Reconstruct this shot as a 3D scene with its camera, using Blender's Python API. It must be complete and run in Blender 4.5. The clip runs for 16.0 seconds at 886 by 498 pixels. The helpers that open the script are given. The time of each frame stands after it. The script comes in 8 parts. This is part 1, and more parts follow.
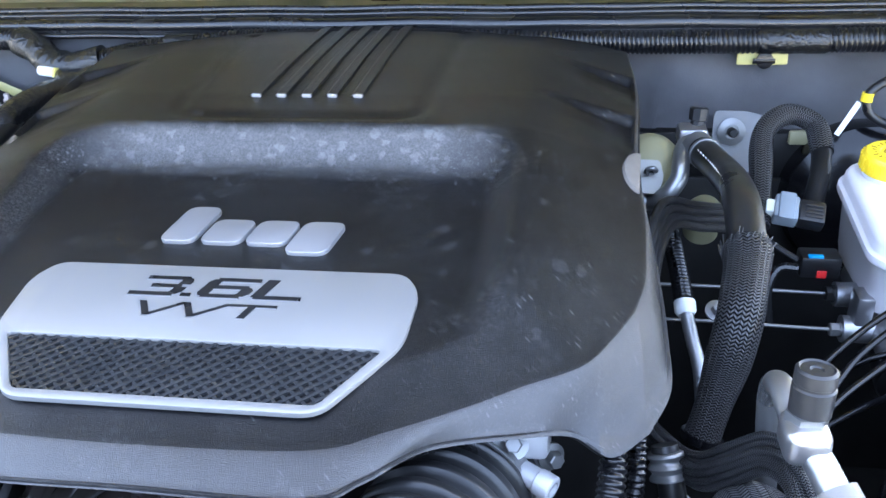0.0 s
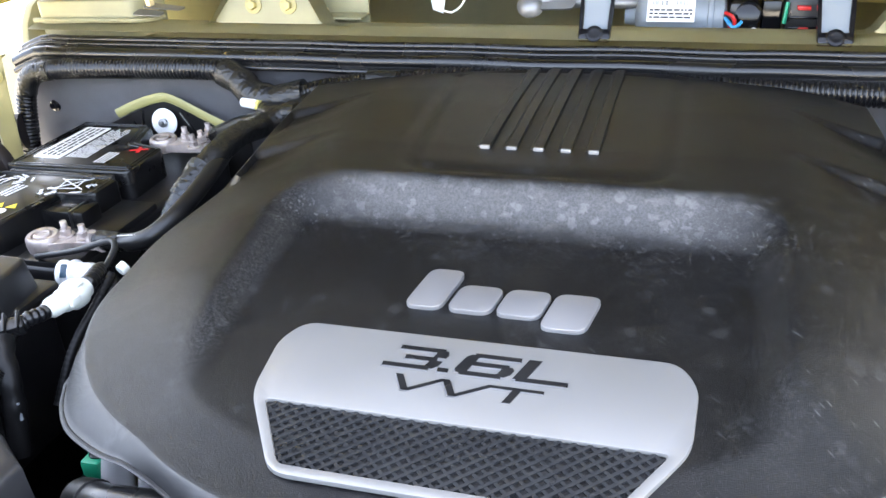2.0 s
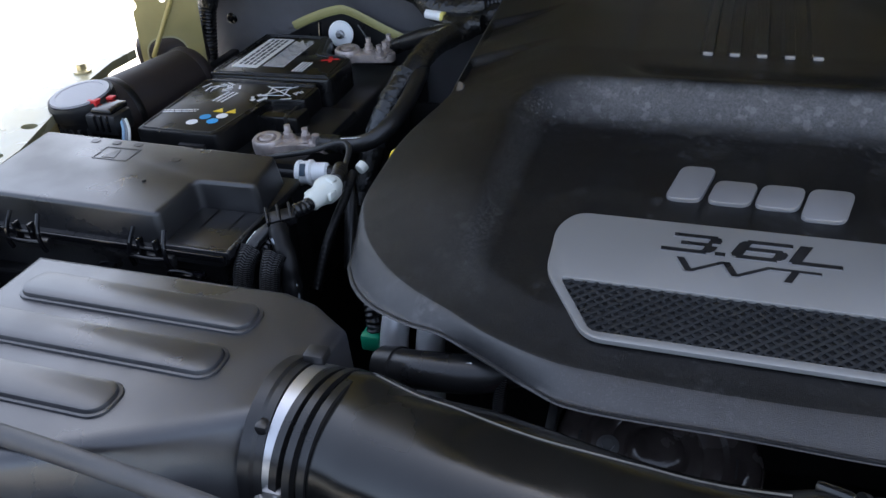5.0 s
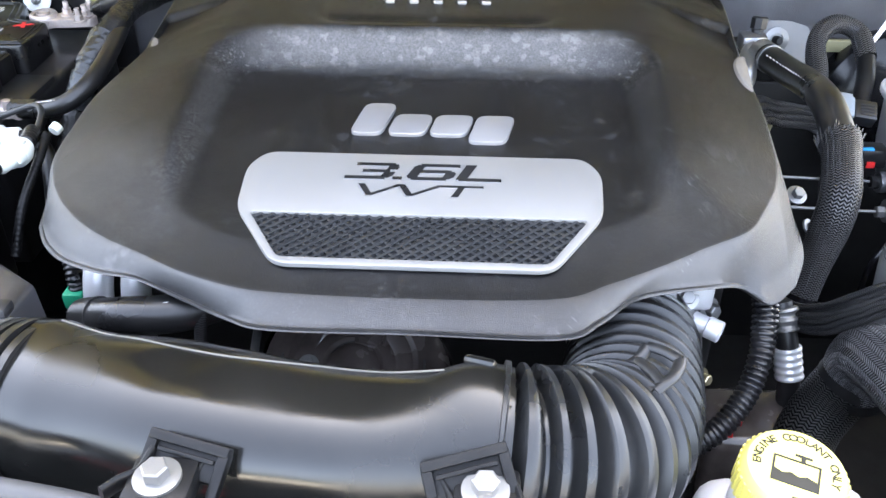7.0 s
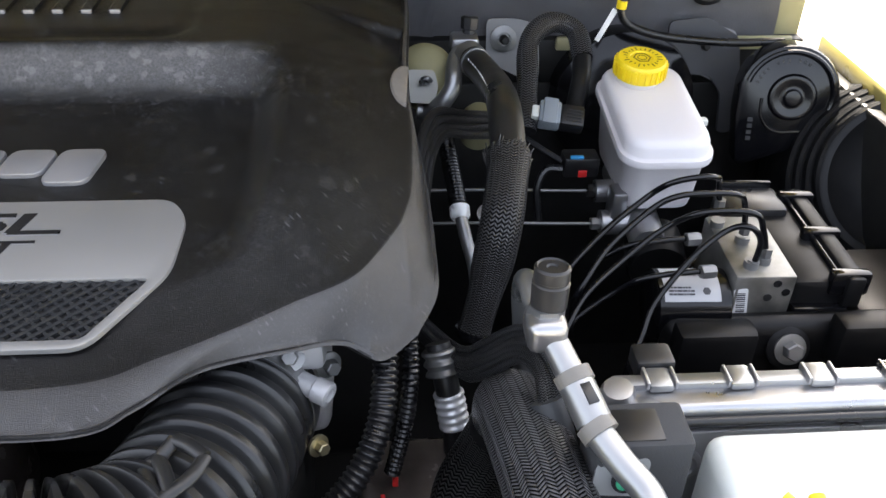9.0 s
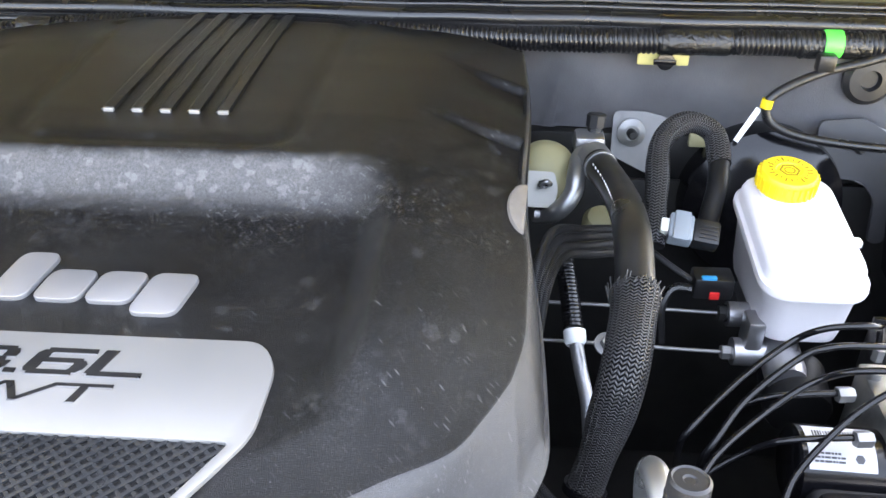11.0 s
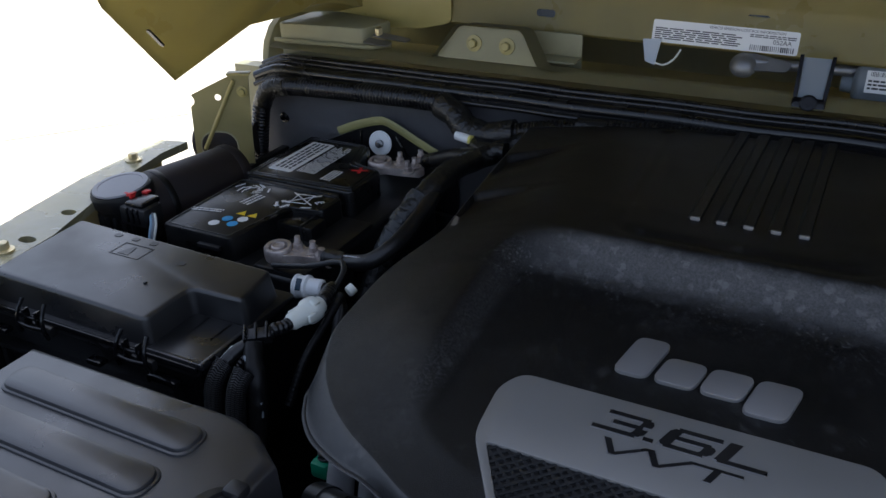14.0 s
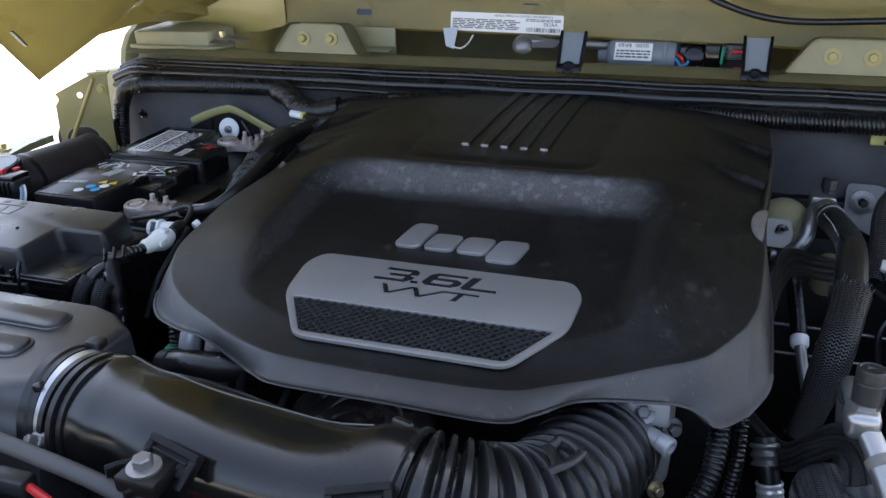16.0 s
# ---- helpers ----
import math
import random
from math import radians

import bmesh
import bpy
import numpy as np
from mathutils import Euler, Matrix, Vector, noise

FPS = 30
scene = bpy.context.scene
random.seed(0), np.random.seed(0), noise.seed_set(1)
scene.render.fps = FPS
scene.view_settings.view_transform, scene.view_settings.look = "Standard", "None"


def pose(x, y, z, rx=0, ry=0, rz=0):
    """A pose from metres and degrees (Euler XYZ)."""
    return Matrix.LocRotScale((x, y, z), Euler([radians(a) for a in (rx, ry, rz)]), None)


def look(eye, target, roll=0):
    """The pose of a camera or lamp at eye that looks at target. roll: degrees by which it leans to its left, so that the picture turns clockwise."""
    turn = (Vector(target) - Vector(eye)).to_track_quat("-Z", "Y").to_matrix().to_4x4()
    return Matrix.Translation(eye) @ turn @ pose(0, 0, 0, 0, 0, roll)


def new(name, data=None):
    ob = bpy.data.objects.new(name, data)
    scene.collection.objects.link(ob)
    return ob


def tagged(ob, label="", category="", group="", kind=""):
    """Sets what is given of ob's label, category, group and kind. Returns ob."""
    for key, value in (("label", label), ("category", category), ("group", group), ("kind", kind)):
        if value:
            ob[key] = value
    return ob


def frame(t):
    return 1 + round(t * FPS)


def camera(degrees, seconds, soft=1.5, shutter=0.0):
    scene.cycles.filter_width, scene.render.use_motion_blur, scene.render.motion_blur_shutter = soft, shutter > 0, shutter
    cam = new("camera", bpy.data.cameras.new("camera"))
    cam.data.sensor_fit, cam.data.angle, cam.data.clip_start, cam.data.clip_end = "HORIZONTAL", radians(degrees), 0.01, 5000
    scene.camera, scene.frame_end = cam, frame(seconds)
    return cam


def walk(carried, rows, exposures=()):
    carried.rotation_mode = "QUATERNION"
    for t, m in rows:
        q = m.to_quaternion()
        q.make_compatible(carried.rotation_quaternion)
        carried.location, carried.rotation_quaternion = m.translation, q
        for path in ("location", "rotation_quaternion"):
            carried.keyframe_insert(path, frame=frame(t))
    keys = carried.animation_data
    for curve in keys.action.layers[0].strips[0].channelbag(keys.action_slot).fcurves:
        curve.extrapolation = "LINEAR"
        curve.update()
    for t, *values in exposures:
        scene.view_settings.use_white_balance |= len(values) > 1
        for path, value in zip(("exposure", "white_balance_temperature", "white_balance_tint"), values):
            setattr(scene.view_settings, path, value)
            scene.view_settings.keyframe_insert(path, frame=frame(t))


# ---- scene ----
cam = camera(54.7, 16.0)
PATH = [
    (0, (0.251, -0.451, 1.323), (-0.035, 1.286, 0.374), -2.6),
    (0.5, (0.214, -0.422, 1.327), (-0.11, 1.308, 0.377), -2.6),
    (1, (0.202, -0.423, 1.343), (-0.162, 1.324, 0.439), -2.8),
    (1.5, (0.173, -0.42, 1.345), (-0.268, 1.305, 0.435), -3.4),
    (2, (0.126, -0.418, 1.353), (-0.394, 1.28, 0.433), -3.1),
    (2.5, (0.071, -0.425, 1.366), (-0.554, 1.234, 0.44), -3.8),
    (3, (0.035, -0.427, 1.37), (-0.661, 1.205, 0.447), -4.5),
    (3.5, (0.007, -0.436, 1.372), (-0.736, 1.173, 0.445), -4.8),
    (3.7, (0.0, -0.443, 1.375), (-0.752, 1.155, 0.436), -5.1),
    (5.8, (-0.029, -0.58, 1.372), (-0.417, 1.031, 0.251), -2.3),
    (6, (-0.027, -0.583, 1.372), (-0.353, 1.039, 0.249), -1.7),
    (6.5, (-0.004, -0.582, 1.366), (-0.199, 1.059, 0.239), -0.6),
    (7, (0.053, -0.573, 1.358), (-0.042, 1.079, 0.235), -0.1),
    (7.5, (0.131, -0.547, 1.346), (0.117, 1.099, 0.21), 0.4),
    (8, (0.201, -0.52, 1.343), (0.26, 1.121, 0.201), 1.3),
    (8.5, (0.259, -0.495, 1.341), (0.384, 1.142, 0.199), 1.5),
    (8.7, (0.28, -0.482, 1.339), (0.426, 1.152, 0.195), 1.6),
    (10.8, (0.296, -0.363, 1.368), (0.236, 1.31, 0.274), 0.3),
    (11, (0.281, -0.355, 1.371), (0.18, 1.322, 0.285), 0.3),
    (11.5, (0.253, -0.339, 1.404), (0.046, 1.349, 0.353), 0.5),
    (12, (0.185, -0.351, 1.426), (-0.203, 1.34, 0.43), 0.4),
    (12.5, (0.126, -0.363, 1.438), (-0.412, 1.282, 0.436), -0.0),
    (13, (0.079, -0.381, 1.442), (-0.623, 1.215, 0.463), -1.1),
    (13.5, (0.076, -0.423, 1.446), (-0.717, 1.166, 0.525), -1.1),
    (14, (0.084, -0.471, 1.439), (-0.75, 1.093, 0.513), -1.7),
    (14.5, (0.103, -0.511, 1.433), (-0.743, 1.043, 0.501), -2.2),
    (15, (0.143, -0.557, 1.42), (-0.657, 1.005, 0.461), -1.9),
    (15.5, (0.192, -0.605, 1.417), (-0.525, 1.003, 0.467), -1.4),
    (16, (0.276, -0.673, 1.397), (-0.352, 1.035, 0.568), -2.1),
]
EXPOSURES = [(0.0, 4.3, 5400, 10), (0.5, 4.3, 5700, 10), (1.0, 4.32, 6150, 10), (1.5, 4.32, 6300, 10), (2.0, 4.28, 6350, 10), (2.5, 4.10, 6450, 10), (3.0, 3.32, 6250, 10), (3.5, 2.28, 6000, 10),
             (5.8, 3.05, 5900, 10), (6.5, 4.45, 6250, 10), (7.0, 4.60, 6400, 10), (7.8, 4.28, 6750, 10), (8.5, 3.2, 7000, 10), (10.8, 4.38, 6700, 10), (11.5, 4.68, 6500, 10), (12.0, 4.55, 6550, 10),
             (12.5, 4.35, 6600, 10), (13.0, 3.83, 6350, 10), (13.5, 2.53, 6200, 10), (14.0, 1.4, 5800, 10), (14.5, 0.5, 5700, 10), (15.0, 0.45, 5650, 10), (15.5, 0.95, 5200, 10), (16.0, 2.4, 5800, 10)]
walk(cam, [(t, look(e, g, r)) for t, e, g, r in PATH], EXPOSURES)

# ---- light ----
SUN_ELEV, SUN_ROT = 50.0, 4.0
world = bpy.data.worlds.new("sky")
scene.world = world
world.use_nodes = True
wn = world.node_tree.nodes
sky = wn.new("ShaderNodeTexSky")
sky.sky_type = "NISHITA"
sky.sun_disc = False
sky.sun_elevation, sky.sun_rotation = radians(SUN_ELEV), radians(SUN_ROT)
sky.dust_density = 5.0
sky.air_density = 0.8
wn["Background"].inputs["Strength"].default_value = 0.12
haze = wn.new("ShaderNodeHueSaturation")
haze.inputs["Saturation"].default_value = 0.6
world.node_tree.links.new(sky.outputs[0], haze.inputs["Color"])
world.node_tree.links.new(haze.outputs[0], wn["Background"].inputs["Color"])
sun_data = bpy.data.lights.new("sun", "SUN")
sun_data.energy, sun_data.angle, sun_data.color = 3.6, radians(0.6), (1.0, 0.95, 0.88)
sun = new("sun", sun_data)
_se, _sr = radians(SUN_ELEV), radians(SUN_ROT)
sun.matrix_world = look((10 * math.sin(_sr) * math.cos(_se), 10 * math.cos(_sr) * math.cos(_se), 10 * math.sin(_se)), (0, 0, 0))


# ---- materials ----
def nodes_of(name):
    m = bpy.data.materials.new(name)
    m.use_nodes = True
    return m, m.node_tree.nodes, m.node_tree.links, m.node_tree.nodes["Principled BSDF"]


def mat(name, color, rough=0.5, metal=0.0, spec=0.5, grain=0.15, grain_scale=900.0, vary=0.15, vary_scale=14.0, dust=0.0,
        dust_color=(0.30, 0.28, 0.25), dust_scale=35.0, rough_vary=0.12, coat=0.0, relief=0.0006):
    """A surface with fine grain, soft colour drift, patchy gloss and thin dust."""
    m, n, l, b = nodes_of(name)
    tc = n.new("ShaderNodeTexCoord")
    big = n.new("ShaderNodeTexNoise")
    big.inputs["Scale"].default_value, big.inputs["Detail"].default_value = vary_scale, 6
    l.new(tc.outputs["Object"], big.inputs["Vector"])
    ramp = n.new("ShaderNodeMapRange")
    ramp.inputs[1].default_value, ramp.inputs[2].default_value = 0.3, 0.7
    ramp.inputs[3].default_value, ramp.inputs[4].default_value = 1 - vary, 1 + vary
    l.new(big.outputs["Fac"], ramp.inputs[0])
    mul = n.new("ShaderNodeVectorMath")
    mul.operation = "SCALE"
    mul.inputs[0].default_value = color
    l.new(ramp.outputs[0], mul.inputs["Scale"])
    col = mul.outputs[0]
    if dust > 0:
        dn = n.new("ShaderNodeTexNoise")
        dn.inputs["Scale"].default_value, dn.inputs["Detail"].default_value, dn.inputs["Roughness"].default_value = dust_scale, 9, 0.68
        l.new(tc.outputs["Object"], dn.inputs["Vector"])
        dr = n.new("ShaderNodeMapRange")
        dr.inputs[1].default_value, dr.inputs[2].default_value, dr.inputs[4].default_value = 0.45, 0.8, dust
        l.new(dn.outputs["Fac"], dr.inputs[0])
        mx = n.new("ShaderNodeMix")
        mx.data_type = "RGBA"
        l.new(dr.outputs[0], mx.inputs["Factor"])
        l.new(col, mx.inputs[6])
        mx.inputs[7].default_value = (*dust_color, 1)
        col = mx.outputs[2]
    l.new(col, b.inputs["Base Color"])
    rr = n.new("ShaderNodeMapRange")
    rr.inputs[1].default_value, rr.inputs[2].default_value = 0.3, 0.7
    rr.inputs[3].default_value, rr.inputs[4].default_value = max(0.03, rough - rough_vary), min(1, rough + rough_vary)
    l.new(big.outputs["Fac"], rr.inputs[0])
    l.new(rr.outputs[0], b.inputs["Roughness"])
    b.inputs["Metallic"].default_value = metal
    b.inputs["Specular IOR Level"].default_value = spec
    b.inputs["Coat Weight"].default_value = coat
    if grain > 0:
        gn = n.new("ShaderNodeTexNoise")
        gn.inputs["Scale"].default_value, gn.inputs["Detail"].default_value = grain_scale, 3
        l.new(tc.outputs["Object"], gn.inputs["Vector"])
        bp = n.new("ShaderNodeBump")
        bp.inputs["Strength"].default_value, bp.inputs["Distance"].default_value = grain, relief
        l.new(gn.outputs["Fac"], bp.inputs["Height"])
        l.new(bp.outputs[0], b.inputs["Normal"])
    return m


def cover_plastic(name="cover_plastic", base=0.0034, film_share=0.05, spec=0.30):
    """Black moulded plastic with dried water spots, streaks, a fine grain and painted sheen."""
    m, n, l, b = nodes_of(name)
    tc = n.new("ShaderNodeTexCoord")

    def noise_tex(scale, detail=6.0, rough=0.6, stretch=None):
        t = n.new("ShaderNodeTexNoise")
        t.inputs["Scale"].default_value, t.inputs["Detail"].default_value, t.inputs["Roughness"].default_value = scale, detail, rough
        if stretch:
            mp = n.new("ShaderNodeMapping")
            mp.vector_type = "TEXTURE"
            mp.inputs["Scale"].default_value, mp.inputs["Rotation"].default_value = stretch, (0, 0, radians(-42))
            l.new(tc.outputs["Object"], mp.inputs["Vector"])
            l.new(mp.outputs[0], t.inputs["Vector"])
        else:
            l.new(tc.outputs["Object"], t.inputs["Vector"])
        return t.outputs["Fac"]

    def ranged(x, lo, hi, a=0.0, c=1.0):
        r = n.new("ShaderNodeMapRange")
        for i, v in enumerate((lo, hi, a, c)):
            r.inputs[1 + i].default_value = v
        l.new(x, r.inputs[0])
        return r.outputs[0]

    def math_node(op, x, y):
        q = n.new("ShaderNodeMath")
        q.operation = op
        for i, v in enumerate((x, y)):
            if isinstance(v, float):
                q.inputs[i].default_value = v
            else:
                l.new(v, q.inputs[i])
        return q.outputs[0]

    vor = n.new("ShaderNodeTexVoronoi")
    vor.inputs["Scale"].default_value = 95.0
    wob = n.new("ShaderNodeTexNoise")
    wob.inputs["Scale"].default_value = 150.0
    l.new(tc.outputs["Object"], wob.inputs["Vector"])
    off = n.new("ShaderNodeVectorMath")
    off.operation = "MULTIPLY_ADD"
    off.inputs[1].default_value = (0.012, 0.012, 0.012)
    l.new(wob.outputs["Color"], off.inputs[0])
    l.new(tc.outputs["Object"], off.inputs[2])
    l.new(off.outputs[0], vor.inputs["Vector"])
    drops = ranged(vor.outputs["Distance"], 0.45, 0.12)
    pick = ranged(noise_tex(11.0, 3.0), 0.56, 0.74)
    spots = math_node("MULTIPLY", drops, pick)
    streak = ranged(noise_tex(60.0, 5.0, 0.7, (2.2, 0.42, 1.0)), 0.66, 0.76)
    film = ranged(noise_tex(16.0, 8.0, 0.7), 0.42, 0.75)
    dirt_and_sheen = math_node("ADD", math_node("MULTIPLY", spots, 0.30), math_node("MULTIPLY", streak, 0.34))
    # long dried drops, all running one way
    rot = n.new("ShaderNodeMapping")
    rot.vector_type = "TEXTURE"
    rot.inputs["Rotation"].default_value, rot.inputs["Scale"].default_value = (0, 0, radians(-42)), (3.6, 0.50, 1.0)
    l.new(tc.outputs["Object"], rot.inputs["Vector"])
    v2 = n.new("ShaderNodeTexVoronoi")
    v2.inputs["Scale"].default_value = 165.0
    l.new(rot.outputs[0], v2.inputs["Vector"])
    sp = n.new("ShaderNodeSeparateColor")
    l.new(v2.outputs["Color"], sp.inputs[0])
    runs = math_node("MULTIPLY", ranged(v2.outputs["Distance"], 0.28, 0.14), ranged(sp.outputs[0], 0.60, 1.0))
    runs = math_node("MULTIPLY", runs, ranged(noise_tex(9.0, 2.0), 0.38, 0.50))
    sep = n.new("ShaderNodeSeparateXYZ")
    l.new(tc.outputs["Object"], sep.inputs[0])
    runs = math_node("MULTIPLY", runs, ranged(sep.outputs["X"], -0.04, 0.16, 0.10, 1.0))
    dirt_and_sheen = math_node("ADD", dirt_and_sheen, math_node("MULTIPLY", runs, 0.50))
    dirt_and_sheen = math_node("ADD", dirt_and_sheen, math_node("MULTIPLY", film, film_share))
    # sky sheen painted on the step behind the emblem, with ragged dried-residue patches
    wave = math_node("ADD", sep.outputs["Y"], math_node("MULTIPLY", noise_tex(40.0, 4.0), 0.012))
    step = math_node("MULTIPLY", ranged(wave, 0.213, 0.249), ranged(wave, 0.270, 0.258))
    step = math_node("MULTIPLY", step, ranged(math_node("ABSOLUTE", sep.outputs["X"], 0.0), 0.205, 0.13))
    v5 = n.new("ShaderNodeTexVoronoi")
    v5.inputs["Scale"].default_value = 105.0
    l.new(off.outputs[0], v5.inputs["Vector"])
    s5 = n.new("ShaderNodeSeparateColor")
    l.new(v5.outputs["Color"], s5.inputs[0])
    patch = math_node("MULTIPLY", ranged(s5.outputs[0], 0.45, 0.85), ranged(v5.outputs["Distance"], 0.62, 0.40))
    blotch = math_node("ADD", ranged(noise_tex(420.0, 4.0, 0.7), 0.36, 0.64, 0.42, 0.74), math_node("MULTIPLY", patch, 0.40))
    dirt_and_sheen = math_node("ADD", dirt_and_sheen, math_node("MULTIPLY", math_node("MULTIPLY", step, blotch), 0.95))
    # dusty grain on the sunken field's sloping sides, with sky glints painted in
    side = math_node("SUBTRACT", math_node("ABSOLUTE", math_node("ADD", sep.outputs["X"], 0.005), 0.0), 0.202)
    side = ranged(math_node("ABSOLUTE", side, 0.0), 0.016, 0.005)
    side = math_node("MULTIPLY", side, math_node("MULTIPLY", ranged(sep.outputs["Y"], -0.03, 0.05), ranged(sep.outputs["Y"], 0.26, 0.22)))
    dirt_and_sheen = math_node("ADD", dirt_and_sheen, math_node("MULTIPLY", math_node("MULTIPLY", side, ranged(noise_tex(430.0, 4.0, 0.75), 0.47, 0.60, 0.06, 1.0)), ranged(sep.outputs["X"], 0.05, -0.05, 0.12, 0.26)))
    # drops gathered below that step
    v3 = n.new("ShaderNodeTexVoronoi")
    v3.inputs["Scale"].default_value = 210.0
    l.new(off.outputs[0], v3.inputs["Vector"])
    s3 = n.new("ShaderNodeSeparateColor")
    l.new(v3.outputs["Color"], s3.inputs[0])
    beads = math_node("MULTIPLY", ranged(v3.outputs["Distance"], 0.34, 0.22), ranged(s3.outputs[1], 0.48, 0.56))
    below = math_node("MULTIPLY", ranged(wave, 0.172, 0.215), ranged(wave, 0.242, 0.224))
    dirt_and_sheen = math_node("ADD", dirt_and_sheen, math_node("MULTIPLY", math_node("MULTIPLY", below, beads), 0.45))
    # fine pale speckle put into the colour for the moulded grain's sparkle
    fine = math_node("MULTIPLY", ranged(noise_tex(560.0, 2.0, 0.7), 0.56, 0.70), ranged(noise_tex(7.0, 4.0), 0.40, 0.62, 0.25, 1.0))
    dirt_and_sheen = math_node("ADD", dirt_and_sheen, math_node("MULTIPLY", fine, 0.22))
    # wide pale drying rings
    v4 = n.new("ShaderNodeTexVoronoi")
    v4.inputs["Scale"].default_value = 46.0
    l.new(off.outputs[0], v4.inputs["Vector"])
    s4 = n.new("ShaderNodeSeparateColor")
    l.new(v4.outputs["Color"], s4.inputs[0])
    rings = math_node("MULTIPLY", ranged(v4.outputs["Distance"], 0.30, 0.22), ranged(s4.outputs[2], 0.80, 0.84))
    rings = math_node("MULTIPLY", rings, ranged(noise_tex(260.0, 3.0), 0.35, 0.60, 0.35, 1.0))
    dirt_and_sheen = math_node("ADD", dirt_and_sheen, math_node("MULTIPLY", rings, 0.13))
    specks = ranged(noise_tex(420.0, 2.0), 0.72, 0.77)
    dirt_and_sheen = math_node("MINIMUM", math_node("ADD", dirt_and_sheen, math_node("MULTIPLY", specks, 0.5)), 1.0)
    mx = n.new("ShaderNodeMix")
    mx.data_type = "RGBA"
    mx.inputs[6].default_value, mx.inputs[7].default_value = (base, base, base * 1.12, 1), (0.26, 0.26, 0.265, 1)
    l.new(math_node("MULTIPLY", dirt_and_sheen, 0.5), mx.inputs["Factor"])
    l.new(mx.outputs[2], b.inputs["Base Color"])
    l.new(math_node("ADD", math_node("MULTIPLY", dirt_and_sheen, 0.22), 0.30), b.inputs["Roughness"])
    b.inputs["Specular IOR Level"].default_value = spec
    bp = n.new("ShaderNodeBump")
    bp.inputs["Strength"].default_value, bp.inputs["Distance"].default_value = 0.80, 0.0007
    l.new(noise_tex(1250.0, 3.0), bp.inputs["Height"])
    l.new(bp.outputs[0], b.inputs["Normal"])
    return m


def braid_mat(name, dark, light, along=260.0, around=14.0, rough=0.5, zig=1.0):
    """Woven sleeve: strands zigzag round the tube in herringbone columns, with small dark eyes where the columns meet."""
    m, n, l, b = nodes_of(name)
    uv = n.new("ShaderNodeTexCoord")
    sep = n.new("ShaderNodeSeparateXYZ")
    l.new(uv.outputs["UV"], sep.inputs[0])

    def mathn(op, x, y=None):
        q = n.new("ShaderNodeMath")
        q.operation = op
        for i, v in enumerate((x, y)):
            if v is None:
                continue
            if isinstance(v, (int, float)):
                q.inputs[i].default_value = v
            else:
                l.new(v, q.inputs[i])
        return q.outputs[0]

    def ranged(x, lo, hi, a=0.0, c=1.0):
        r = n.new("ShaderNodeMapRange")
        for i, v in enumerate((lo, hi, a, c)):
            r.inputs[1 + i].default_value = v
        l.new(x, r.inputs[0])
        return r.outputs[0]

    wob = n.new("ShaderNodeTexNoise")
    wob.inputs["Scale"].default_value = 45.0
    l.new(uv.outputs["Object"], wob.inputs["Vector"])
    col = mathn("FRACT", mathn("MULTIPLY", sep.outputs["X"], around))
    tri = mathn("ABSOLUTE", mathn("SUBTRACT", mathn("MULTIPLY", col, 2.0), 1.0))
    phase = mathn("ADD", mathn("MULTIPLY", sep.outputs["Y"], along), mathn("MULTIPLY", tri, zig))
    phase = mathn("ADD", phase, mathn("MULTIPLY", wob.outputs["Fac"], 0.5))
    strand = mathn("ADD", mathn("MULTIPLY", mathn("SINE", mathn("MULTIPLY", phase, 6.28318)), 0.5), 0.5)
    # the columns dip where strands cross under one another
    edge = mathn("MULTIPLY", ranged(tri, 0.0, 0.20), ranged(tri, 1.0, 0.80))
    w = mathn("MULTIPLY", ranged(strand, 0.18, 0.80), mathn("ADD", mathn("MULTIPLY", edge, 0.65), 0.35))
    nz = n.new("ShaderNodeTexNoise")
    nz.inputs["Scale"].default_value = 60
    l.new(uv.outputs["Object"], nz.inputs["Vector"])
    fac = mathn("MULTIPLY", w, mathn("ADD", nz.outputs["Fac"], 0.45))
    mx = n.new("ShaderNodeMix")
    mx.data_type = "RGBA"
    mx.inputs[6].default_value, mx.inputs[7].default_value = (*dark, 1), (*light, 1)
    l.new(fac, mx.inputs["Factor"])
    l.new(mx.outputs[2], b.inputs["Base Color"])
    b.inputs["Roughness"].default_value = rough
    l.new(ranged(w, 0.0, 1.0, 0.03, 0.75), b.inputs["Specular IOR Level"])
    bp = n.new("ShaderNodeBump")
    bp.inputs["Strength"].default_value, bp.inputs["Distance"].default_value = 0.9, 0.0011
    l.new(w, bp.inputs["Height"])
    l.new(bp.outputs[0], b.inputs["Normal"])
    return m


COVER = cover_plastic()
# Skirt copy of the cover plastic, with dust and sky sheen in its colour
SKIRT = cover_plastic("pale_cover_edge", 0.015, 0.11, 0.75)
BLACK = mat("black_plastic", (0.008, 0.008, 0.009), 0.36, dust=0.06, dust_color=(0.16, 0.15, 0.14))
BLACKG = mat("glossy_black_plastic", (0.004, 0.004, 0.005), 0.15, spec=0.4, grain=0.05, dust=0.03, dust_color=(0.14, 0.13, 0.12))
DULLB = mat("dull_black_plastic", (0.006, 0.006, 0.0065), 0.42, spec=0.22, grain=0.2, dust=0.06, dust_color=(0.10, 0.10, 0.10))
TUBE = mat("satin_black_tube", (0.006, 0.006, 0.0058), 0.22, spec=0.55, grain=0.05, dust=0.02, dust_color=(0.12, 0.11, 0.10))
LIDB = mat("air_box_plastic", (0.020, 0.020, 0.023), 0.33, spec=1.0, dust=0.15, dust_color=(0.08, 0.08, 0.082), dust_scale=22.0)
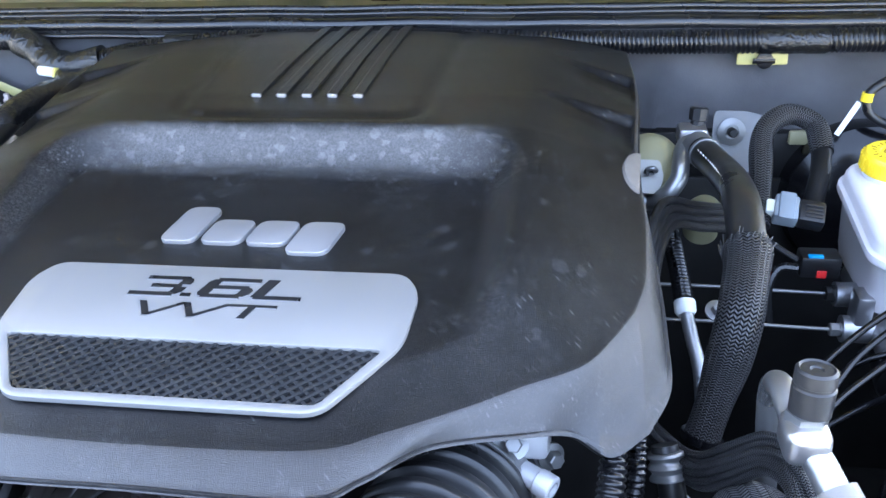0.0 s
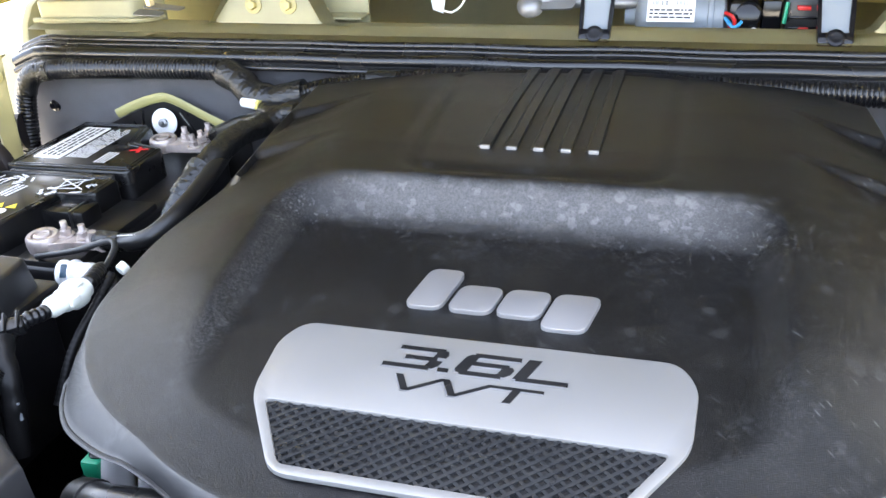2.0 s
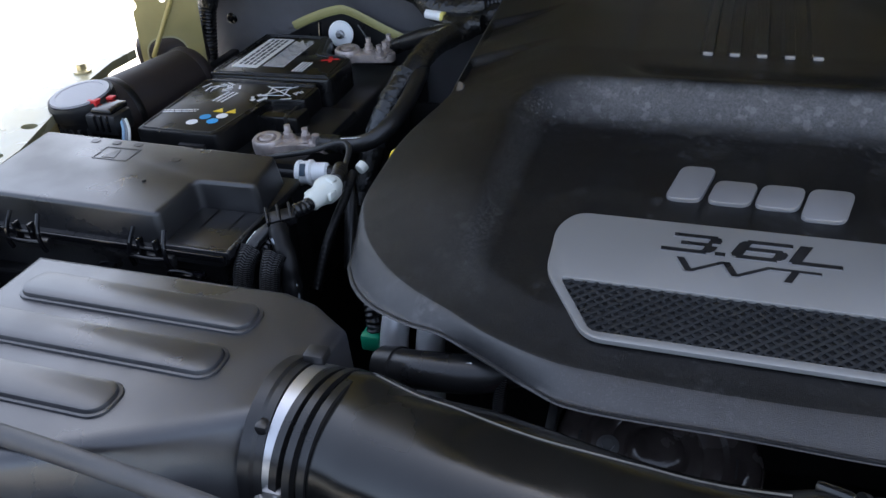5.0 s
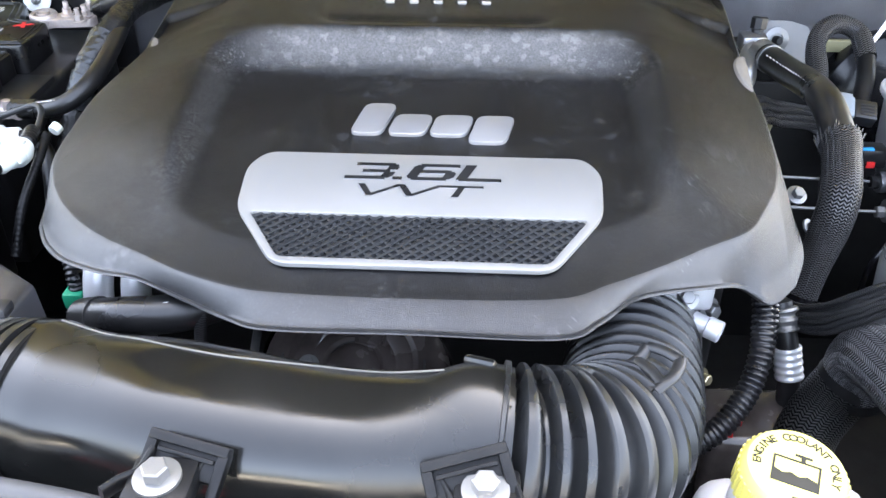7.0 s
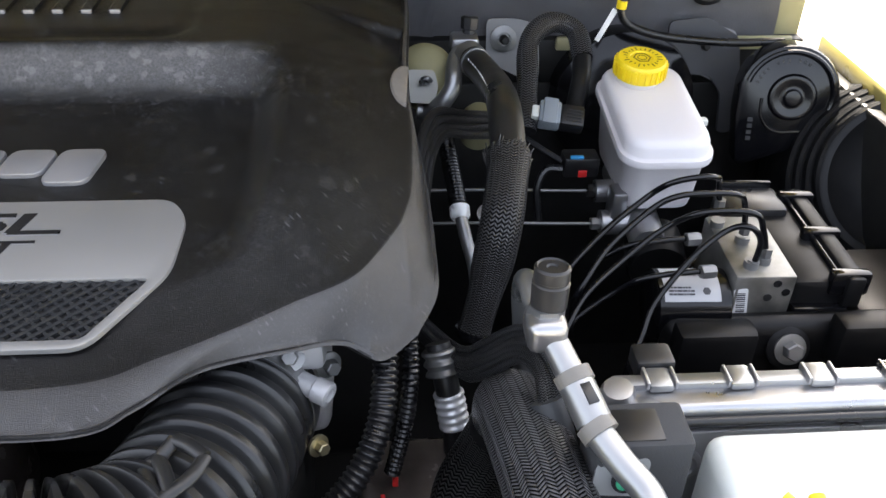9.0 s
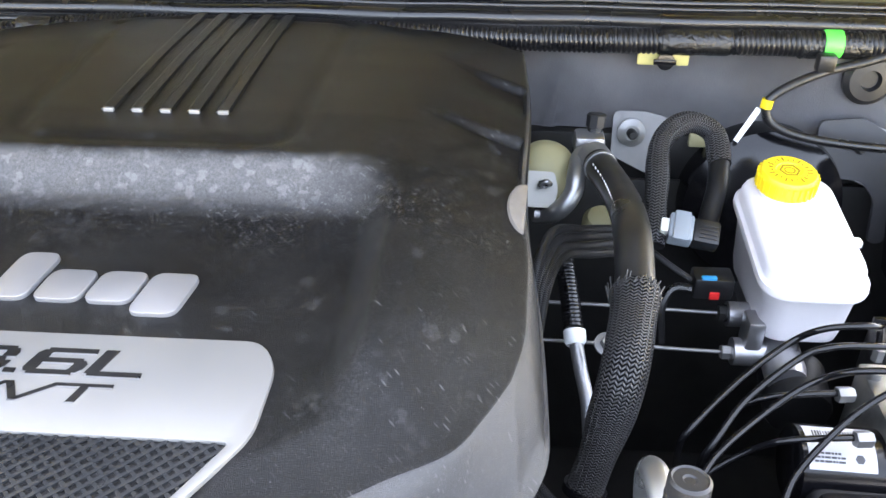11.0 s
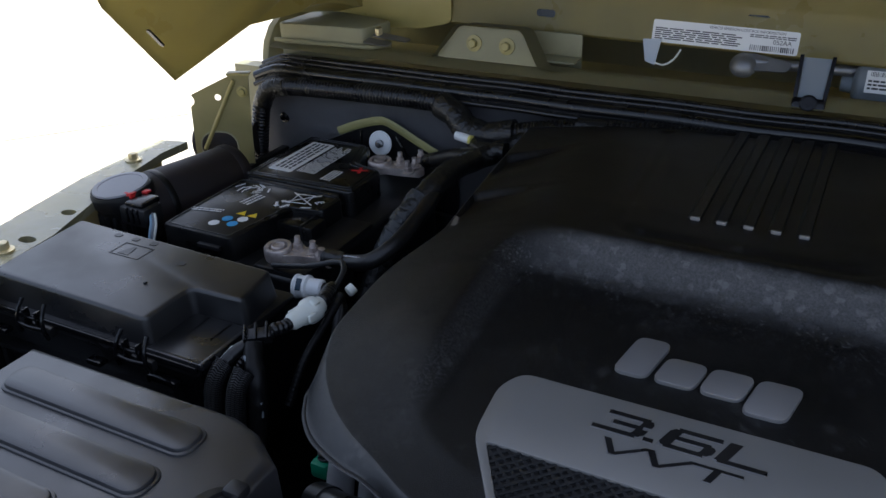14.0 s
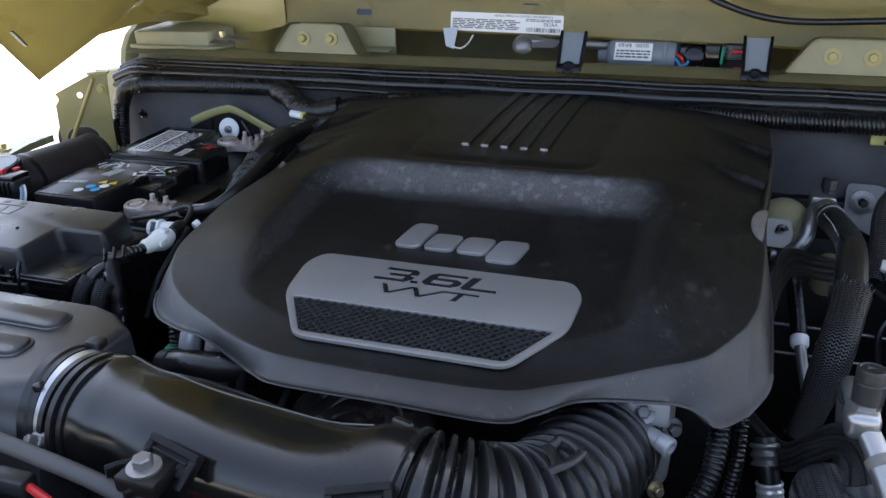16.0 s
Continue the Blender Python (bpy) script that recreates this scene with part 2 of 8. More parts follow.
MATTE = mat("matte_black_plastic", (0.011, 0.011, 0.0125), 0.34, spec=0.85, dust=0.12, dust_color=(0.06, 0.06, 0.062), dust_scale=22.0)
RUBBER = mat("black_rubber", (0.009, 0.009, 0.0095), 0.34, grain=0.08, dust=0.07, dust_color=(0.14, 0.13, 0.125))
BELLOWS = mat("bellows_rubber", (0.012, 0.0125, 0.0135), 0.33, grain=0.08, dust=0.08, dust_color=(0.12, 0.12, 0.12))
CONDUIT = mat("conduit_plastic", (0.006, 0.006, 0.007), 0.26, spec=0.55, grain=0.0, dust=0.05, dust_color=(0.14, 0.13, 0.12))
SEAL = mat("seal_rubber", (0.006, 0.006, 0.0065), 0.26, spec=0.6, grain=0.05, dust=0.04, dust_color=(0.12, 0.12, 0.12))
TAPE = mat("black_tape", (0.010, 0.010, 0.010), 0.18, grain=1.0, grain_scale=210.0, relief=0.0022)
BATT = mat("battery_plastic", (0.0045, 0.0045, 0.005), 0.30, spec=0.4, grain=0.05, dust=0.05, dust_color=(0.14, 0.13, 0.12))
# Dark metal; on the bay sheets its near-black also stands for shade
DARK = mat("shaded_dark_metal", (0.006, 0.006, 0.006), 0.6, dust=0.12, dust_color=(0.06, 0.055, 0.05))
FELT = mat("insulation_felt", (0.165, 0.165, 0.175), 0.95, spec=0.15, grain=0.6, grain_scale=500.0, vary=0.35, vary_scale=6.0, dust=0.3,
           dust_color=(0.15, 0.14, 0.14))
PAD = mat("hood_pad_felt", (0.045, 0.046, 0.045), 0.95, spec=0.1, grain=0.5, grain_scale=600.0)
OLIVE = mat("olive_paint", (0.35, 0.295, 0.098), 0.36, spec=0.5, grain=0.08, grain_scale=300.0, vary=0.08, dust=0.12,
            dust_color=(0.34, 0.30, 0.18), coat=0.25)
LEDGE = mat("shelf_olive_paint", (0.27, 0.25, 0.14), 0.26, spec=0.9, grain=0.05, vary=0.1, dust=0.3, dust_color=(0.30, 0.29, 0.25))
OLIVED = mat("olive_primer", (0.27, 0.255, 0.145), 0.5, grain=0.12, vary=0.15, dust=0.25, dust_color=(0.22, 0.20, 0.13))
PLATE = mat("silver_painted_plate", (0.258, 0.254, 0.248), 0.42, metal=0.35, grain=0.06, vary=0.02)
EMBLEM = mat("emblem_silver", (0.32, 0.32, 0.33), 0.34, metal=0.6, grain=0.03, vary=0.03)
LETTER = mat("letter_black", (0.012, 0.012, 0.013), 0.3, grain=0.0)
ALU = mat("aluminium", (0.40, 0.40, 0.41), 0.36, metal=0.9, grain=0.25, grain_scale=400.0, vary=0.1, dust=0.12, dust_color=(0.35, 0.34, 0.32))
ALUP = mat("aluminium_pipe", (0.33, 0.335, 0.34), 0.36, metal=0.85, grain=0.05, vary=0.08)
BRIGHT = mat("bright_aluminium_pipe", (0.78, 0.78, 0.79), 0.38, metal=0.55, grain=0.1, vary=0.06)
CASTAL = mat("cast_aluminium", (0.52, 0.52, 0.53), 0.55, metal=0.55, grain=0.5, grain_scale=260.0, vary=0.12)
STEEL = mat("zinc_steel", (0.24, 0.24, 0.24), 0.42, metal=0.75, grain=0.15, vary=0.12)
DUSTY = mat("dusty_grey_plastic", (0.14, 0.125, 0.108), 0.6, grain=0.3, dust=0.3)
BAND = mat("clamp_band", (0.50, 0.50, 0.51), 0.38, metal=1.0, grain=0.03)
CRUMPLE = mat("crumpled_foil_tape", (0.045, 0.048, 0.052), 0.20, metal=0.5, grain=1.0, grain_scale=120.0, relief=0.004)
CASTING = mat("oily_casting", (0.060, 0.050, 0.046), 0.20, spec=0.55, grain=0.2, grain_scale=200.0, vary=0.4, vary_scale=30.0)
TERM = mat("terminal_lead", (0.46, 0.40, 0.37), 0.40, metal=0.5, grain=0.3, grain_scale=250.0, vary=0.3, vary_scale=60.0)
WHITEP = mat("white_plastic", (0.80, 0.82, 0.82), 0.42, grain=0.0, vary=0.04)
CREAM = mat("cream_plastic", (0.70, 0.72, 0.66), 0.45, grain=0.0, vary=0.05)
YELLOW = mat("yellow_plastic", (0.86, 0.63, 0.02), 0.38, grain=0.05, vary=0.05)
PALEY = mat("pale_yellow_plastic", (0.76, 0.67, 0.17), 0.38, grain=0.03, vary=0.04)
RED = mat("red_plastic", (0.55, 0.02, 0.02), 0.4, grain=0.0)
BLUE = mat("blue_plastic", (0.03, 0.30, 0.62), 0.4, grain=0.0)
GREEN = mat("green_tape", (0.10, 0.75, 0.08), 0.4, grain=0.0)
TEAL = mat("green_plastic", (0.02, 0.30, 0.16), 0.4, grain=0.0)
GREYP = mat("grey_plastic", (0.20, 0.225, 0.25), 0.45, grain=0.0, vary=0.05)
GREYC = mat("grey_black_cap", (0.018, 0.018, 0.019), 0.42, grain=0.3, grain_scale=300.0)
PAPER = mat("paper_label", (0.80, 0.80, 0.79), 0.5, grain=0.0, vary=0.02)
INK = mat("label_ink", (0.05, 0.05, 0.055), 0.6, grain=0.0)
SILK = mat("white_print", (0.75, 0.75, 0.75), 0.55, grain=0.0)
BRASS = mat("zinc_brass", (0.55, 0.48, 0.30), 0.35, metal=0.9, grain=0.1)
CONCRETE = mat("concrete", (0.52, 0.47, 0.375), 0.9, spec=0.2, grain=0.8, grain_scale=60.0, vary=0.14, vary_scale=3.0, dust=0.6,
               dust_color=(0.30, 0.265, 0.22), dust_scale=34.0)
LINE_PAINT = mat("yellow_line_paint", (0.60, 0.48, 0.10), 0.8, grain=0.3, grain_scale=80.0)
BRAID = braid_mat("braided_sleeve", (0.003, 0.003, 0.0035), (0.036, 0.036, 0.038), 400.0, 20.0, 0.30, 0.75)
BRAIDL = braid_mat("loop_braided_sleeve", (0.003, 0.003, 0.0035), (0.055, 0.055, 0.06), 300.0, 11.0, 0.36, 0.8)
BRAIDB = braid_mat("coarse_braided_sleeve", (0.003, 0.003, 0.0035), (0.10, 0.10, 0.106), 360.0, 16.0, 0.28, 1.4)
# Darker copy of the braid; the low hose's shade is put into its colour
BRAIDD = braid_mat("shaded_braided_sleeve", (0.002, 0.002, 0.002), (0.012, 0.012, 0.013), 300.0, 20.0, 0.5, 0.8)
BRAIDF = braid_mat("fine_braided_sleeve", (0.003, 0.003, 0.0035), (0.028, 0.028, 0.03), 560.0, 7.0, 0.34, 0.7)


def tank_plastic(name, color, trans):
    m, n, l, b = nodes_of(name)
    tc = n.new("ShaderNodeTexCoord")
    t = n.new("ShaderNodeTexNoise")
    t.inputs["Scale"].default_value = 40
    l.new(tc.outputs["Object"], t.inputs["Vector"])
    r = n.new("ShaderNodeMapRange")
    r.inputs[3].default_value, r.inputs[4].default_value = 0.30, 0.48
    l.new(t.outputs["Fac"], r.inputs[0])
    l.new(r.outputs[0], b.inputs["Roughness"])
    b.inputs["Base Color"].default_value = (*color, 1)
    b.inputs["Subsurface Weight"].default_value = trans
    b.inputs["Subsurface Radius"].default_value = (0.02, 0.02, 0.02)
    b.inputs["Subsurface Scale"].default_value = 0.5
    return m


TANK = tank_plastic("translucent_white_plastic", (0.68, 0.655, 0.67), 0.35)
TANKW = tank_plastic("washer_tank_plastic", (0.74, 0.78, 0.76), 0.4)


# ---- building blocks ----
def thing(name, base, label, category, group="", kind=""):
    ob = new(name)
    ob.location = base
    ob.empty_display_size = 0.05
    return tagged(ob, label, category, group, kind)


def finish(bm, smooth=40.0):
    bmesh.ops.recalc_face_normals(bm, faces=bm.faces)
    lim = radians(smooth)
    for f in bm.faces:
        f.smooth = True
    for e in bm.edges:
        e.smooth = len(e.link_faces) == 2 and e.calc_face_angle(0.0) < lim


def part(name, bm, material, parent=None, label="", smooth=40.0):
    """Links a bmesh as one mesh object, under a thing or a part where one is given."""
    finish(bm, smooth)
    me = bpy.data.meshes.new(name)
    bm.to_mesh(me)
    bm.free()
    me.materials.append(material)
    ob = new(name, me)
    if parent:
        ob.parent = parent
        ob.matrix_parent_inverse = Matrix.Translation(-parent.location)
    if label:
        ob["label"] = label
    return ob


def solo(name, bm, material, label, category, group="", kind="", smooth=40.0):
    return tagged(part(name, bm, material, None, "", smooth), label, category, group, kind)


def box(bm, lo, hi, bevel=0.0, seg=2, m=None):
    c, s = (Vector(lo) + Vector(hi)) / 2, Vector(hi) - Vector(lo)
    r = bmesh.ops.create_cube(bm, size=1.0, matrix=Matrix.Translation(c) @ Matrix.Diagonal((*s, 1)))
    vs = r["verts"]
    if bevel > 0:
        es = list({e for v in vs for e in v.link_edges})
        vs = bmesh.ops.bevel(bm, geom=es, offset=bevel, segments=seg, profile=0.5, affect="EDGES")["verts"] + [v for v in vs if v.is_valid]
    if m is not None:
        bmesh.ops.transform(bm, matrix=m, verts=[v for v in set(vs) if v.is_valid])
    return bm


def boxed(lo, hi, bevel=0.0, seg=2, m=None):
    return box(bmesh.new(), lo, hi, bevel, seg, m)


def smooth_path(pts, step=0.006):
    """Points along a Catmull-Rom curve."""
    p = [Vector(q) for q in pts]
    p = [p[0] * 2 - p[1]] + p + [p[-1] * 2 - p[-2]]
    out = []
    for i in range(1, len(p) - 2):
        a, b, c, d = p[i - 1:i + 3]
        n = max(2, int((c - b).length / step))
        for k in range(n):
            t = k / n
            out.append(0.5 * ((2 * b) + (c - a) * t + (2 * a - 5 * b + 4 * c - d) * t * t + (3 * b - a - 3 * c + d) * t ** 3))
    out.append(p[-2])
    return out


def sweep(bm, pts, radius, seg=16, step=0.006, caps=True, up=(0, 0, 1), flat=1.0, smooth=True):
    """A tube along a path; radius is a number or a function of the length run; flat squashes it along the up axis. Sets UVs."""
    path = smooth_path(pts, step) if smooth else [Vector(q) for q in pts]
    uvl = bm.loops.layers.uv.verify()
    run, rings, dist = 0.0, [], []
    side = None
    for i, p in enumerate(path):
        t = (path[min(i + 1, len(path) - 1)] - path[max(i - 1, 0)]).normalized()
        if side is None:
            side = t.cross(Vector(up))
            if side.length < 1e-4:
                side = t.cross(Vector((1, 0, 0)))
        side = (side - t * side.dot(t)).normalized()
        nrm = side.cross(t).normalized()
        if i:
            run += (p - path[i - 1]).length
        r = radius(run) if callable(radius) else radius
        rings.append([bm.verts.new(p + side * (r * math.cos(2 * math.pi * k / seg)) + nrm * (r * flat * math.sin(2 * math.pi * k / seg)))
                      for k in range(seg)])
        dist.append(run)
    for i in range(len(rings) - 1):
        for k in range(seg):
            f = bm.faces.new((rings[i][k], rings[i][(k + 1) % seg], rings[i + 1][(k + 1) % seg], rings[i + 1][k]))
            for lp, (u, v) in zip(f.loops, ((k, i), (k + 1, i), (k + 1, i + 1), (k, i + 1))):
                lp[uvl].uv = (u / seg, dist[v])
    if caps:
        bm.faces.new(list(reversed(rings[0])))
        bm.faces.new(rings[-1])
    return bm


def tube(pts, radius, seg=16, step=0.006, **k):
    return sweep(bmesh.new(), pts, radius, seg, step, **k)


def corrugated(r, depth=0.0016, pitch=0.0045):
    return lambda s: r - depth * (0.5 + 0.5 * math.cos(2 * math.pi * s / pitch)) ** 1.5


def lathe(bm, profile, origin, axis, seg=40):
    """Turns (radius, height) rows about an axis."""
    ax = Vector(axis).normalized()
    s = ax.cross(Vector((0, 1, 0) if abs(ax.y) < 0.9 else (1, 0, 0))).normalized()
    q = ax.cross(s)
    rings = []
    for r, h in profile:
        c = Vector(origin) + ax * h
        rings.append([bm.verts.new(c)] if r < 1e-6 else
                     [bm.verts.new(c + s * (r * math.cos(2 * math.pi * k / seg)) + q * (r * math.sin(2 * math.pi * k / seg))) for k in range(seg)])
    for a, b in zip(rings, rings[1:]):
        for k in range(seg):
            j = (k + 1) % seg
            vs = [a[0 if len(a) == 1 else k]] + ([a[j]] if len(a) > 1 else []) + ([b[j]] if len(b) > 1 else []) + [b[0 if len(b) == 1 else k]]
            if len(set(vs)) > 2:
                bm.faces.new(vs)
    if len(rings[0]) > 1:
        bm.faces.new(rings[0])
    if len(rings[-1]) > 1:
        bm.faces.new(list(reversed(rings[-1])))
    return bm


def turned(profile, origin, axis, seg=40):
    return lathe(bmesh.new(), profile, origin, axis, seg)


def frame_at(origin, x, z):
    """A pose whose x and z axes follow the given directions."""
    z = Vector(z).normalized()
    x = Vector(x)
    x = (x - z * x.dot(z)).normalized()
    y = z.cross(x)
    m = Matrix((x, y, z)).transposed().to_4x4()
    return Matrix.Translation(origin) @ m


def slab(bm, outline, thick, m, holes=(), bevel=0.0):
    """A flat plate: outline in x, y, sunk by thick below z 0, laid by the pose m."""
    edges, fresh = [], []
    for loop in (outline, *holes):
        vs = [bm.verts.new((x, y, 0)) for x, y in loop]
        fresh += vs
        edges += [bm.edges.new((vs[i], vs[(i + 1) % len(vs)])) for i in range(len(vs))]
    if holes:
        fs = [g for g in bmesh.ops.triangle_fill(bm, use_beauty=True, use_dissolve=False, edges=edges)["geom"] if isinstance(g, bmesh.types.BMFace)]
    else:
        fs = [bm.faces.new(fresh)]
    for f in fs:
        f.normal_update()
        if f.normal.z < 0:
            f.normal_flip()
    ex = bmesh.ops.extrude_face_region(bm, geom=fs)["geom"]
    low = [g for g in ex if isinstance(g, bmesh.types.BMVert)]
    for v in low:
        v.co.z -= thick
    allv = list(set(fresh + low))
    if bevel > 0:
        rim = [e for e in edges if e.is_valid]
        made = bmesh.ops.bevel(bm, geom=rim, offset=bevel, segments=2, profile=0.5, affect="EDGES")
        allv = list({v for v in allv if v.is_valid} | {v for v in made["verts"] if v.is_valid})
    bmesh.ops.transform(bm, matrix=m, verts=[v for v in allv if v.is_valid])
    return bm


def rounded(w, h, r, n=5, cx=0.0, cy=0.0):
    pts = []
    for sx, sy, a in ((1, 1, 0), (-1, 1, 90), (-1, -1, 180), (1, -1, 270)):
        for k in range(n + 1):
            b = radians(a + 90 * k / n)
            pts.append((cx + sx * (w / 2 - r) + r * math.cos(b), cy + sy * (h / 2 - r) + r * math.sin(b)))
    return pts


def round_corners(pts, r, n=4):
    out = []
    for i, p in enumerate(pts):
        a, b, c = Vector(pts[i - 1]), Vector(p), Vector(pts[(i + 1) % len(pts)])
        u, v = (a - b), (c - b)
        d = min(r, u.length * 0.45, v.length * 0.45)
        s, e = b + u.normalized() * d, b + v.normalized() * d
        for k in range(n + 1):
            t = k / n
            out.append(tuple(s * (1 - t) ** 2 + b * 2 * t * (1 - t) + e * t * t))
    return out


def text_mesh(body, size, depth, m, shear=0.0, weight=0.0, stretch=1.0, align="CENTER"):
    cu = bpy.data.curves.new("text", "FONT")
    cu.body, cu.size, cu.extrude, cu.shear, cu.offset = body, size, depth, shear, weight
    cu.align_x, cu.align_y = align, "CENTER"
    tmp = new("text_tmp", cu)
    me = bpy.data.meshes.new_from_object(tmp.evaluated_get(bpy.context.evaluated_depsgraph_get()))
    bpy.data.objects.remove(tmp)
    bm = bmesh.new()
    bm.from_mesh(me)
    bpy.data.meshes.remove(me)
    bmesh.ops.transform(bm, matrix=m @ Matrix.Diagonal((stretch, 1, 1, 1)), verts=bm.verts)
    return bm


def bolt(name, origin, axis, r, h, parent=None, material=None, washer=1.7, label=""):
    """A hexagon head on a flange."""
    bm = turned([(0, 0), (r * washer, 0), (r * washer, h * 0.22), (r * 1.05, h * 0.3)], origin, axis, 28)
    lathe(bm, [(r, h * 0.25), (r, h * 0.92), (r * 0.86, h), (0, h)], origin, axis, 6)
    return part(name, bm, material or STEEL, parent, label, smooth=30.0)


def bars(bm, m, w, h, rows, seed, fill=0.9):
    """Rows of small bars that stand for print too small to read."""
    rnd = random.Random(seed)
    for i in range(rows):
        y = h / 2 - h * (i + 0.5) / rows
        x = -w / 2
        while x < w / 2 * fill:
            ln = min(rnd.uniform(0.05, 0.2) * w, w / 2 - x)
            slab(bm, [(x, y - h / rows * 0.26), (x + ln, y - h / rows * 0.26), (x + ln, y + h / rows * 0.26), (x, y + h / rows * 0.26)], 0.0002, m)
            x += ln + w * 0.025
    return bm


def barcode(bm, m, w, h, cx, cy, seed, n=22):
    rnd = random.Random(seed)
    x = cx - w / 2
    for i in range(n):
        b = w / n * rnd.uniform(0.25, 0.75)
        slab(bm, [(x, cy - h / 2), (x + b, cy - h / 2), (x + b, cy + h / 2), (x, cy + h / 2)], 0.0002, m)
        x += w / n
    return bm


# ---- the setting ----
def ground():
    bm = bmesh.new()
    bmesh.ops.create_grid(bm, x_segments=4, y_segments=4, size=400.0)
    solo("ground", bm, CONCRETE, "sunlit pale concrete parking lot", "ground", kind="structure")
    skew = Matrix.Rotation(radians(-40), 4, "Z")
    bm = boxed((-0.06, -6.0, 0.0), (0.06, 6.0, 0.006), m=Matrix.Translation((-2.89, 1.24, 0)) @ skew)
    solo("parking_line", bm, LINE_PAINT, "faded yellow painted parking line on concrete", "road marking", kind="structure")
    j = boxed((-0.004, -12.0, 0.001), (0.004, 12.0, 0.003), m=Matrix.Translation((-3.43, 2.45, 0)) @ skew)
    solo("pavement_joint", j, mat("joint_filler", (0.46, 0.41, 0.32), 0.9, grain=0.4), "dark expansion joint in the concrete", "pavement", kind="structure")


def firewall():
    bm = boxed((-0.893, 0.632, 0.35), (0.86, 0.66, 1.056))
    solo("firewall", bm, OLIVED, "olive painted steel firewall behind the engine", "wall", kind="structure")
    bm = bmesh.new()
    # padded sheet with shallow pressed bulges
    nx, nz = 90, 40
    grid = []
    for i in range(nx + 1):
        x = -0.835 + 1.655 * i / nx
        col = []
        for k in range(nz + 1):
            low = 0.42 if x < 0.30 else (0.925 if x > 0.36 else 0.42 + 0.505 * (x - 0.30) / 0.06)
            z = low + (1.052 - low) * k / nz
            dy = 0.008 * noise.noise((x * 6, z * 6, 0.3)) + 0.004 * noise.noise((x * 22, z * 22, 2.0))
            for cx, cz, w, h, d in ((0.335, 0.985, 0.02, 0.05, -0.012), (0.41, 0.985, 0.02, 0.05, 0.010), (-0.70, 1.0, 0.10, 0.05, 0.006)):
                dy -= d * math.exp(-((x - cx) / w) ** 2 - ((z - cz) / h) ** 2)
            col.append(bm.verts.new((x, 0.622 + dy, z)))
        grid.append(col)
    for i in range(nx):
        for k in range(nz):
            bm.faces.new((grid[i][k], grid[i + 1][k], grid[i + 1][k + 1], grid[i][k + 1]))
    bmesh.ops.solidify(bm, geom=bm.faces[:], thickness=-0.008)
    # Near-black sheets added where the firewall is lost in deep shade
    solo("booster_shade_sheet", boxed((0.29, 0.610, 0.86), (0.86, 0.630, 0.9235), 0.002), DARK, "near-black sheet standing for shade behind the brake booster", "panel", kind="structure")
    solo("lower_shade_sheet", boxed((-0.83, 0.596, 0.40), (0.84, 0.604, 0.868), 0.003), DARK, "near-black sheet standing for shade low on the firewall", "panel", kind="structure")
    solo("firewall_insulation", bm, FELT, "grey felt sound insulation covering the firewall", "insulation", kind="structure")


def bay_shell():
    # closing sheets of the bay, coloured near-black for its deep shade
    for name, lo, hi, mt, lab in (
            ("bay_floor", (-0.95, -0.48, 0.36), (0.95, 0.66, 0.40), DARK, "near-black floor under the engine"),
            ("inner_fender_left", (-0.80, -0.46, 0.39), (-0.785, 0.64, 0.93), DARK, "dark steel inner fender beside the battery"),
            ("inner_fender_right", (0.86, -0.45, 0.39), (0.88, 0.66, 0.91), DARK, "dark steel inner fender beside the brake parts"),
            # unseen; made tall to keep ground bounce off the intake tube
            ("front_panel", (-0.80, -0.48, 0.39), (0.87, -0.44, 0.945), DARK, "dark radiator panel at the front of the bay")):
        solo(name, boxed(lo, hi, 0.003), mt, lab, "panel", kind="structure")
    # fender ledge with its flange, left
    o = thing("fender_left", (-0.86, 0.2, 0.5), "olive painted fender with a flat inner ledge and bolts", "fender")
    out = [(-0.755, -0.30), (-0.763, 0.03), (-0.775, 0.134), (-0.828, 0.287), (-0.852, 0.40), (-0.850, 0.452), (-0.894, 0.442), (-0.893, 0.40),
           (-0.888, 0.287), (-0.862, 0.134), (-0.84, 0.03), (-0.83, -0.30)]
    holes = [[(cx + a * math.cos(q) * 0.008, cy + 0.008 * math.sin(q)) for q in [2 * math.pi * k / 14 for k in range(14)]]
             for cx, cy, a in ((-0.8110, 0.1890, 1.4), (-0.7945, 0.112, 1.6))]
    part("ledge", slab(bmesh.new(), out, 0.012, Matrix.Translation((0, 0, 0.984)), holes), LEDGE, o)
    sk = bmesh.new()
    for a, b in zip(out[6:], out[7:]):
        vs = [sk.verts.new((p[0] - d, p[1], z)) for d, z in ((0, 0.982), (0.006, 0.97), (0.02, 0.75)) for p in (a, b)]
        sk.faces.new((vs[0], vs[1], vs[3], vs[2]))
        sk.faces.new((vs[2], vs[3], vs[5], vs[4]))
    bmesh.ops.remove_doubles(sk, verts=sk.verts, dist=1e-4)
    bmesh.ops.solidify(sk, geom=sk.faces[:], thickness=0.002)
    part("side_skin", sk, OLIVE, o)
    for p in ((-0.868, 0.359, 0.984), (-0.7935, 0.079, 0.984)):
        bolt("bolt", p, (0, 0, 1), 0.007, 0.012, o, BRASS)
    # right fender edge
    o = thing("fender_right", (0.9, 0.3, 0.5), "olive painted fender edge in bright light", "fender")
    part("ledge", boxed((0.875, -0.4, 0.905), (0.99, 0.60, 0.935), 0.006), OLIVE, o)
    part("side_skin", boxed((0.975, -0.4, 0.55), (0.99, 0.60, 0.906), 0.003), OLIVE, o)


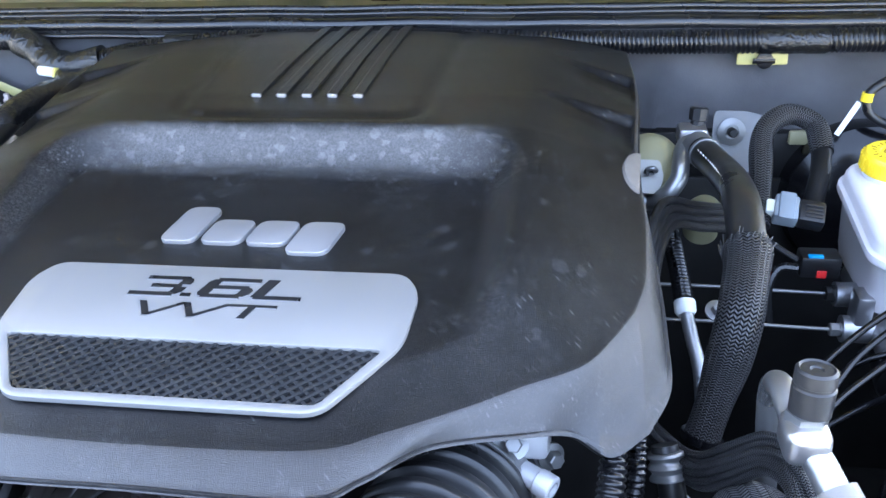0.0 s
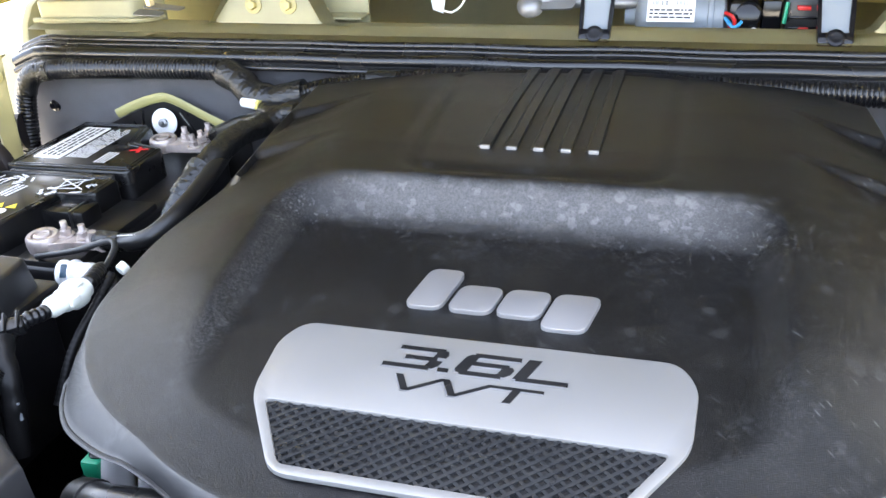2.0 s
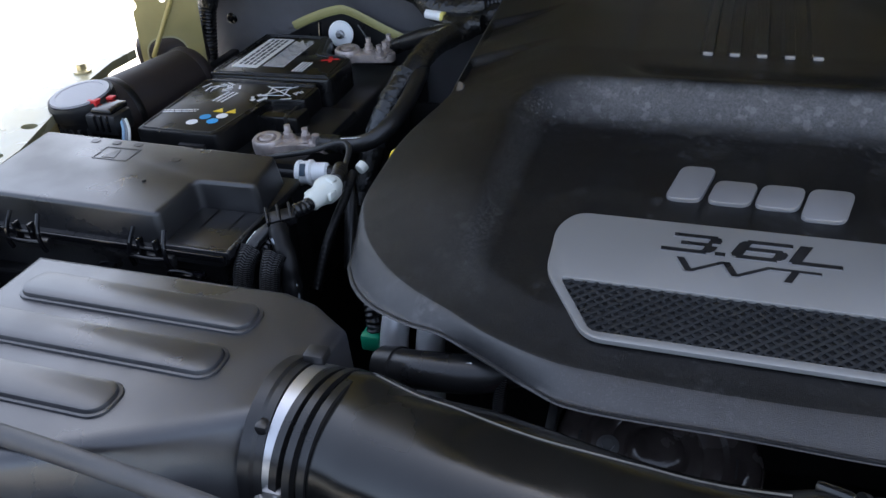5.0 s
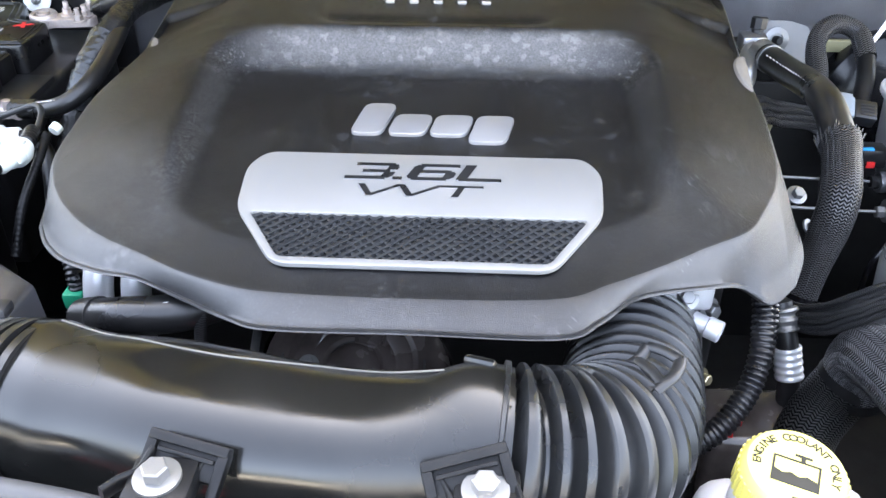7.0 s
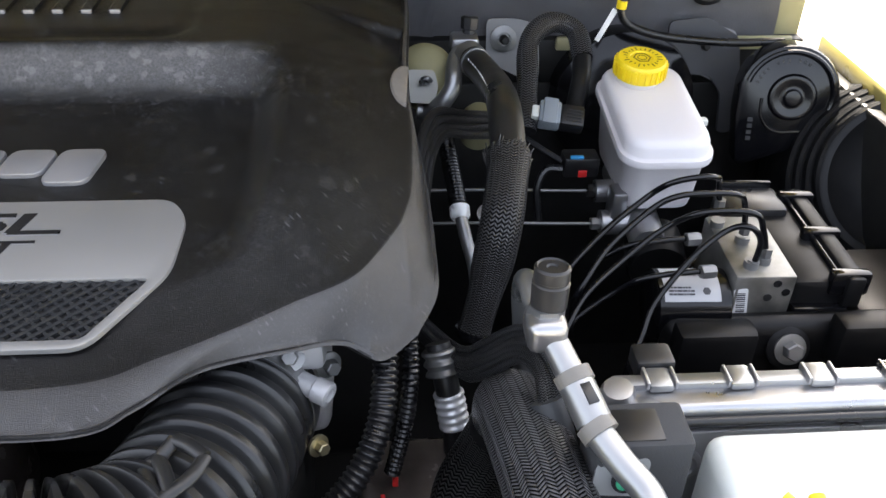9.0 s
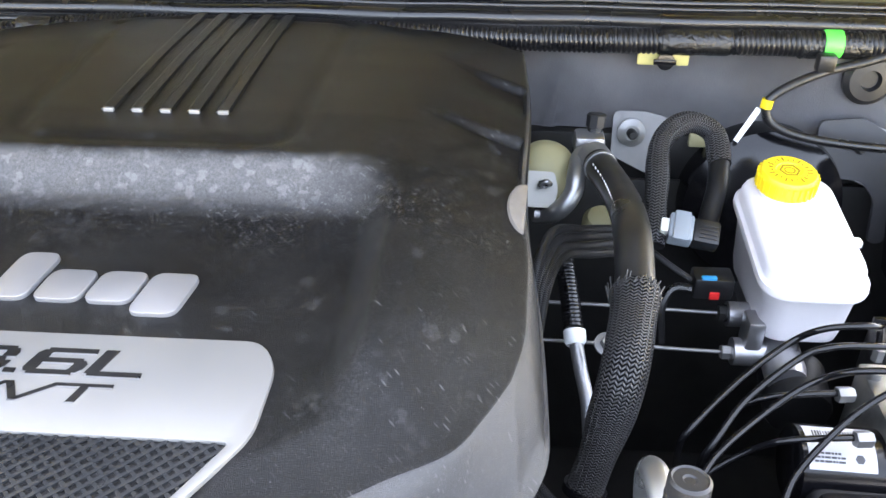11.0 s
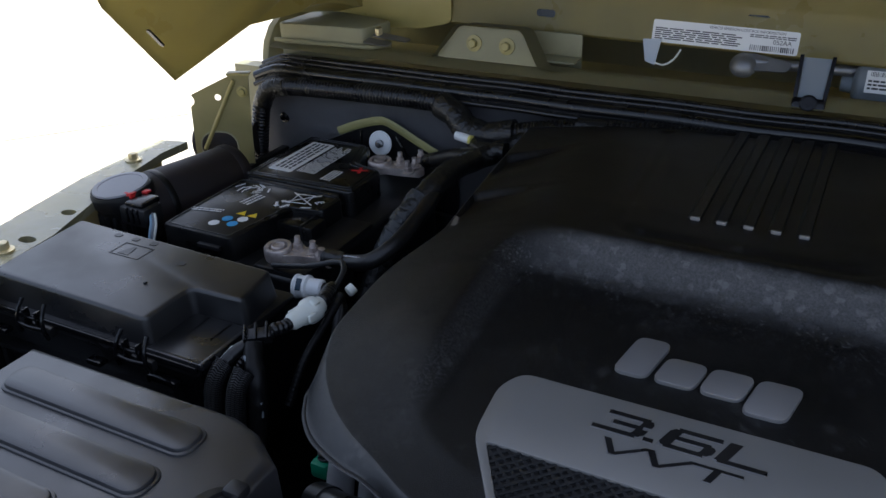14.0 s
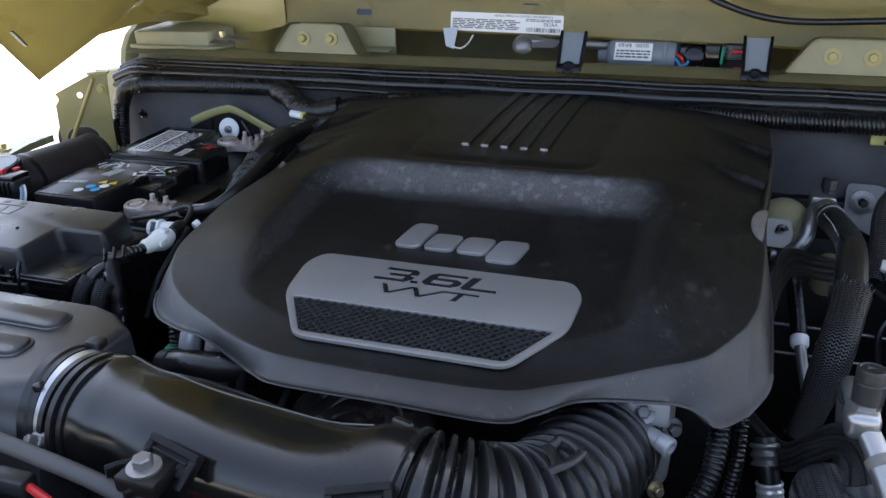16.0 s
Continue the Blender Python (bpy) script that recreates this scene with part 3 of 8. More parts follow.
def fender_bracket():
    o = thing("fender_bracket", (-0.83, 0.52, 0.93), "olive sheet metal bracket with a round and an oval hole", "bracket")
    # plate stands across the fender, from its outer edge to the firewall corner
    m = frame_at((-0.848, 0.5015, 0), (0.912, 0.41, 0), (0.41, -0.912, 0))
    pts = round_corners([(-0.027, 0.86), (-0.026, 0.968), (-0.0235, 1.026), (-0.0170, 1.030), (-0.0165, 1.038), (-0.0215, 1.044), (0.034, 1.070), (0.056, 1.079), (0.074, 1.079), (0.070, 1.02), (0.064, 0.86)], 0.003, 2)
    hole = [(0.0213 + 0.0052 * math.cos(q), 1.0400 + 0.0052 * math.sin(q)) for q in [2 * math.pi * k / 14 for k in range(14)]]
    oval = rounded(0.060, 0.050, 0.024, 6, 0.0135, 0.9590)
    # plate in a darker cut of the olive paint, with its shade coloured in
    part("plate", slab(bmesh.new(), pts, 0.002, m, [hole, oval]), mat("shaded_bracket_olive", (0.25, 0.215, 0.085), 0.42, grain=0.1, dust=0.2, dust_color=(0.18, 0.16, 0.10)), o)
    rim = oval + oval[:1]
    part("oval_lip", tube([m @ Vector((px, pz, 0.0)) for px, pz in rim], 0.0014, 6, 0.004), OLIVED, o)
    part("stiffener", tube([m @ Vector((0.050, 1.068, 0.0012)), m @ Vector((0.020, 1.012, 0.0012)), m @ Vector((-0.010, 0.956, 0.001))], 0.0034, 8), OLIVE, o)
    part("top_tab", boxed((0.040, 1.0745, -0.014), (0.076, 1.0785, 0.004), 0.0015, m=m), OLIVE, o)
    bolt("bolt", m @ Vector((0.062, 1.050, 0.002)), m.to_3x3() @ Vector((0, 0, 1)), 0.0055, 0.007, o, OLIVE, 1.6)


def seal():
    """Weatherstrip of a flat base with four rounded lobes."""
    o = thing("hood_seal", (0, 0.62, 1.05), "ribbed black rubber weatherstrip along the cowl", "seal")

    def run(y, z):
        pts = []
        for i in range(41):
            x = -0.832 + 1.63 * i / 40
            drop = 0.02 * max(0.0, (abs(x + 0.017) - 0.78) / 0.04) ** 2
            wav = 0.0014 * noise.noise((x * 9, 0, 0))
            pts.append((x, y + wav, z - drop + wav))
        return pts
    bm = bmesh.new()
    rows = []
    prof = [(0.608, 1.046), (0.607, 1.056), (0.614, 1.065), (0.624, 1.072), (0.634, 1.077), (0.652, 1.078), (0.652, 1.056)]
    for c in zip(*[run(y, z) for y, z in prof]):
        rows.append([bm.verts.new(p) for p in c])
    for a, b in zip(rows, rows[1:]):
        for k in range(len(prof)):
            j = (k + 1) % len(prof)
            bm.faces.new((a[k], a[j], b[j], b[k]))
    bm.faces.new(rows[0])
    bm.faces.new(list(reversed(rows[-1])))
    part("base", bm, SEAL, o)
    for y, z, r in ((0.6065, 1.0500, 0.0040), (0.6140, 1.0620, 0.0088), (0.6255, 1.0728, 0.0034), (0.6340, 1.0775, 0.0046)):
        part("lobe", tube(run(y, z), r, 14, 0.02), SEAL, o)


def cowl():
    o = thing("cowl_panel", (0, 0.7, 1.05), "olive painted cowl panel with an open plenum", "panel", kind="structure")
    bm = bmesh.new()
    prof = [(0.648, 1.086), (0.672, 1.092), (0.692, 1.093), (0.700, 1.089), (0.704, 1.070), (0.712, 1.048), (0.82, 1.04), (0.90, 1.045), (0.905, 1.175)]
    rows = [[bm.verts.new((x, y, z)) for y, z in prof] for x in (-0.83, -0.5, -0.2, 0.2, 0.5, 0.80)]
    for a, b in zip(rows, rows[1:]):
        for k in range(len(prof) - 1):
            bm.faces.new((a[k], b[k], b[k + 1], a[k + 1]))
    bmesh.ops.solidify(bm, geom=bm.faces[:], thickness=0.003)
    part("shelf", bm, OLIVED, o)
    # unseen cover added to keep the sun out of the plenum
    part("cowl_gap_cover", boxed((-0.83, 0.835, 1.150), (0.80, 0.985, 1.156), 0.002), BLACK, o, "unseen black cover closing the gap at the windshield foot")
    # sheet plates over the shelf's corners, sealed along their edges
    for s in (-1, 1):
        plan = round_corners([(s * 0.818, 0.664), (s * 0.660, 0.676), (s * 0.640, 0.735), (s * 0.800, 0.772)], 0.010)
        part("corner_plate", slab(bmesh.new(), plan if s > 0 else list(reversed(plan)), 0.055, Matrix.Translation((0, 0, 1.1010)) @ Matrix.Rotation(radians(2), 4, "X"), bevel=0.004), OLIVED, o)
        part("sealant", tube([(s * 0.824, 0.662, 1.0965), (s * 0.74, 0.666, 1.0965), (s * 0.648, 0.674, 1.0960), (s * 0.625, 0.70, 1.096)], 0.0035, 8), OLIVED, o)
    side = [(0.650, 0.98), (0.650, 1.066), (0.658, 1.092), (0.676, 1.114), (0.705, 1.130), (0.745, 1.138), (0.90, 1.140), (0.90, 0.98)]
    for x in (-0.846, 0.803):
        part("end_wall", slab(bmesh.new(), side, 0.012, frame_at((x + 0.012, 0, 0), (0, 1, 0), (1, 0, 0)), bevel=0.002), OLIVED, o)


def hinge_bracket(x, name_group="hood hinge brackets"):
    o = thing("hinge_bracket", (x, 0.675, 1.09), "olive hat-shaped hinge bracket with two bolts on the cowl", "bracket", name_group)
    m = frame_at((x, 0.670, 1.094), (1, 0, 0), (0, -1, 0.16))
    # duller olive than the hood's, standing for the weaker light on the brackets
    part("plate", slab(bmesh.new(), round_corners([(-0.090, 0.001), (0.078, 0.001), (0.050, 0.050), (-0.052, 0.050)], 0.008), 0.003, m), OLIVED, o)
    # flanged strip that follows the hat outline
    line = [(-0.108, 0.0), (-0.094, 0.001), (-0.086, 0.006), (-0.058, 0.046), (-0.050, 0.0515), (-0.040, 0.053), (0.040, 0.053), (0.048, 0.0515), (0.055, 0.046), (0.078, 0.006), (0.086, 0.001), (0.116, 0.0)]
    bm = bmesh.new()
    rows = [[bm.verts.new(m @ Vector((px, py, pz))) for pz in (0.014, -0.034)] for px, py in line]
    for a, b in zip(rows, rows[1:]):
        bm.faces.new((a[0], b[0], b[1], a[1]))
    bmesh.ops.solidify(bm, geom=bm.faces[:], thickness=0.0025)
    part("flange", bm, OLIVED, o)
    for dx in (-0.0265, 0.0265):
        bolt("bolt", m @ Vector((dx, 0.026, 0.0)), m.to_3x3() @ Vector((0, 0, 1)), 0.0070, 0.011, o, OLIVE, 1.75)


def cowl_things():
    hinge_bracket(-0.437)
    hinge_bracket(0.414)
    ch = thing("hinge_channel", (-0.345, 0.74, 1.08), "olive pressed channel standing on the cowl beside the hinge bracket", "bracket")
    part("web", boxed((-0.395, 0.738, 1.060), (-0.318, 0.742, 1.130), 0.001), OLIVED, ch)
    part("lower_flange", boxed((-0.395, 0.704, 1.0935), (-0.318, 0.740, 1.0965), 0.001), OLIVED, ch)
    for x in (0.008, 0.285):
        o = thing("cowl_clip", (x, 0.662, 1.085), "black plastic clip with a grey face on the cowl edge", "clip", "cowl clips")
        m = frame_at((x, 0.656, 1.084), (1, 0, 0), (0, -0.80, 0.60))
        part("face", slab(bmesh.new(), [(-0.0145, 0.012), (0.0145, 0.012), (0.0165, 0.068), (-0.0165, 0.068)], 0.003, m), GREYP, o, "grey clip face")
        part("foot", boxed((-0.0200, -0.002, -0.004), (0.0200, 0.013, 0.007), 0.003, m=m), BLACKG, o)
        part("thumb_dip", turned([(0.011, 0), (0.010, 0.0012), (0.006, 0.0016), (0, 0.0006)], m @ Vector((0, 0.0055, 0.0068)), m.to_3x3() @ Vector((0, 0, 1)), 20), BLACKG, o)
        for s in (-1, 1):
            part("side_rib", slab(bmesh.new(), [(s * 0.0150, 0.004), (s * 0.0195, 0.004), (s * 0.0215, 0.070), (s * 0.0170, 0.070)], 0.009,
                                  m @ Matrix.Translation((0, 0, 0.003))), BLACKG, o)
    o = thing("wiper_motor", (0.1, 0.765, 1.06), "grey cast wiper motor with a white label in the cowl", "motor")
    part("housing", turned([(0, 0), (0.010, 0), (0.012, 0.014), (0.024, 0.017), (0.029, 0.022), (0.0295, 0.026), (0.0295, 0.106), (0.0315, 0.107), (0.0315, 0.113), (0.030, 0.114), (0.028, 0.126), (0.02, 0.130),
                            (0, 0.130)], (0.036, 0.772, 1.088), (1, 0, 0.0)), GREYP, o)
    part("label", boxed((-0.030, -0.0150, 0), (0.030, 0.0150, 0.0006), m=frame_at((0.096, 0.7442, 1.1018), (1, 0, 0), (0, -0.82, 0.57))), PAPER, o, "white printed label")
    lm = frame_at((0.096, 0.7436, 1.1022), (1, 0, 0), (0, -0.82, 0.57))
    pr = bars(bmesh.new(), lm @ Matrix.Translation((0, -0.004, 0)), 0.054, 0.015, 3, 3)
    barcode(pr, lm, 0.022, 0.006, -0.014, 0.0105, 3, 12)
    barcode(pr, lm, 0.022, 0.006, 0.014, 0.0105, 7, 12)
    part("print", pr, INK, o)
    part("gearbox", boxed((0.168, 0.748, 1.05), (0.205, 0.80, 1.112), 0.006), BLACK, o)
    part("gear_cover", turned([(0.016, 0), (0.016, 0.006), (0.010, 0.009), (0, 0.009)], (0.192, 0.747, 1.098), (0, -1, 0.3), 24), BLACKG, o)
    part("relay_block", boxed((0.208, 0.742, 1.06), (0.232, 0.80, 1.116), 0.003), BLACKG, o)
    part("wiring_block", boxed((0.236, 0.744, 1.055), (0.300, 0.80, 1.118), 0.004), BLACK, o)
    for k in range(3):
        part("rail", boxed((0.240, 0.740, 1.068 + 0.013 * k), (0.286, 0.744, 1.071 + 0.013 * k), 0.0008), BLACKG, o)
    part("lock", boxed((0.252, 0.739, 1.080), (0.264, 0.743, 1.084), 0.001), RED, o)
    part("stud", turned([(0.0055, 0), (0.0055, 0.006), (0, 0.008)], (0.199, 0.736, 1.078), (0, -1, 0.3), 16), WHITEP, o)
    for c, pth in ((BLUE, [(0.164, 0.744, 1.094), (0.174, 0.735, 1.084), (0.184, 0.738, 1.090), (0.180, 0.744, 1.098)]), (RED, [(0.164, 0.744, 1.100), (0.172, 0.734, 1.098), (0.176, 0.736, 1.088), (0.170, 0.744, 1.082)]),
                   (TEAL, [(0.236, 0.735, 1.116), (0.234, 0.733, 1.090)])):
        part("wire", tube(pth, 0.0025, 8), c, o)
    part("connector", boxed((0.248, 0.734, 1.106), (0.264, 0.742, 1.111), 0.001), RED, o)
    o = thing("linkage_arm", (-0.05, 0.76, 1.08), "bare metal wiper linkage rods in the cowl", "linkage")
    part("rod", tube([(-0.088, 0.752, 1.112), (-0.05, 0.754, 1.110), (0.04, 0.770, 1.106), (0.075, 0.79, 1.104)], 0.0075, 12), STEEL, o)
    part("joint", turned([(0, 0), (0.017, 0), (0.019, 0.005), (0.014, 0.012), (0.008, 0.015), (0, 0.016)], (-0.088, 0.750, 1.104), (0, -0.75, 0.65), 24), STEEL, o)
    part("crank", slab(bmesh.new(), round_corners([(-0.014, -0.012), (0.040, -0.008), (0.044, 0.006), (-0.012, 0.014)], 0.006), 0.004, frame_at((-0.070, 0.745, 1.112), (1, 0, -0.05), (0, -0.75, 0.65))), STEEL, o)
    part("bracket", slab(bmesh.new(), [(-0.012, 0.022), (0.014, 0.022), (0.008, -0.016), (-0.006, -0.010)], 0.003, frame_at((-0.217, 0.738, 1.112), (1, 0.2, 0), (0.1, -0.8, 0.5))), mat("milky_plastic", (0.50, 0.54, 0.58), 0.4, grain=0.0, vary=0.05), o, "milky plastic wedge")
    part("wire", tube([(-0.212, 0.735, 1.103), (-0.196, 0.733, 1.099), (-0.182, 0.735, 1.108), (-0.174, 0.738, 1.122)], 0.0015, 8), CREAM, o)
    o = thing("hood_latch_clip", (-0.62, 0.70, 1.10), "small bright metal clip bolted beside the hinge", "clip")
    part("tongue", slab(bmesh.new(), round_corners([(-0.030, -0.010), (0.016, -0.014), (0.020, -0.002), (-0.026, 0.006)], 0.004), 0.002, frame_at((-0.618, 0.664, 1.112), (1, 0.02, 0), (0, -0.3, 1))), STEEL, o)
    part("tongue", slab(bmesh.new(), round_corners([(-0.024, -0.004), (0.040, -0.012), (0.046, -0.003), (-0.020, 0.010)], 0.003), 0.002, frame_at((-0.622, 0.684, 1.115), (1, 0.02, 0), (0, -0.3, 1))), STEEL, o)
    bolt("bolt", (-0.636, 0.688, 1.108), (0, -0.2, 1), 0.0065, 0.018, o, BRASS)


def hood():
    o = thing("hood", (0, 0.80, 1.12), "open olive painted hood seen from its underside", "hood")
    a = radians(72)
    up, fwd = Vector((0, -math.cos(a), math.sin(a))), Vector((0, -math.sin(a), -math.cos(a)))  # along the hood, and out of its underside
    hinge = Vector((0, 0.815, 1.165))

    a2 = radians(50)
    up2, fwd2 = Vector((0, -math.cos(a2), math.sin(a2))), Vector((0, -math.sin(a2), -math.cos(a2)))

    def at(x, s, d):
        """A point of the hood: the steep rear rail first, then the long panel that leans over the bay."""
        if s <= 0.13:
            return Vector((x, 0, 0)) + hinge + up * s + fwd * d
        return Vector((x, 0, 0)) + hinge + up * 0.13 + up2 * (s - 0.13) + fwd2 * d

    def taper(s):
        """The hood narrows towards the nose."""
        return float(np.interp(s, [0.0, 0.38, 0.63, 0.88, 1.18], [1.0, 1.0, 0.93, 0.77, 0.61]))

    # outer skin
    bm = bmesh.new()
    rows = []
    for i in range(25):
        x = -0.86 + 1.72 * i / 24
        crown = 0.035 * (1 - (x / 0.86) ** 2)
        rows.append([bm.verts.new(at(x * taper(s), s, -0.03 - crown - 0.02 * math.sin(math.pi * max(0, s) / 1.15))) for s in (-0.02, 0.12, 0.3, 0.45, 0.6, 0.75, 0.9, 1.05, 1.18)])
    for p, q in zip(rows, rows[1:]):
        for k in range(8):
            bm.faces.new((p[k], q[k], q[k + 1], p[k + 1]))
    bmesh.ops.solidify(bm, geom=bm.faces[:], thickness=0.002)
    part("outer_skin", bm, OLIVE, o)
    # rear rail: a bottom flange, a near upright face and a rounded shoulder
    prof = [(0.800, 1.128), (0.766, 1.1165), (0.760, 1.1170), (0.7565, 1.1210), (0.7635, 1.158), (0.7665, 1.168), (0.766, 1.180), (0.768, 1.290)]

    def rail_drop(x):
        return -0.016 * (x + 0.05) + 0.002 * math.cos(x * 4)
    bm = bmesh.new()
    rows = []
    for i in range(41):
        x = -0.545 + 1.245 * i / 40
        rows.append([bm.verts.new((x, y, z + rail_drop(x))) for y, z in prof])
    for p, q in zip(rows, rows[1:]):
        for k in range(len(prof) - 1):
            bm.faces.new((p[k], q[k], q[k + 1], p[k + 1]))
    bmesh.ops.solidify(bm, geom=bm.faces[:], thickness=0.002)
    part("rear_rail", bm, OLIVE, o)
    flap = round_corners([(-0.800, 1.290), (-0.795, 1.128), (-0.762, 1.106), (-0.596, 1.112), (-0.542, 1.126), (-0.542, 1.290)], 0.010)
    part("rail_flap", slab(bmesh.new(), flap, 0.002, frame_at((0, 0.754, 0), (1, 0, 0), (0, -1, 0)), bevel=0.0008), OLIVE, o)
    face = (0, -0.983, 0.185)
    for x in (0.175, 0.265):
        part("pressed_boss", slab(bmesh.new(), rounded(0.052, 0.013, 0.006, 5), 0.004, frame_at((x, 0.7620, 1.146 + rail_drop(x)), (1, 0, -0.016), face), bevel=0.002), OLIVE, o)
    # inner panel
    bm = bmesh.new()
    rows = [[bm.verts.new(at(x * taper(s), s, 0.010 + 0.03 * (abs(x) > 0.66))) for s in (0.135, 0.5, 0.65, 0.8, 0.95, 1.10, 1.17)] for x in (-0.80, -0.67, -0.65, -0.2, 0.2, 0.65, 0.67, 0.80)]
    for p, q in zip(rows, rows[1:]):
        for k in range(6):
            bm.faces.new((p[k], q[k], q[k + 1], p[k + 1]))
    bmesh.ops.solidify(bm, geom=bm.faces[:], thickness=0.002)
    part("inner_panel", bm, OLIVE, o)
    for x0, x1, s0, s1 in ((-0.74, -0.485, 0.11, 1.08), (0.265, 0.74, 0.11, 1.08)):
        mid = (s0 + s1) / 2
        m = frame_at(at(0, mid, 0.055), (1, 0, 0), fwd2)
        stops = [s0 + (s1 - s0) * k / 6 for k in range(7)]
        plan = [(x0 * taper(q), mid - q) for q in stops] + [(x1 * taper(q), mid - q) for q in reversed(stops)]
        part("insulation_pad", slab(bmesh.new(), plan, 0.030, m, bevel=0.008), PAD, o, "dark felt insulation pad")
    m = frame_at(at(0, 0.66, 0.045), (1, 0, 0), fwd2)
    stops = [0.24 + 0.14 * k for k in range(7)]
    plan = [(-0.4775 * taper(q), 0.66 - q) for q in stops] + [(0.2575 * taper(q), 0.66 - q) for q in reversed(stops)]
    part("insulation_pad", slab(bmesh.new(), plan, 0.030, m, bevel=0.008), PAD, o, "dark felt insulation pad")
    # side wings: a flat outer flange and a stepped inner pressing
    lean = Vector((0, -math.cos(radians(50)), math.sin(radians(50))))
    for s in (-1, 1):
        tip = Vector((s * 0.864, 0.463, 1.0755))
        edge = [Vector((s * 0.760, 0.752, 1.129)), Vector((s * 0.783, 0.725, 1.1315)), Vector((s * 0.827, 0.668, 1.137)), Vector((s * 0.866, 0.610, 1.130)), Vector((s * 0.878, 0.540, 1.106)), tip]
        bm = bmesh.new()
        outer = smooth_path(edge, 0.015) + [tip + lean * q + Vector((-s * 0.30 * max(0.0, (q - 0.20) / 0.68) ** 1.2, 0, 0)) - fwd2 * (0.22 * max(0.0, (q - 0.20) / 0.68)) for q in (0.04, 0.10, 0.17, 0.26, 0.41, 0.66, 0.88)]
        rows = []
        for i, p in enumerate(outer):
            q2 = (p - hinge - up * 0.13).dot(up2)
            inner = at(s * 0.60 * taper(0.13 + max(0.0, q2)), 0.13 + q2 if q2 > 0 else max(0.0, (p - hinge).dot(up)), 0.03)
            k = min(1.0, max(0.0, (p - tip).dot(lean) / 0.25))
            f = 0.40 + 0.25 * k
            step = fwd2 * -0.016
            rows.append([bm.verts.new(v) for v in (p - fwd2 * 0.010, p, p.lerp(inner, f), p.lerp(inner, f + 0.06) + step, inner + step * 0.5)])
        for a2, b2 in zip(rows, rows[1:]):
            for k in range(4):
                bm.faces.new((a2[k], b2[k], b2[k + 1], a2[k + 1]))
        bmesh.ops.solidify(bm, geom=bm.faces[:], thickness=0.002)
        part("side_wing", bm, OLIVE, o)
    part("drain_slot", slab(bmesh.new(), rounded(0.007, 0.036, 0.003), 0.003, frame_at((-0.812, 0.3885, 1.1605), (1, 0, 0), fwd2)), LETTER, o)
    # slots pressed into the rail
    for x, z in ((-0.385, 1.152), (-0.08, 1.166)):
        part("slot", slab(bmesh.new(), rounded(0.030, 0.011, 0.005), 0.0012, frame_at((x, 0.7610 if z < 1.16 else 0.7655, z), (1, 0, -0.016), face)), LETTER, o)
    # emission label on the rail
    m = frame_at((-0.122, 0.7590, 1.1395), (1, 0, -0.016), face)
    lab = part("emission_label", slab(bmesh.new(), rounded(0.198, 0.031, 0.003), 0.0006, m), PAPER, o, "white printed emission label")
    m2 = m @ Matrix.Translation((0, 0, 0.0004))
    p = bars(bmesh.new(), m2 @ Matrix.Translation((-0.035, -0.003, 0)), 0.12, 0.017, 6, 5)
    bars(p, m2 @ Matrix.Translation((0.065, 0.006, 0)), 0.06, 0.005, 2, 8)
    barcode(p, m2, 0.058, 0.007, 0.066, -0.0095, 4)
    part("print", p, INK, lab)
    part("heading", text_mesh("VEHICLE EMISSION CONTROL INFORMATION", 0.0052, 0.0001, m2 @ Matrix.Translation((0.03, 0.0115, 0)), stretch=0.95), INK, lab)
    part("code", text_mesh("052AA", 0.0085, 0.0001, m2 @ Matrix.Translation((0.078, -0.0005, 0))), INK, lab)
    hs = thing("washer_hose", (0.4, 0.75, 1.16), "thin black washer hose hanging under the hood", "hose")
    part("hose", tube([at(0.10, 0.20, 0.07), at(0.13, 0.12, 0.085), at(0.19, 0.075, 0.10), at(0.30, 0.035, 0.105), at(0.45, 0.03, 0.095), at(0.70, 0.04, 0.08)], 0.005, 10), RUBBER, hs)
    part("wire", tube([at(0.13, 0.12, 0.09), at(0.20, 0.10, 0.09), at(0.27, 0.115, 0.09), at(0.32, 0.15, 0.085)], 0.0035, 10), RUBBER, hs)


# ---- engine cover ----
def floor_z(y):
    return 0.998 + 0.14 * y


FRONT = [((-0.323, 0.0555, 0.986), (-0.3275, 0.0285, 0.9600)), ((-0.303, 0.0275, 0.985), (-0.3115, 0.0030, 0.9600)), ((-0.277, 0.0005, 0.984), (-0.2860, -0.0216, 0.9620)),
         ((-0.247, -0.021, 0.983), (-0.2470, -0.0420, 0.9660)), ((-0.214, -0.039, 0.983), (-0.2150, -0.0520, 0.9690)), ((-0.1745, -0.061, 0.982), (-0.1795, -0.0650, 0.9630)), ((-0.129, -0.078, 0.982), (-0.1330, -0.0900, 0.9630)), ((-0.090, -0.083, 0.982), (-0.0970, -0.1060, 0.9680)),
         ((0.0, -0.085, 0.982), (0.0, -0.109, 0.971)), ((0.104, -0.080, 0.982), (0.106, -0.109, 0.971)), ((0.147, -0.058, 0.981), (0.137, -0.089, 0.970)),
         ((0.193, -0.031, 0.982), (0.1705, -0.0550, 0.9680)), ((0.226, -0.009, 0.983), (0.227, -0.030, 0.961)), ((0.264, 0.014, 0.985), (0.257, -0.014, 0.951)),
         ((0.284, 0.0446, 0.986), (0.282, -0.015, 0.937)), ((0.301, 0.077, 0.989), (0.3075, 0.010, 0.938))]
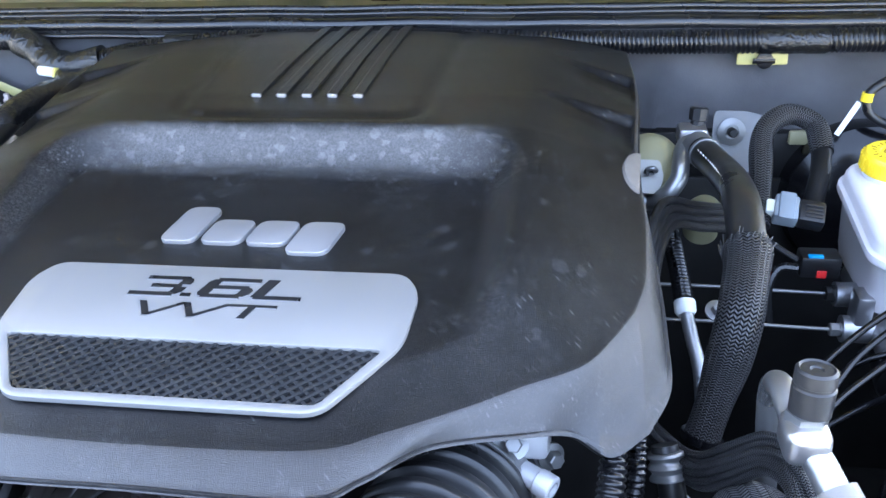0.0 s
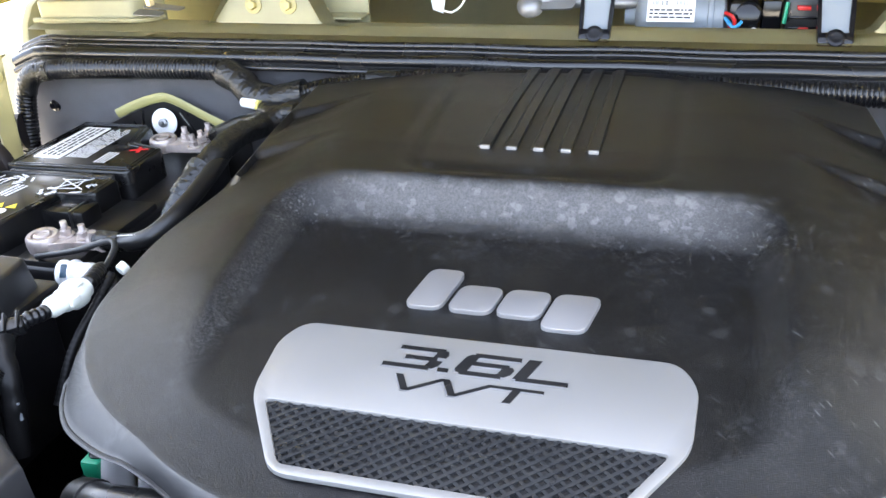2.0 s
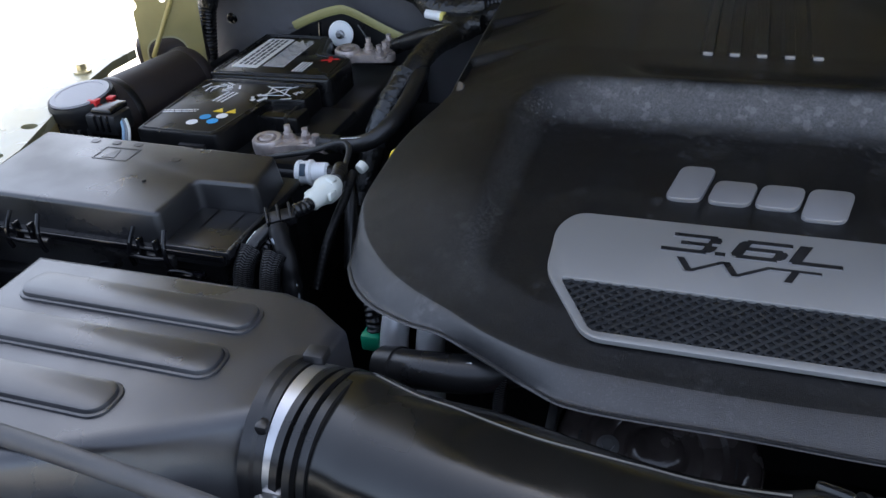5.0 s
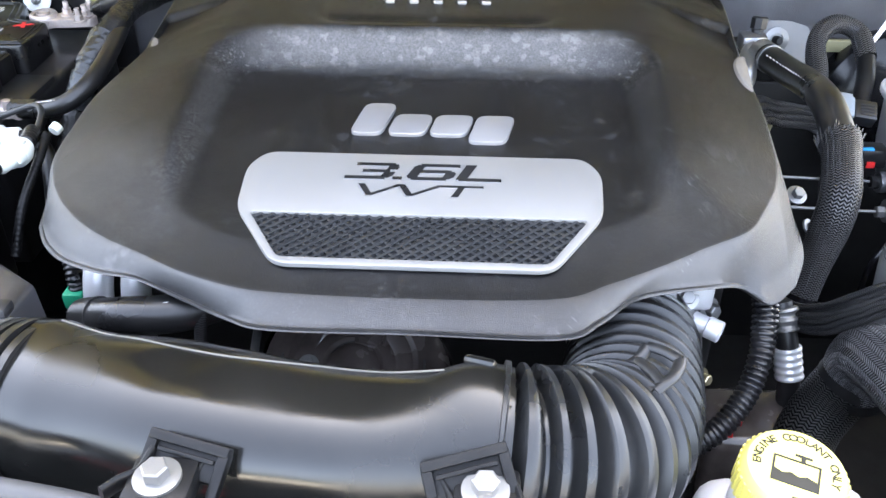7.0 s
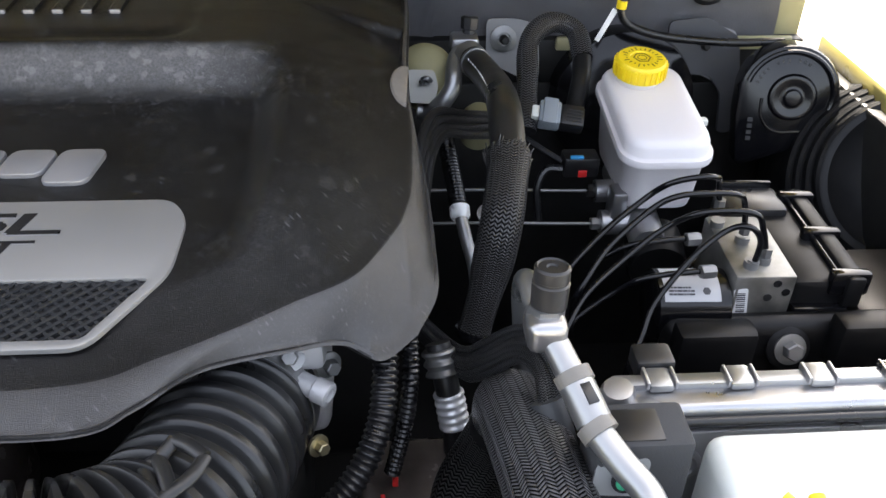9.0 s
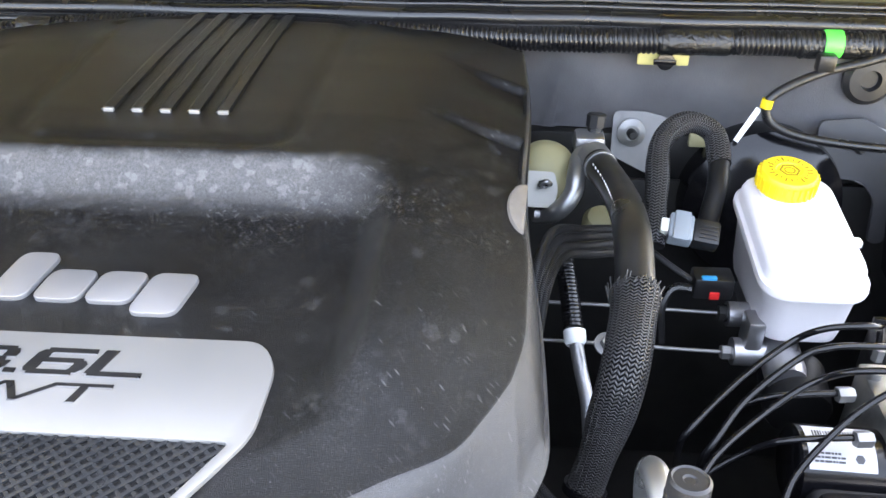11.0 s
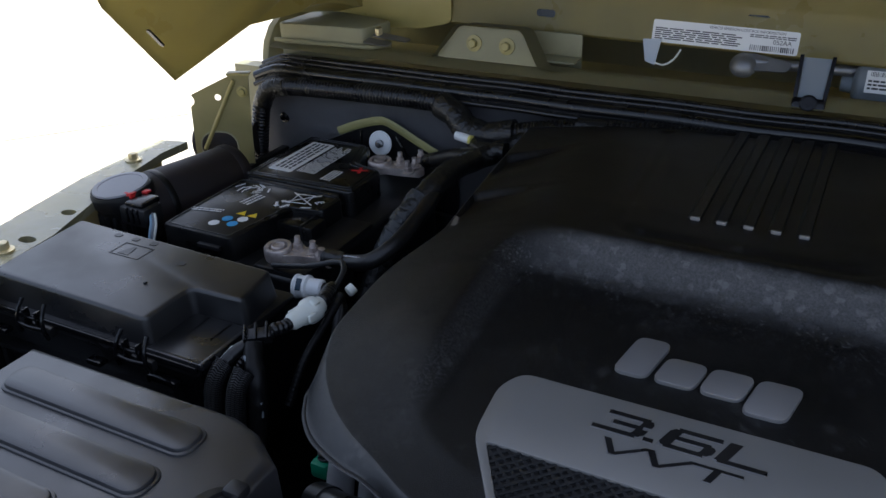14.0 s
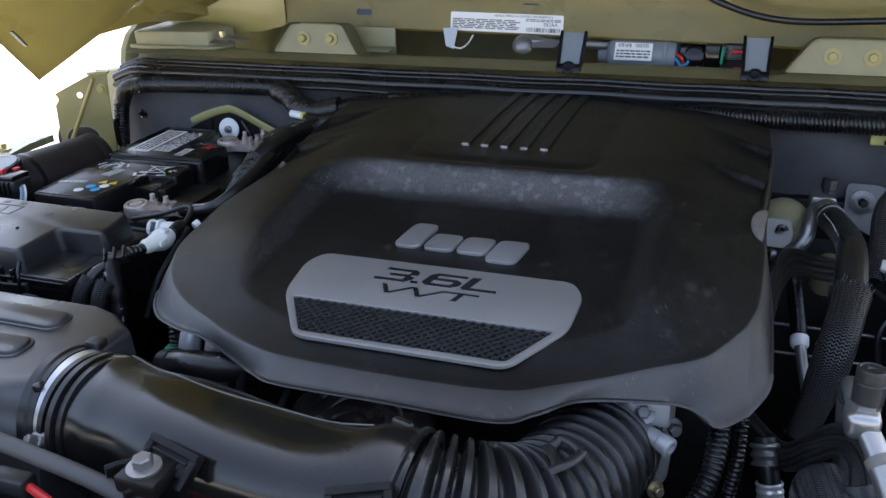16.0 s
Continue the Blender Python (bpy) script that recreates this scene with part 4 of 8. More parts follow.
RIGHT = [((0.301, 0.077, 0.989), (0.3075, 0.010, 0.938)), ((0.3095, 0.112, 0.994), (0.3240, 0.050, 0.943)), ((0.312, 0.15, 1.001), (0.3258, 0.095, 0.951)),
         ((0.313, 0.196, 1.010), (0.3225, 0.160, 0.970)), ((0.309, 0.25, 1.022), (0.313, 0.243, 1.000)), ((0.309, 0.30, 1.03), (0.312, 0.30, 1.016)),
         ((0.315, 0.42, 1.042), (0.317, 0.42, 1.030)), ((0.312, 0.556, 1.042), (0.314, 0.557, 1.030))]
LEFT = [((-0.323, 0.0555, 0.986), (-0.3275, 0.0285, 0.9600)), ((-0.3385, 0.096, 0.991), (-0.3410, 0.080, 0.9600)), ((-0.339, 0.143, 0.999), (-0.3415, 0.132, 0.968)),
        ((-0.333, 0.195, 1.010), (-0.336, 0.188, 0.985)), ((-0.310, 0.265, 1.025), (-0.314, 0.262, 1.008)), ((-0.309, 0.30, 1.03), (-0.312, 0.30, 1.017)),
        ((-0.312, 0.42, 1.045), (-0.314, 0.42, 1.033)), ((-0.324, 0.553, 1.046), (-0.326, 0.555, 1.034))]
REAR = [((-0.324, 0.553, 1.046), (-0.326, 0.555, 1.034)), ((-0.22, 0.585, 1.052), (-0.22, 0.588, 1.040)), ((-0.10, 0.612, 1.058), (-0.10, 0.615, 1.046)),
        ((0.0, 0.622, 1.060), (0.0, 0.625, 1.048)), ((0.10, 0.618, 1.057), (0.10, 0.621, 1.045)), ((0.178, 0.603, 1.051), (0.178, 0.606, 1.039)),
        ((0.25, 0.585, 1.048), (0.25, 0.588, 1.036)), ((0.312, 0.556, 1.042), (0.314, 0.557, 1.030))]


def both(rows, n):
    """The upper rim evenly spaced and the lower rim at the same share of each stretch."""
    fine = 60
    A, B = [], []
    for pts, acc in (([r[0] for r in rows], A), ([r[1] for r in rows], B)):
        p = [Vector(q) for q in pts]
        p = [p[0] * 2 - p[1]] + p + [p[-1] * 2 - p[-2]]
        for i in range(1, len(p) - 2):
            w, b, c, d = p[i - 1:i + 3]
            for j in range(fine):
                t = j / fine
                acc.append(0.5 * ((2 * b) + (c - w) * t + (2 * w - 5 * b + 4 * c - d) * t * t + (3 * b - w - 3 * c + d) * t ** 3))
        acc.append(p[-2])
    A, B = np.array([tuple(v) for v in A]), np.array([tuple(v) for v in B])
    s = np.concatenate([[0], np.cumsum(np.linalg.norm(np.diff(A, axis=0), axis=1))])
    t = np.linspace(0, s[-1], n + 1)
    return np.stack([np.interp(t, s, A[:, q]) for q in range(3)], 1), np.stack([np.interp(t, s, B[:, q]) for q in range(3)], 1)


def sstep(t):
    t = np.clip(t, 0, 1)
    return t * t * (3 - 2 * t)


def inside_dist(poly, x, y):
    """Signed distance into a polygon (positive inside)."""
    p = np.array(poly)
    q = np.roll(p, -1, 0)
    best = np.full(x.shape, 1e9)
    inside = np.zeros(x.shape, bool)
    for (x0, y0), (x1, y1) in zip(p, q):
        dx, dy = x1 - x0, y1 - y0
        t = np.clip(((x - x0) * dx + (y - y0) * dy) / (dx * dx + dy * dy), 0, 1)
        best = np.minimum(best, np.hypot(x - x0 - t * dx, y - y0 - t * dy))
        cross = ((y0 > y) != (y1 > y)) & (x < (x1 - x0) * (y - y0) / (y1 - y0 + 1e-12) + x0)
        inside ^= cross
    return np.where(inside, best, -best)


def cover_height(x, y, rim_z, d):
    """The moulded top: a crown that falls to the rim, a sunken field, a raised rear panel and side ledges."""
    crest = np.interp(y, [-0.10, -0.05, 0.0, 0.1, 0.2, 0.26, 0.33, 0.45, 0.63], [0.986, 0.997, 1.009, 1.031, 1.051, 1.060, 1.064, 1.065, 1.061])
    crest = crest - 0.010 * sstep((np.abs(x) - 0.17) / 0.14)
    t = np.clip(d / 0.105, 0, 1)
    z = rim_z + (crest - rim_z) * t * (1.5 - 0.5 * t * t)
    field = round_corners([(-0.203, 0.228), (-0.207, 0.10), (-0.196, 0.0), (-0.160, -0.05), (-0.09, -0.10), (0.09, -0.10), (0.150, -0.05), (0.186, 0.0),
                           (0.196, 0.10), (0.194, 0.228), (0.10, 0.244), (-0.10, 0.244)], 0.03, 5)
    k = inside_dist(field, x, y)
    soft = np.where(y > 0.19, 0.036, 0.032)
    w = sstep((k + soft * 0.55) / soft)
    z = z + (np.minimum(floor_z(y), z) - z) * w
    panel = inside_dist(round_corners([(-0.124, 0.275), (0.118, 0.275), (0.124, 0.60), (-0.150, 0.60)], 0.03, 5), x, y)
    z = z - 0.0026 * np.exp(-((panel - 0.002) / 0.0085) ** 2) * (d > 0.02)
    for sx in (-1, 1):
        for y0, rise, start, amp in ((0.340, 0.12, 0.20, 0.0075), (0.446, 0.45, 0.215, 0.0085)):
            yy = y0 + rise * (0.308 - np.abs(x))
            z = z - amp * sstep((sx * x - start) / 0.09) * (1 - sstep((y - yy) / 0.012)) * sstep((y - yy + 0.075) / 0.06)
    return z


def engine_cover():
    o = thing("engine_cover", (0, 0.25, 0.95), "dusty black plastic engine cover with water spots and a silver badge", "engine cover")
    nu, nv = 150, 170
    fa, fb = both(FRONT, nu)
    ra, rb = both(REAR, nu)
    la, lb = both(LEFT, nv)
    ga, gb = both(RIGHT, nv)
    u = np.linspace(0, 1, nu + 1)[:, None]
    v = np.linspace(0, 1, nv + 1)[None, :]
    P = np.zeros((nu + 1, nv + 1, 3))
    for c in range(3):
        f, r, lft, rgt = fa[:, c][:, None], ra[:, c][:, None], la[:, c][None, :], ga[:, c][None, :]
        P[:, :, c] = ((1 - v) * f + v * r + (1 - u) * lft + u * rgt
                      - ((1 - u) * (1 - v) * f[0, 0] + u * (1 - v) * f[-1, 0] + (1 - u) * v * r[0, 0] + u * v * r[-1, 0]))
    loop_a = np.concatenate([fa[:-1], ga[:-1], ra[::-1][:-1], la[::-1][:-1]])
    loop_b = np.concatenate([fb[:-1], gb[:-1], rb[::-1][:-1], lb[::-1][:-1]])
    x, y = P[:, :, 0], P[:, :, 1]
    d = inside_dist(loop_a[:, :2], x, y).clip(0)
    rz, ws = np.zeros(x.shape), np.zeros(x.shape)
    for q in loop_a[::2]:
        dd = (x - q[0]) ** 2 + (y - q[1]) ** 2
        w = 1 / (dd + 2e-4) ** 2
        rz += w * q[2]
        ws += w
    z = cover_height(x, y, rz / ws, d)
    edge = np.zeros(x.shape, bool)
    edge[0, :] = edge[-1, :] = edge[:, 0] = edge[:, -1] = True
    z = np.where(edge, P[:, :, 2], z)
    bm = bmesh.new()
    V = [[bm.verts.new((x[i, j], y[i, j], z[i, j])) for j in range(nv + 1)] for i in range(nu + 1)]
    for i in range(nu):
        for j in range(nv):
            bm.faces.new((V[i][j], V[i + 1][j], V[i + 1][j + 1], V[i][j + 1]))
    ring = [V[i][0] for i in range(nu)] + [V[nu][j] for j in range(nv)] + [V[i][nv] for i in range(nu, 0, -1)] + [V[0][j] for j in range(nv, 0, -1)]
    prev = ring
    n = len(ring)
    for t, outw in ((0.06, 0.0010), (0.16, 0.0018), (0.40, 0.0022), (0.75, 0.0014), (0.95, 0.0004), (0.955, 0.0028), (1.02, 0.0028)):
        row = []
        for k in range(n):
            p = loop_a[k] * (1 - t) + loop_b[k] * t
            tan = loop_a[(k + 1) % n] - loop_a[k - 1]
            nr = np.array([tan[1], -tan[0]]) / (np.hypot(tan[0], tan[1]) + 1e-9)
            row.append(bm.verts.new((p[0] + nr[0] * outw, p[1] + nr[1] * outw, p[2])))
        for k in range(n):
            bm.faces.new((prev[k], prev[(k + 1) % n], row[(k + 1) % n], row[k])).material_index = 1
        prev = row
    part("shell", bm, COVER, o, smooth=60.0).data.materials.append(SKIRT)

    tilt = math.atan(0.14)
    plane = Matrix.Translation((0, 0, floor_z(0))) @ Matrix.Rotation(tilt, 4, "X")
    top = plane @ Matrix.Translation((0, 0, 0.0032))
    outline = round_corners([(-0.1365, 0.080), (-0.1495, 0.058), (-0.1465, 0.004), (-0.105, -0.0605), (0.105, -0.0605), (0.1465, 0.004), (0.1495, 0.058), (0.1365, 0.080)], 0.013, 5)
    hole = round_corners([(-0.134, -0.001), (-0.102, -0.0525), (0.102, -0.0525), (0.134, -0.001)], 0.005, 3)
    plate = part("badge_plate", slab(bmesh.new(), outline, 0.004, top, [hole], bevel=0.0014), PLATE, o, "satin silver badge plate")
    # diamond mesh in the opening
    bm = bmesh.new()
    def clip(ax, ay, bx, by):
        t0, t1 = 0.0, 1.0
        for (x0, y0), (x1, y1) in zip(hole, hole[1:] + hole[:1]):
            nx, ny = -(y1 - y0), x1 - x0
            da, db = (ax - x0) * nx + (ay - y0) * ny, (bx - x0) * nx + (by - y0) * ny
            if da < 0 and db < 0:
                return None
            if da < 0:
                t0 = max(t0, da / (da - db))
            elif db < 0:
                t1 = min(t1, da / (da - db))
        return (t0, t1) if t1 - t0 > 0.02 else None

    for s in (-1, 1):
        for i in range(-36, 37):
            cx = i * 0.0096
            ax, ay, bx, by = cx - s * 0.045, -0.0665, cx + s * 0.045, 0.0125
            c = clip(ax, ay, bx, by)
            if not c:
                continue
            p = [(ax + (bx - ax) * t, ay + (by - ay) * t) for t in c]
            dx, dy = p[1][0] - p[0][0], p[1][1] - p[0][1]
            ln = math.hypot(dx, dy)
            nx, ny = -dy / ln * 0.0012, dx / ln * 0.0012
            hz = -0.0016 if s > 0 else -0.0020
            slab(bm, [(p[0][0] - nx, p[0][1] - ny), (p[1][0] - nx, p[1][1] - ny), (p[1][0] + nx, p[1][1] + ny), (p[0][0] + nx, p[0][1] + ny)], 0.005,
                 top @ Matrix.Translation((0, 0, hz)))
    part("mesh_insert", bm, mat("mesh_grey", (0.026, 0.027, 0.029), 0.30, grain=0.1), o, "black diamond mesh insert")
    part("mesh_backing", slab(bmesh.new(), hole, 0.001, top @ Matrix.Translation((0, 0, -0.0110))), LETTER, o)
    # squared, wide, slanted characters drawn as strokes
    def letters(glyphs, ox, oy, h, wide, stroke, lean, low=0.0):
        bm = bmesh.new()
        for gx, strokes in glyphs:
            for st in strokes:
                pts = [(ox + (gx + px) * wide + lean * (py - 0.5) * h, oy + py * h) for px, py in st]
                for k, (a, b) in enumerate(zip(pts, pts[1:])):
                    dx, dy = b[0] - a[0], b[1] - a[1]
                    ln = math.hypot(dx, dy)
                    steep = abs(dy) > abs(dx) * 0.5
                    t = stroke * (2.1 if steep else 0.9) / 2
                    ex, ey = dx / ln * stroke * 0.5, dy / ln * stroke * 0.5
                    if steep:
                        q = [(a[0] - t, a[1]), (b[0] - t, b[1]), (b[0] + t, b[1]), (a[0] + t, a[1])]
                    else:
                        q = [(a[0] - ex, a[1] - t), (b[0] + ex, b[1] - t), (b[0] + ex, b[1] + t), (a[0] - ex, a[1] + t)]
                    slab(bm, q, 0.0006 + 0.00005 * (k % 3), top @ Matrix.Translation((0, 0, 0.0007 + low + 0.00004 * (k % 3))))
        return bm
    three = [[(0.02, 0.93), (0.85, 0.93), (0.92, 0.78), (0.92, 0.60)], [(0.30, 0.50), (0.85, 0.50)], [(0.92, 0.44), (0.92, 0.20), (0.85, 0.07), (0.0, 0.07)]]
    six = [[(0.95, 0.93), (0.12, 0.93), (0.05, 0.80), (0.05, 0.20), (0.12, 0.07), (0.85, 0.07), (0.92, 0.20), (0.92, 0.42), (0.85, 0.53), (0.12, 0.53)]]
    ell = [[(0.05, 1.0), (0.05, 0.07), (0.95, 0.07)]]
    dot = [[(0.0, 0.07), (0.10, 0.07)]]
    # offset silver copy under the letters paints the highlight on their cut edges
    part("letter_highlight", letters([(0, three), (1.16, dot), (1.48, six), (2.70, ell)], -0.0592, 0.0431, 0.0215, 0.0345, 0.0044, 0.42, -0.0003), EMBLEM, plate, "painted highlight on the cut edge of the lettering")
    part("lettering", letters([(0, three), (1.16, dot), (1.48, six), (2.70, ell)], -0.0585, 0.0440, 0.0215, 0.0345, 0.0042, 0.42), LETTER, plate, "black engine size lettering")
    vee = [[(0.0, 1.0), (0.42, 0.0)], [(0.42, 0.0), (1.0, 1.0)]]
    tee = [[(0.0, 0.92), (1.0, 0.92)], [(0.5, 0.95), (0.5, 0.0)]]
    part("letter_highlight", letters([(0, vee), (1.02, vee), (2.06, tee)], -0.0526, 0.0217, 0.0145, 0.0325, 0.0028, 0.42, -0.0003), EMBLEM, plate, "painted highlight on the cut edge of the lettering")
    part("lettering", letters([(0, vee), (1.02, vee), (2.06, tee)], -0.0520, 0.0225, 0.0145, 0.0325, 0.0026, 0.42), LETTER, plate, "black lettering")
    # maker's emblem as plain raised silver shapes
    et = plane @ Matrix.Translation((0, 0.13, 0.004))
    for x0, x1, y0, y1 in ((-0.070, -0.041, -0.0195, 0.0285), (-0.0365, -0.0025, -0.0195, 0.0115), (0.0005, 0.0345, -0.0195, 0.0115), (0.0375, 0.0715, -0.0295, 0.0115)):
        lean = 0.22
        shape = round_corners([(x0 + lean * (y0 + 0.0195), y0), (x1 + lean * (y0 + 0.0195), y0), (x1 + lean * (y1 + 0.0195), y1), (x0 + lean * (y1 + 0.0195), y1)], 0.009, 5)
        part("emblem_shape", slab(bmesh.new(), shape, 0.0045, et, bevel=0.0009), EMBLEM, o, "raised silver emblem block")
    # five raised ribs with bright front ends
    for i in range(5):
        x0 = -0.054 + i * 0.0255
        bm = bmesh.new()
        rows = []
        for k in range(15):
            yy = 0.324 + 0.276 * k / 14
            zz = float(np.interp(yy, [0.26, 0.33, 0.45, 0.63], [1.060, 1.064, 1.065, 1.061]))
            h = 0.0030 * (1 - 0.4 * k / 14)
            rows.append([bm.verts.new((x0 + dx, yy, zz + dz)) for dx, dz in ((-0.0105, -0.0016), (-0.0048, h), (0.0046, h), (0.0060, -0.0016))])
        for a, b in zip(rows, rows[1:]):
            for q in range(3):
                bm.faces.new((a[q], a[q + 1], b[q + 1], b[q]))
        bm.faces.new(rows[0])
        part("rib", bm, COVER, o, smooth=20.0)
        part("rib_tip", boxed((x0 - 0.0048, 0.3210, 1.0622), (x0 + 0.0045, 0.3245, 1.0668), 0.0006), PLATE, o, "bright rib end")
    # mounting bosses at the waist
    for s, yy, xx in ((-1, 0.270, 0.3105), (1, 0.248, 0.3125)):
        half = [(0.016 * math.sin(radians(q)), 0.031 * math.cos(radians(q))) for q in range(0, 181, 15)]
        part("mount_boss", slab(bmesh.new(), half, 0.012, frame_at((s * xx, yy, 1.0235), (-s, 0, 0.44), (s * 0.44, -0.18, 1)), bevel=0.002), DUSTY, o, "dusty grey mounting boss")
    # rolled lip along the skirt's lower edge, front and sides
    for name_rows in (FRONT, LEFT[1:], RIGHT[1:]):
        low = [Vector(q) + (Vector(q) - Vector(p)).normalized() * 0.0005 for p, q in name_rows]
        part("skirt_lip", tube(low, 0.0019, 8, 0.006), COVER, o)
    # thin rolled edge along the rear of the cover
    edge = [Vector(p[0]) + Vector((0, 0.001, -0.0015)) for p in REAR]
    part("rear_edge", tube(edge, 0.0022, 8, 0.008), COVER, o)


def car_body():
    """Unseen cabin added behind the open hood to shade the cowl."""
    o = thing("car_cabin", (0, 2.0, 0), "unseen olive car body with a windshield, added to shade the cowl", "car body", kind="structure")
    part("lower_body", boxed((-0.80, 0.98, 0.45), (0.80, 3.4, 1.06), 0.03), OLIVE, o)
    part("roof", boxed((-0.72, 1.42, 1.80), (0.72, 3.4, 1.85), 0.02), OLIVE, o)
    part("windshield", boxed((-0.70, -0.012, 0.0), (0.70, 0.0, 0.87), 0.003, m=Matrix.Translation((0, 0.98, 1.06)) @ Matrix.Rotation(radians(-31), 4, "X")), BLACKG, o)
    for x in (-0.72, 0.68):
        part("pillar", boxed((x, 0.0, 0.0), (x + 0.04, 0.05, 0.88), 0.006, m=Matrix.Translation((0, 0.97, 1.06)) @ Matrix.Rotation(radians(-31), 4, "X")), OLIVE, o)


ground()
car_body()
firewall()
bay_shell()
fender_bracket()
seal()
cowl()
cowl_things()
hood()
engine_cover()


# ---- intake ----
def intake():
    o = thing("intake_tube", (-0.1, -0.19, 0.88), "satin black plastic air intake tube with a seam and two mounts", "intake tube")
    axis = [(-0.268, -0.152, 0.930), (-0.2, -0.166, 0.935), (-0.1, -0.186, 0.938), (-0.02, -0.196, 0.940), (0.02, -0.196, 0.945), (0.052, -0.194, 0.948), (0.070, -0.194, 0.947)]
    body = bmesh.new()
    path = smooth_path(axis, 0.005)
    total = sum((q - p).length for p, q in zip(path, path[1:]))
    rings, run, seam_row = [], 0.0, []
    for i, p in enumerate(path):
        run += (p - path[i - 1]).length if i else 0.0
        d = (path[min(i + 1, len(path) - 1)] - path[max(i - 1, 0)]).normalized()
        side = d.cross(Vector((0, 0, 1))).normalized()
        nrm = side.cross(d)
        w = float(sstep((run - 0.055) / 0.075)) * (1 - float(sstep((run - 0.265) / 0.045)))
        r = float(np.interp(run, [0.0, 0.02, 0.045, 0.11, 0.16, 0.21, 0.29, 0.325, 0.345], [0.0580, 0.0550, 0.0565, 0.0560, 0.0550, 0.0520, 0.0505, 0.0515, 0.0525]))
        ring = []
        for k in range(72):
            q = 2 * math.pi * k / 72
            c, sn = math.cos(q), math.sin(q)
            ex = 2.0 + 0.35 * w
            rr = r * (1 + 0.03 * w) / (abs(c) ** ex + abs(sn) ** ex) ** (1 / ex)
            # moulded lumps on the back of both ends
            for s0, q0, amp in ((0.024, 2.15, 0.0075), (total - 0.018, 1.85, 0.0070)):
                rr += amp * math.exp(-((run - s0) / 0.021) ** 2 - ((q - q0) / 0.42) ** 2)
            ring.append(body.verts.new(p + side * (rr * c) + nrm * (0.98 * rr * sn)))
        rings.append(ring)
        seam_row.append(ring[int(round(23 + 1.3 * math.sin(run * 30 + 0.6)))].co.copy() + nrm * 0.0004)
    for a, b in zip(rings, rings[1:]):
        for k in range(72):
            body.faces.new((a[k], a[(k + 1) % 72], b[(k + 1) % 72], b[k]))
    body.faces.new(rings[0])
    body.faces.new(rings[-1])
    part("tube_body", body, TUBE, o, smooth=60)
    part("seam", tube(seam_row[6:-2:6], 0.0007, 6), mat("worn_seam", (0.16, 0.15, 0.13), 0.4, grain=0.2), o)
    for dx, r in ((-0.270, 0.0605), (-0.260, 0.0612), (-0.251, 0.0590)):
        part("collar_ring", tube([(dx - 0.003, -0.1535, 0.9305), (dx + 0.003, -0.1545, 0.9308)], r, 56, 0.003), RUBBER, o)
    part("end_collar", tube([(0.062, -0.194, 0.9475), (0.068, -0.194, 0.947)], 0.0524, 56, 0.004), TUBE, o)
    part("end_tab", boxed((-0.010, -0.0035, 0), (0.012, 0.0035, 0.007), 0.003, m=frame_at((0.052, -0.171, 0.9965), (0.9, -0.45, 0), (0, 0.35, 1))), TUBE, o)
    # mounts: a ribbed back plate and two curled arms round a bolt
    for (bx, by, bz), (x0, y0, z0), (x1, y1, z1), arms in (
            ((-0.1257, -0.2575, 0.983), (-0.134, -0.231, 0.9905), (-0.092, -0.238, 0.984),
             ([(-0.1329, -0.2305, 0.982), (-0.1362, -0.2408, 0.980), (-0.1395, -0.2517, 0.978), (-0.1479, -0.2577, 0.978), (-0.1553, -0.2668, 0.978)],
              [(-0.1016, -0.2330, 0.978), (-0.1090, -0.2455, 0.972), (-0.1165, -0.2580, 0.968), (-0.1270, -0.2670, 0.968), (-0.1330, -0.2760, 0.968)])),
            ((0.0580, -0.2550, 0.981), (0.0240, -0.2440, 0.9860), (0.0660, -0.2300, 0.9880),
             ([(0.0293, -0.2415, 0.978), (0.0350, -0.2490, 0.974), (0.0405, -0.2575, 0.970), (0.0430, -0.2670, 0.968)], [(0.0618, -0.2331, 0.982), (0.0681, -0.2401, 0.978), (0.0748, -0.2485, 0.976), (0.0790, -0.2620, 0.974)]))):
        ux = Vector((x1 - x0, y1 - y0, z1 - z0))
        ln = ux.length
        m = frame_at((x0, y0, z0), ux, (0.0, -0.62, 0.78))
        br = part("mount_bracket", boxed((-0.002, -0.020, -0.012), (ln + 0.002, 0.0, -0.001), 0.003, m=m), DULLB, o)
        part("plate_rim", boxed((-0.003, -0.0035, -0.008), (ln + 0.003, 0.0028, 0.0030), 0.0014, m=m), DULLB, br)
        part("plate_rim", boxed((ln - 0.003, -0.027, -0.008), (ln + 0.0035, 0.0, 0.0020), 0.0014, m=m), DULLB, br)
        part("plate_lip", boxed((0.004, -0.0090, -0.004), (ln - 0.004, -0.0062, 0.0016), 0.001, m=m), DULLB, br)
        part("plate_rim", boxed((-0.0035, -0.018, -0.008), (0.003, 0.0, 0.0018), 0.0014, m=m), DULLB, br)
        part("base", boxed((bx - 0.018, by - 0.016, bz - 0.016), (bx + 0.020, by + 0.018, bz - 0.001), 0.003), DULLB, br)
        for a in arms:
            part("arm", tube(a, 0.0070, 14, 0.003, flat=0.40, up=(1, 0.3, 0)), DULLB, br)
        bolt("bolt", (bx, by, bz - 0.001), (0, -0.05, 1), 0.0080, 0.011, br, STEEL, 1.70, "bright zinc flange bolt")
    c = thing("hose_clamp", (-0.283, -0.151, 0.93), "bright steel worm drive hose clamp on the air box outlet", "clamp")
    part("band", tube([(-0.2865, -0.1508, 0.9297), (-0.2755, -0.1514, 0.9300)], 0.0592, 64, 0.004), BAND, c)
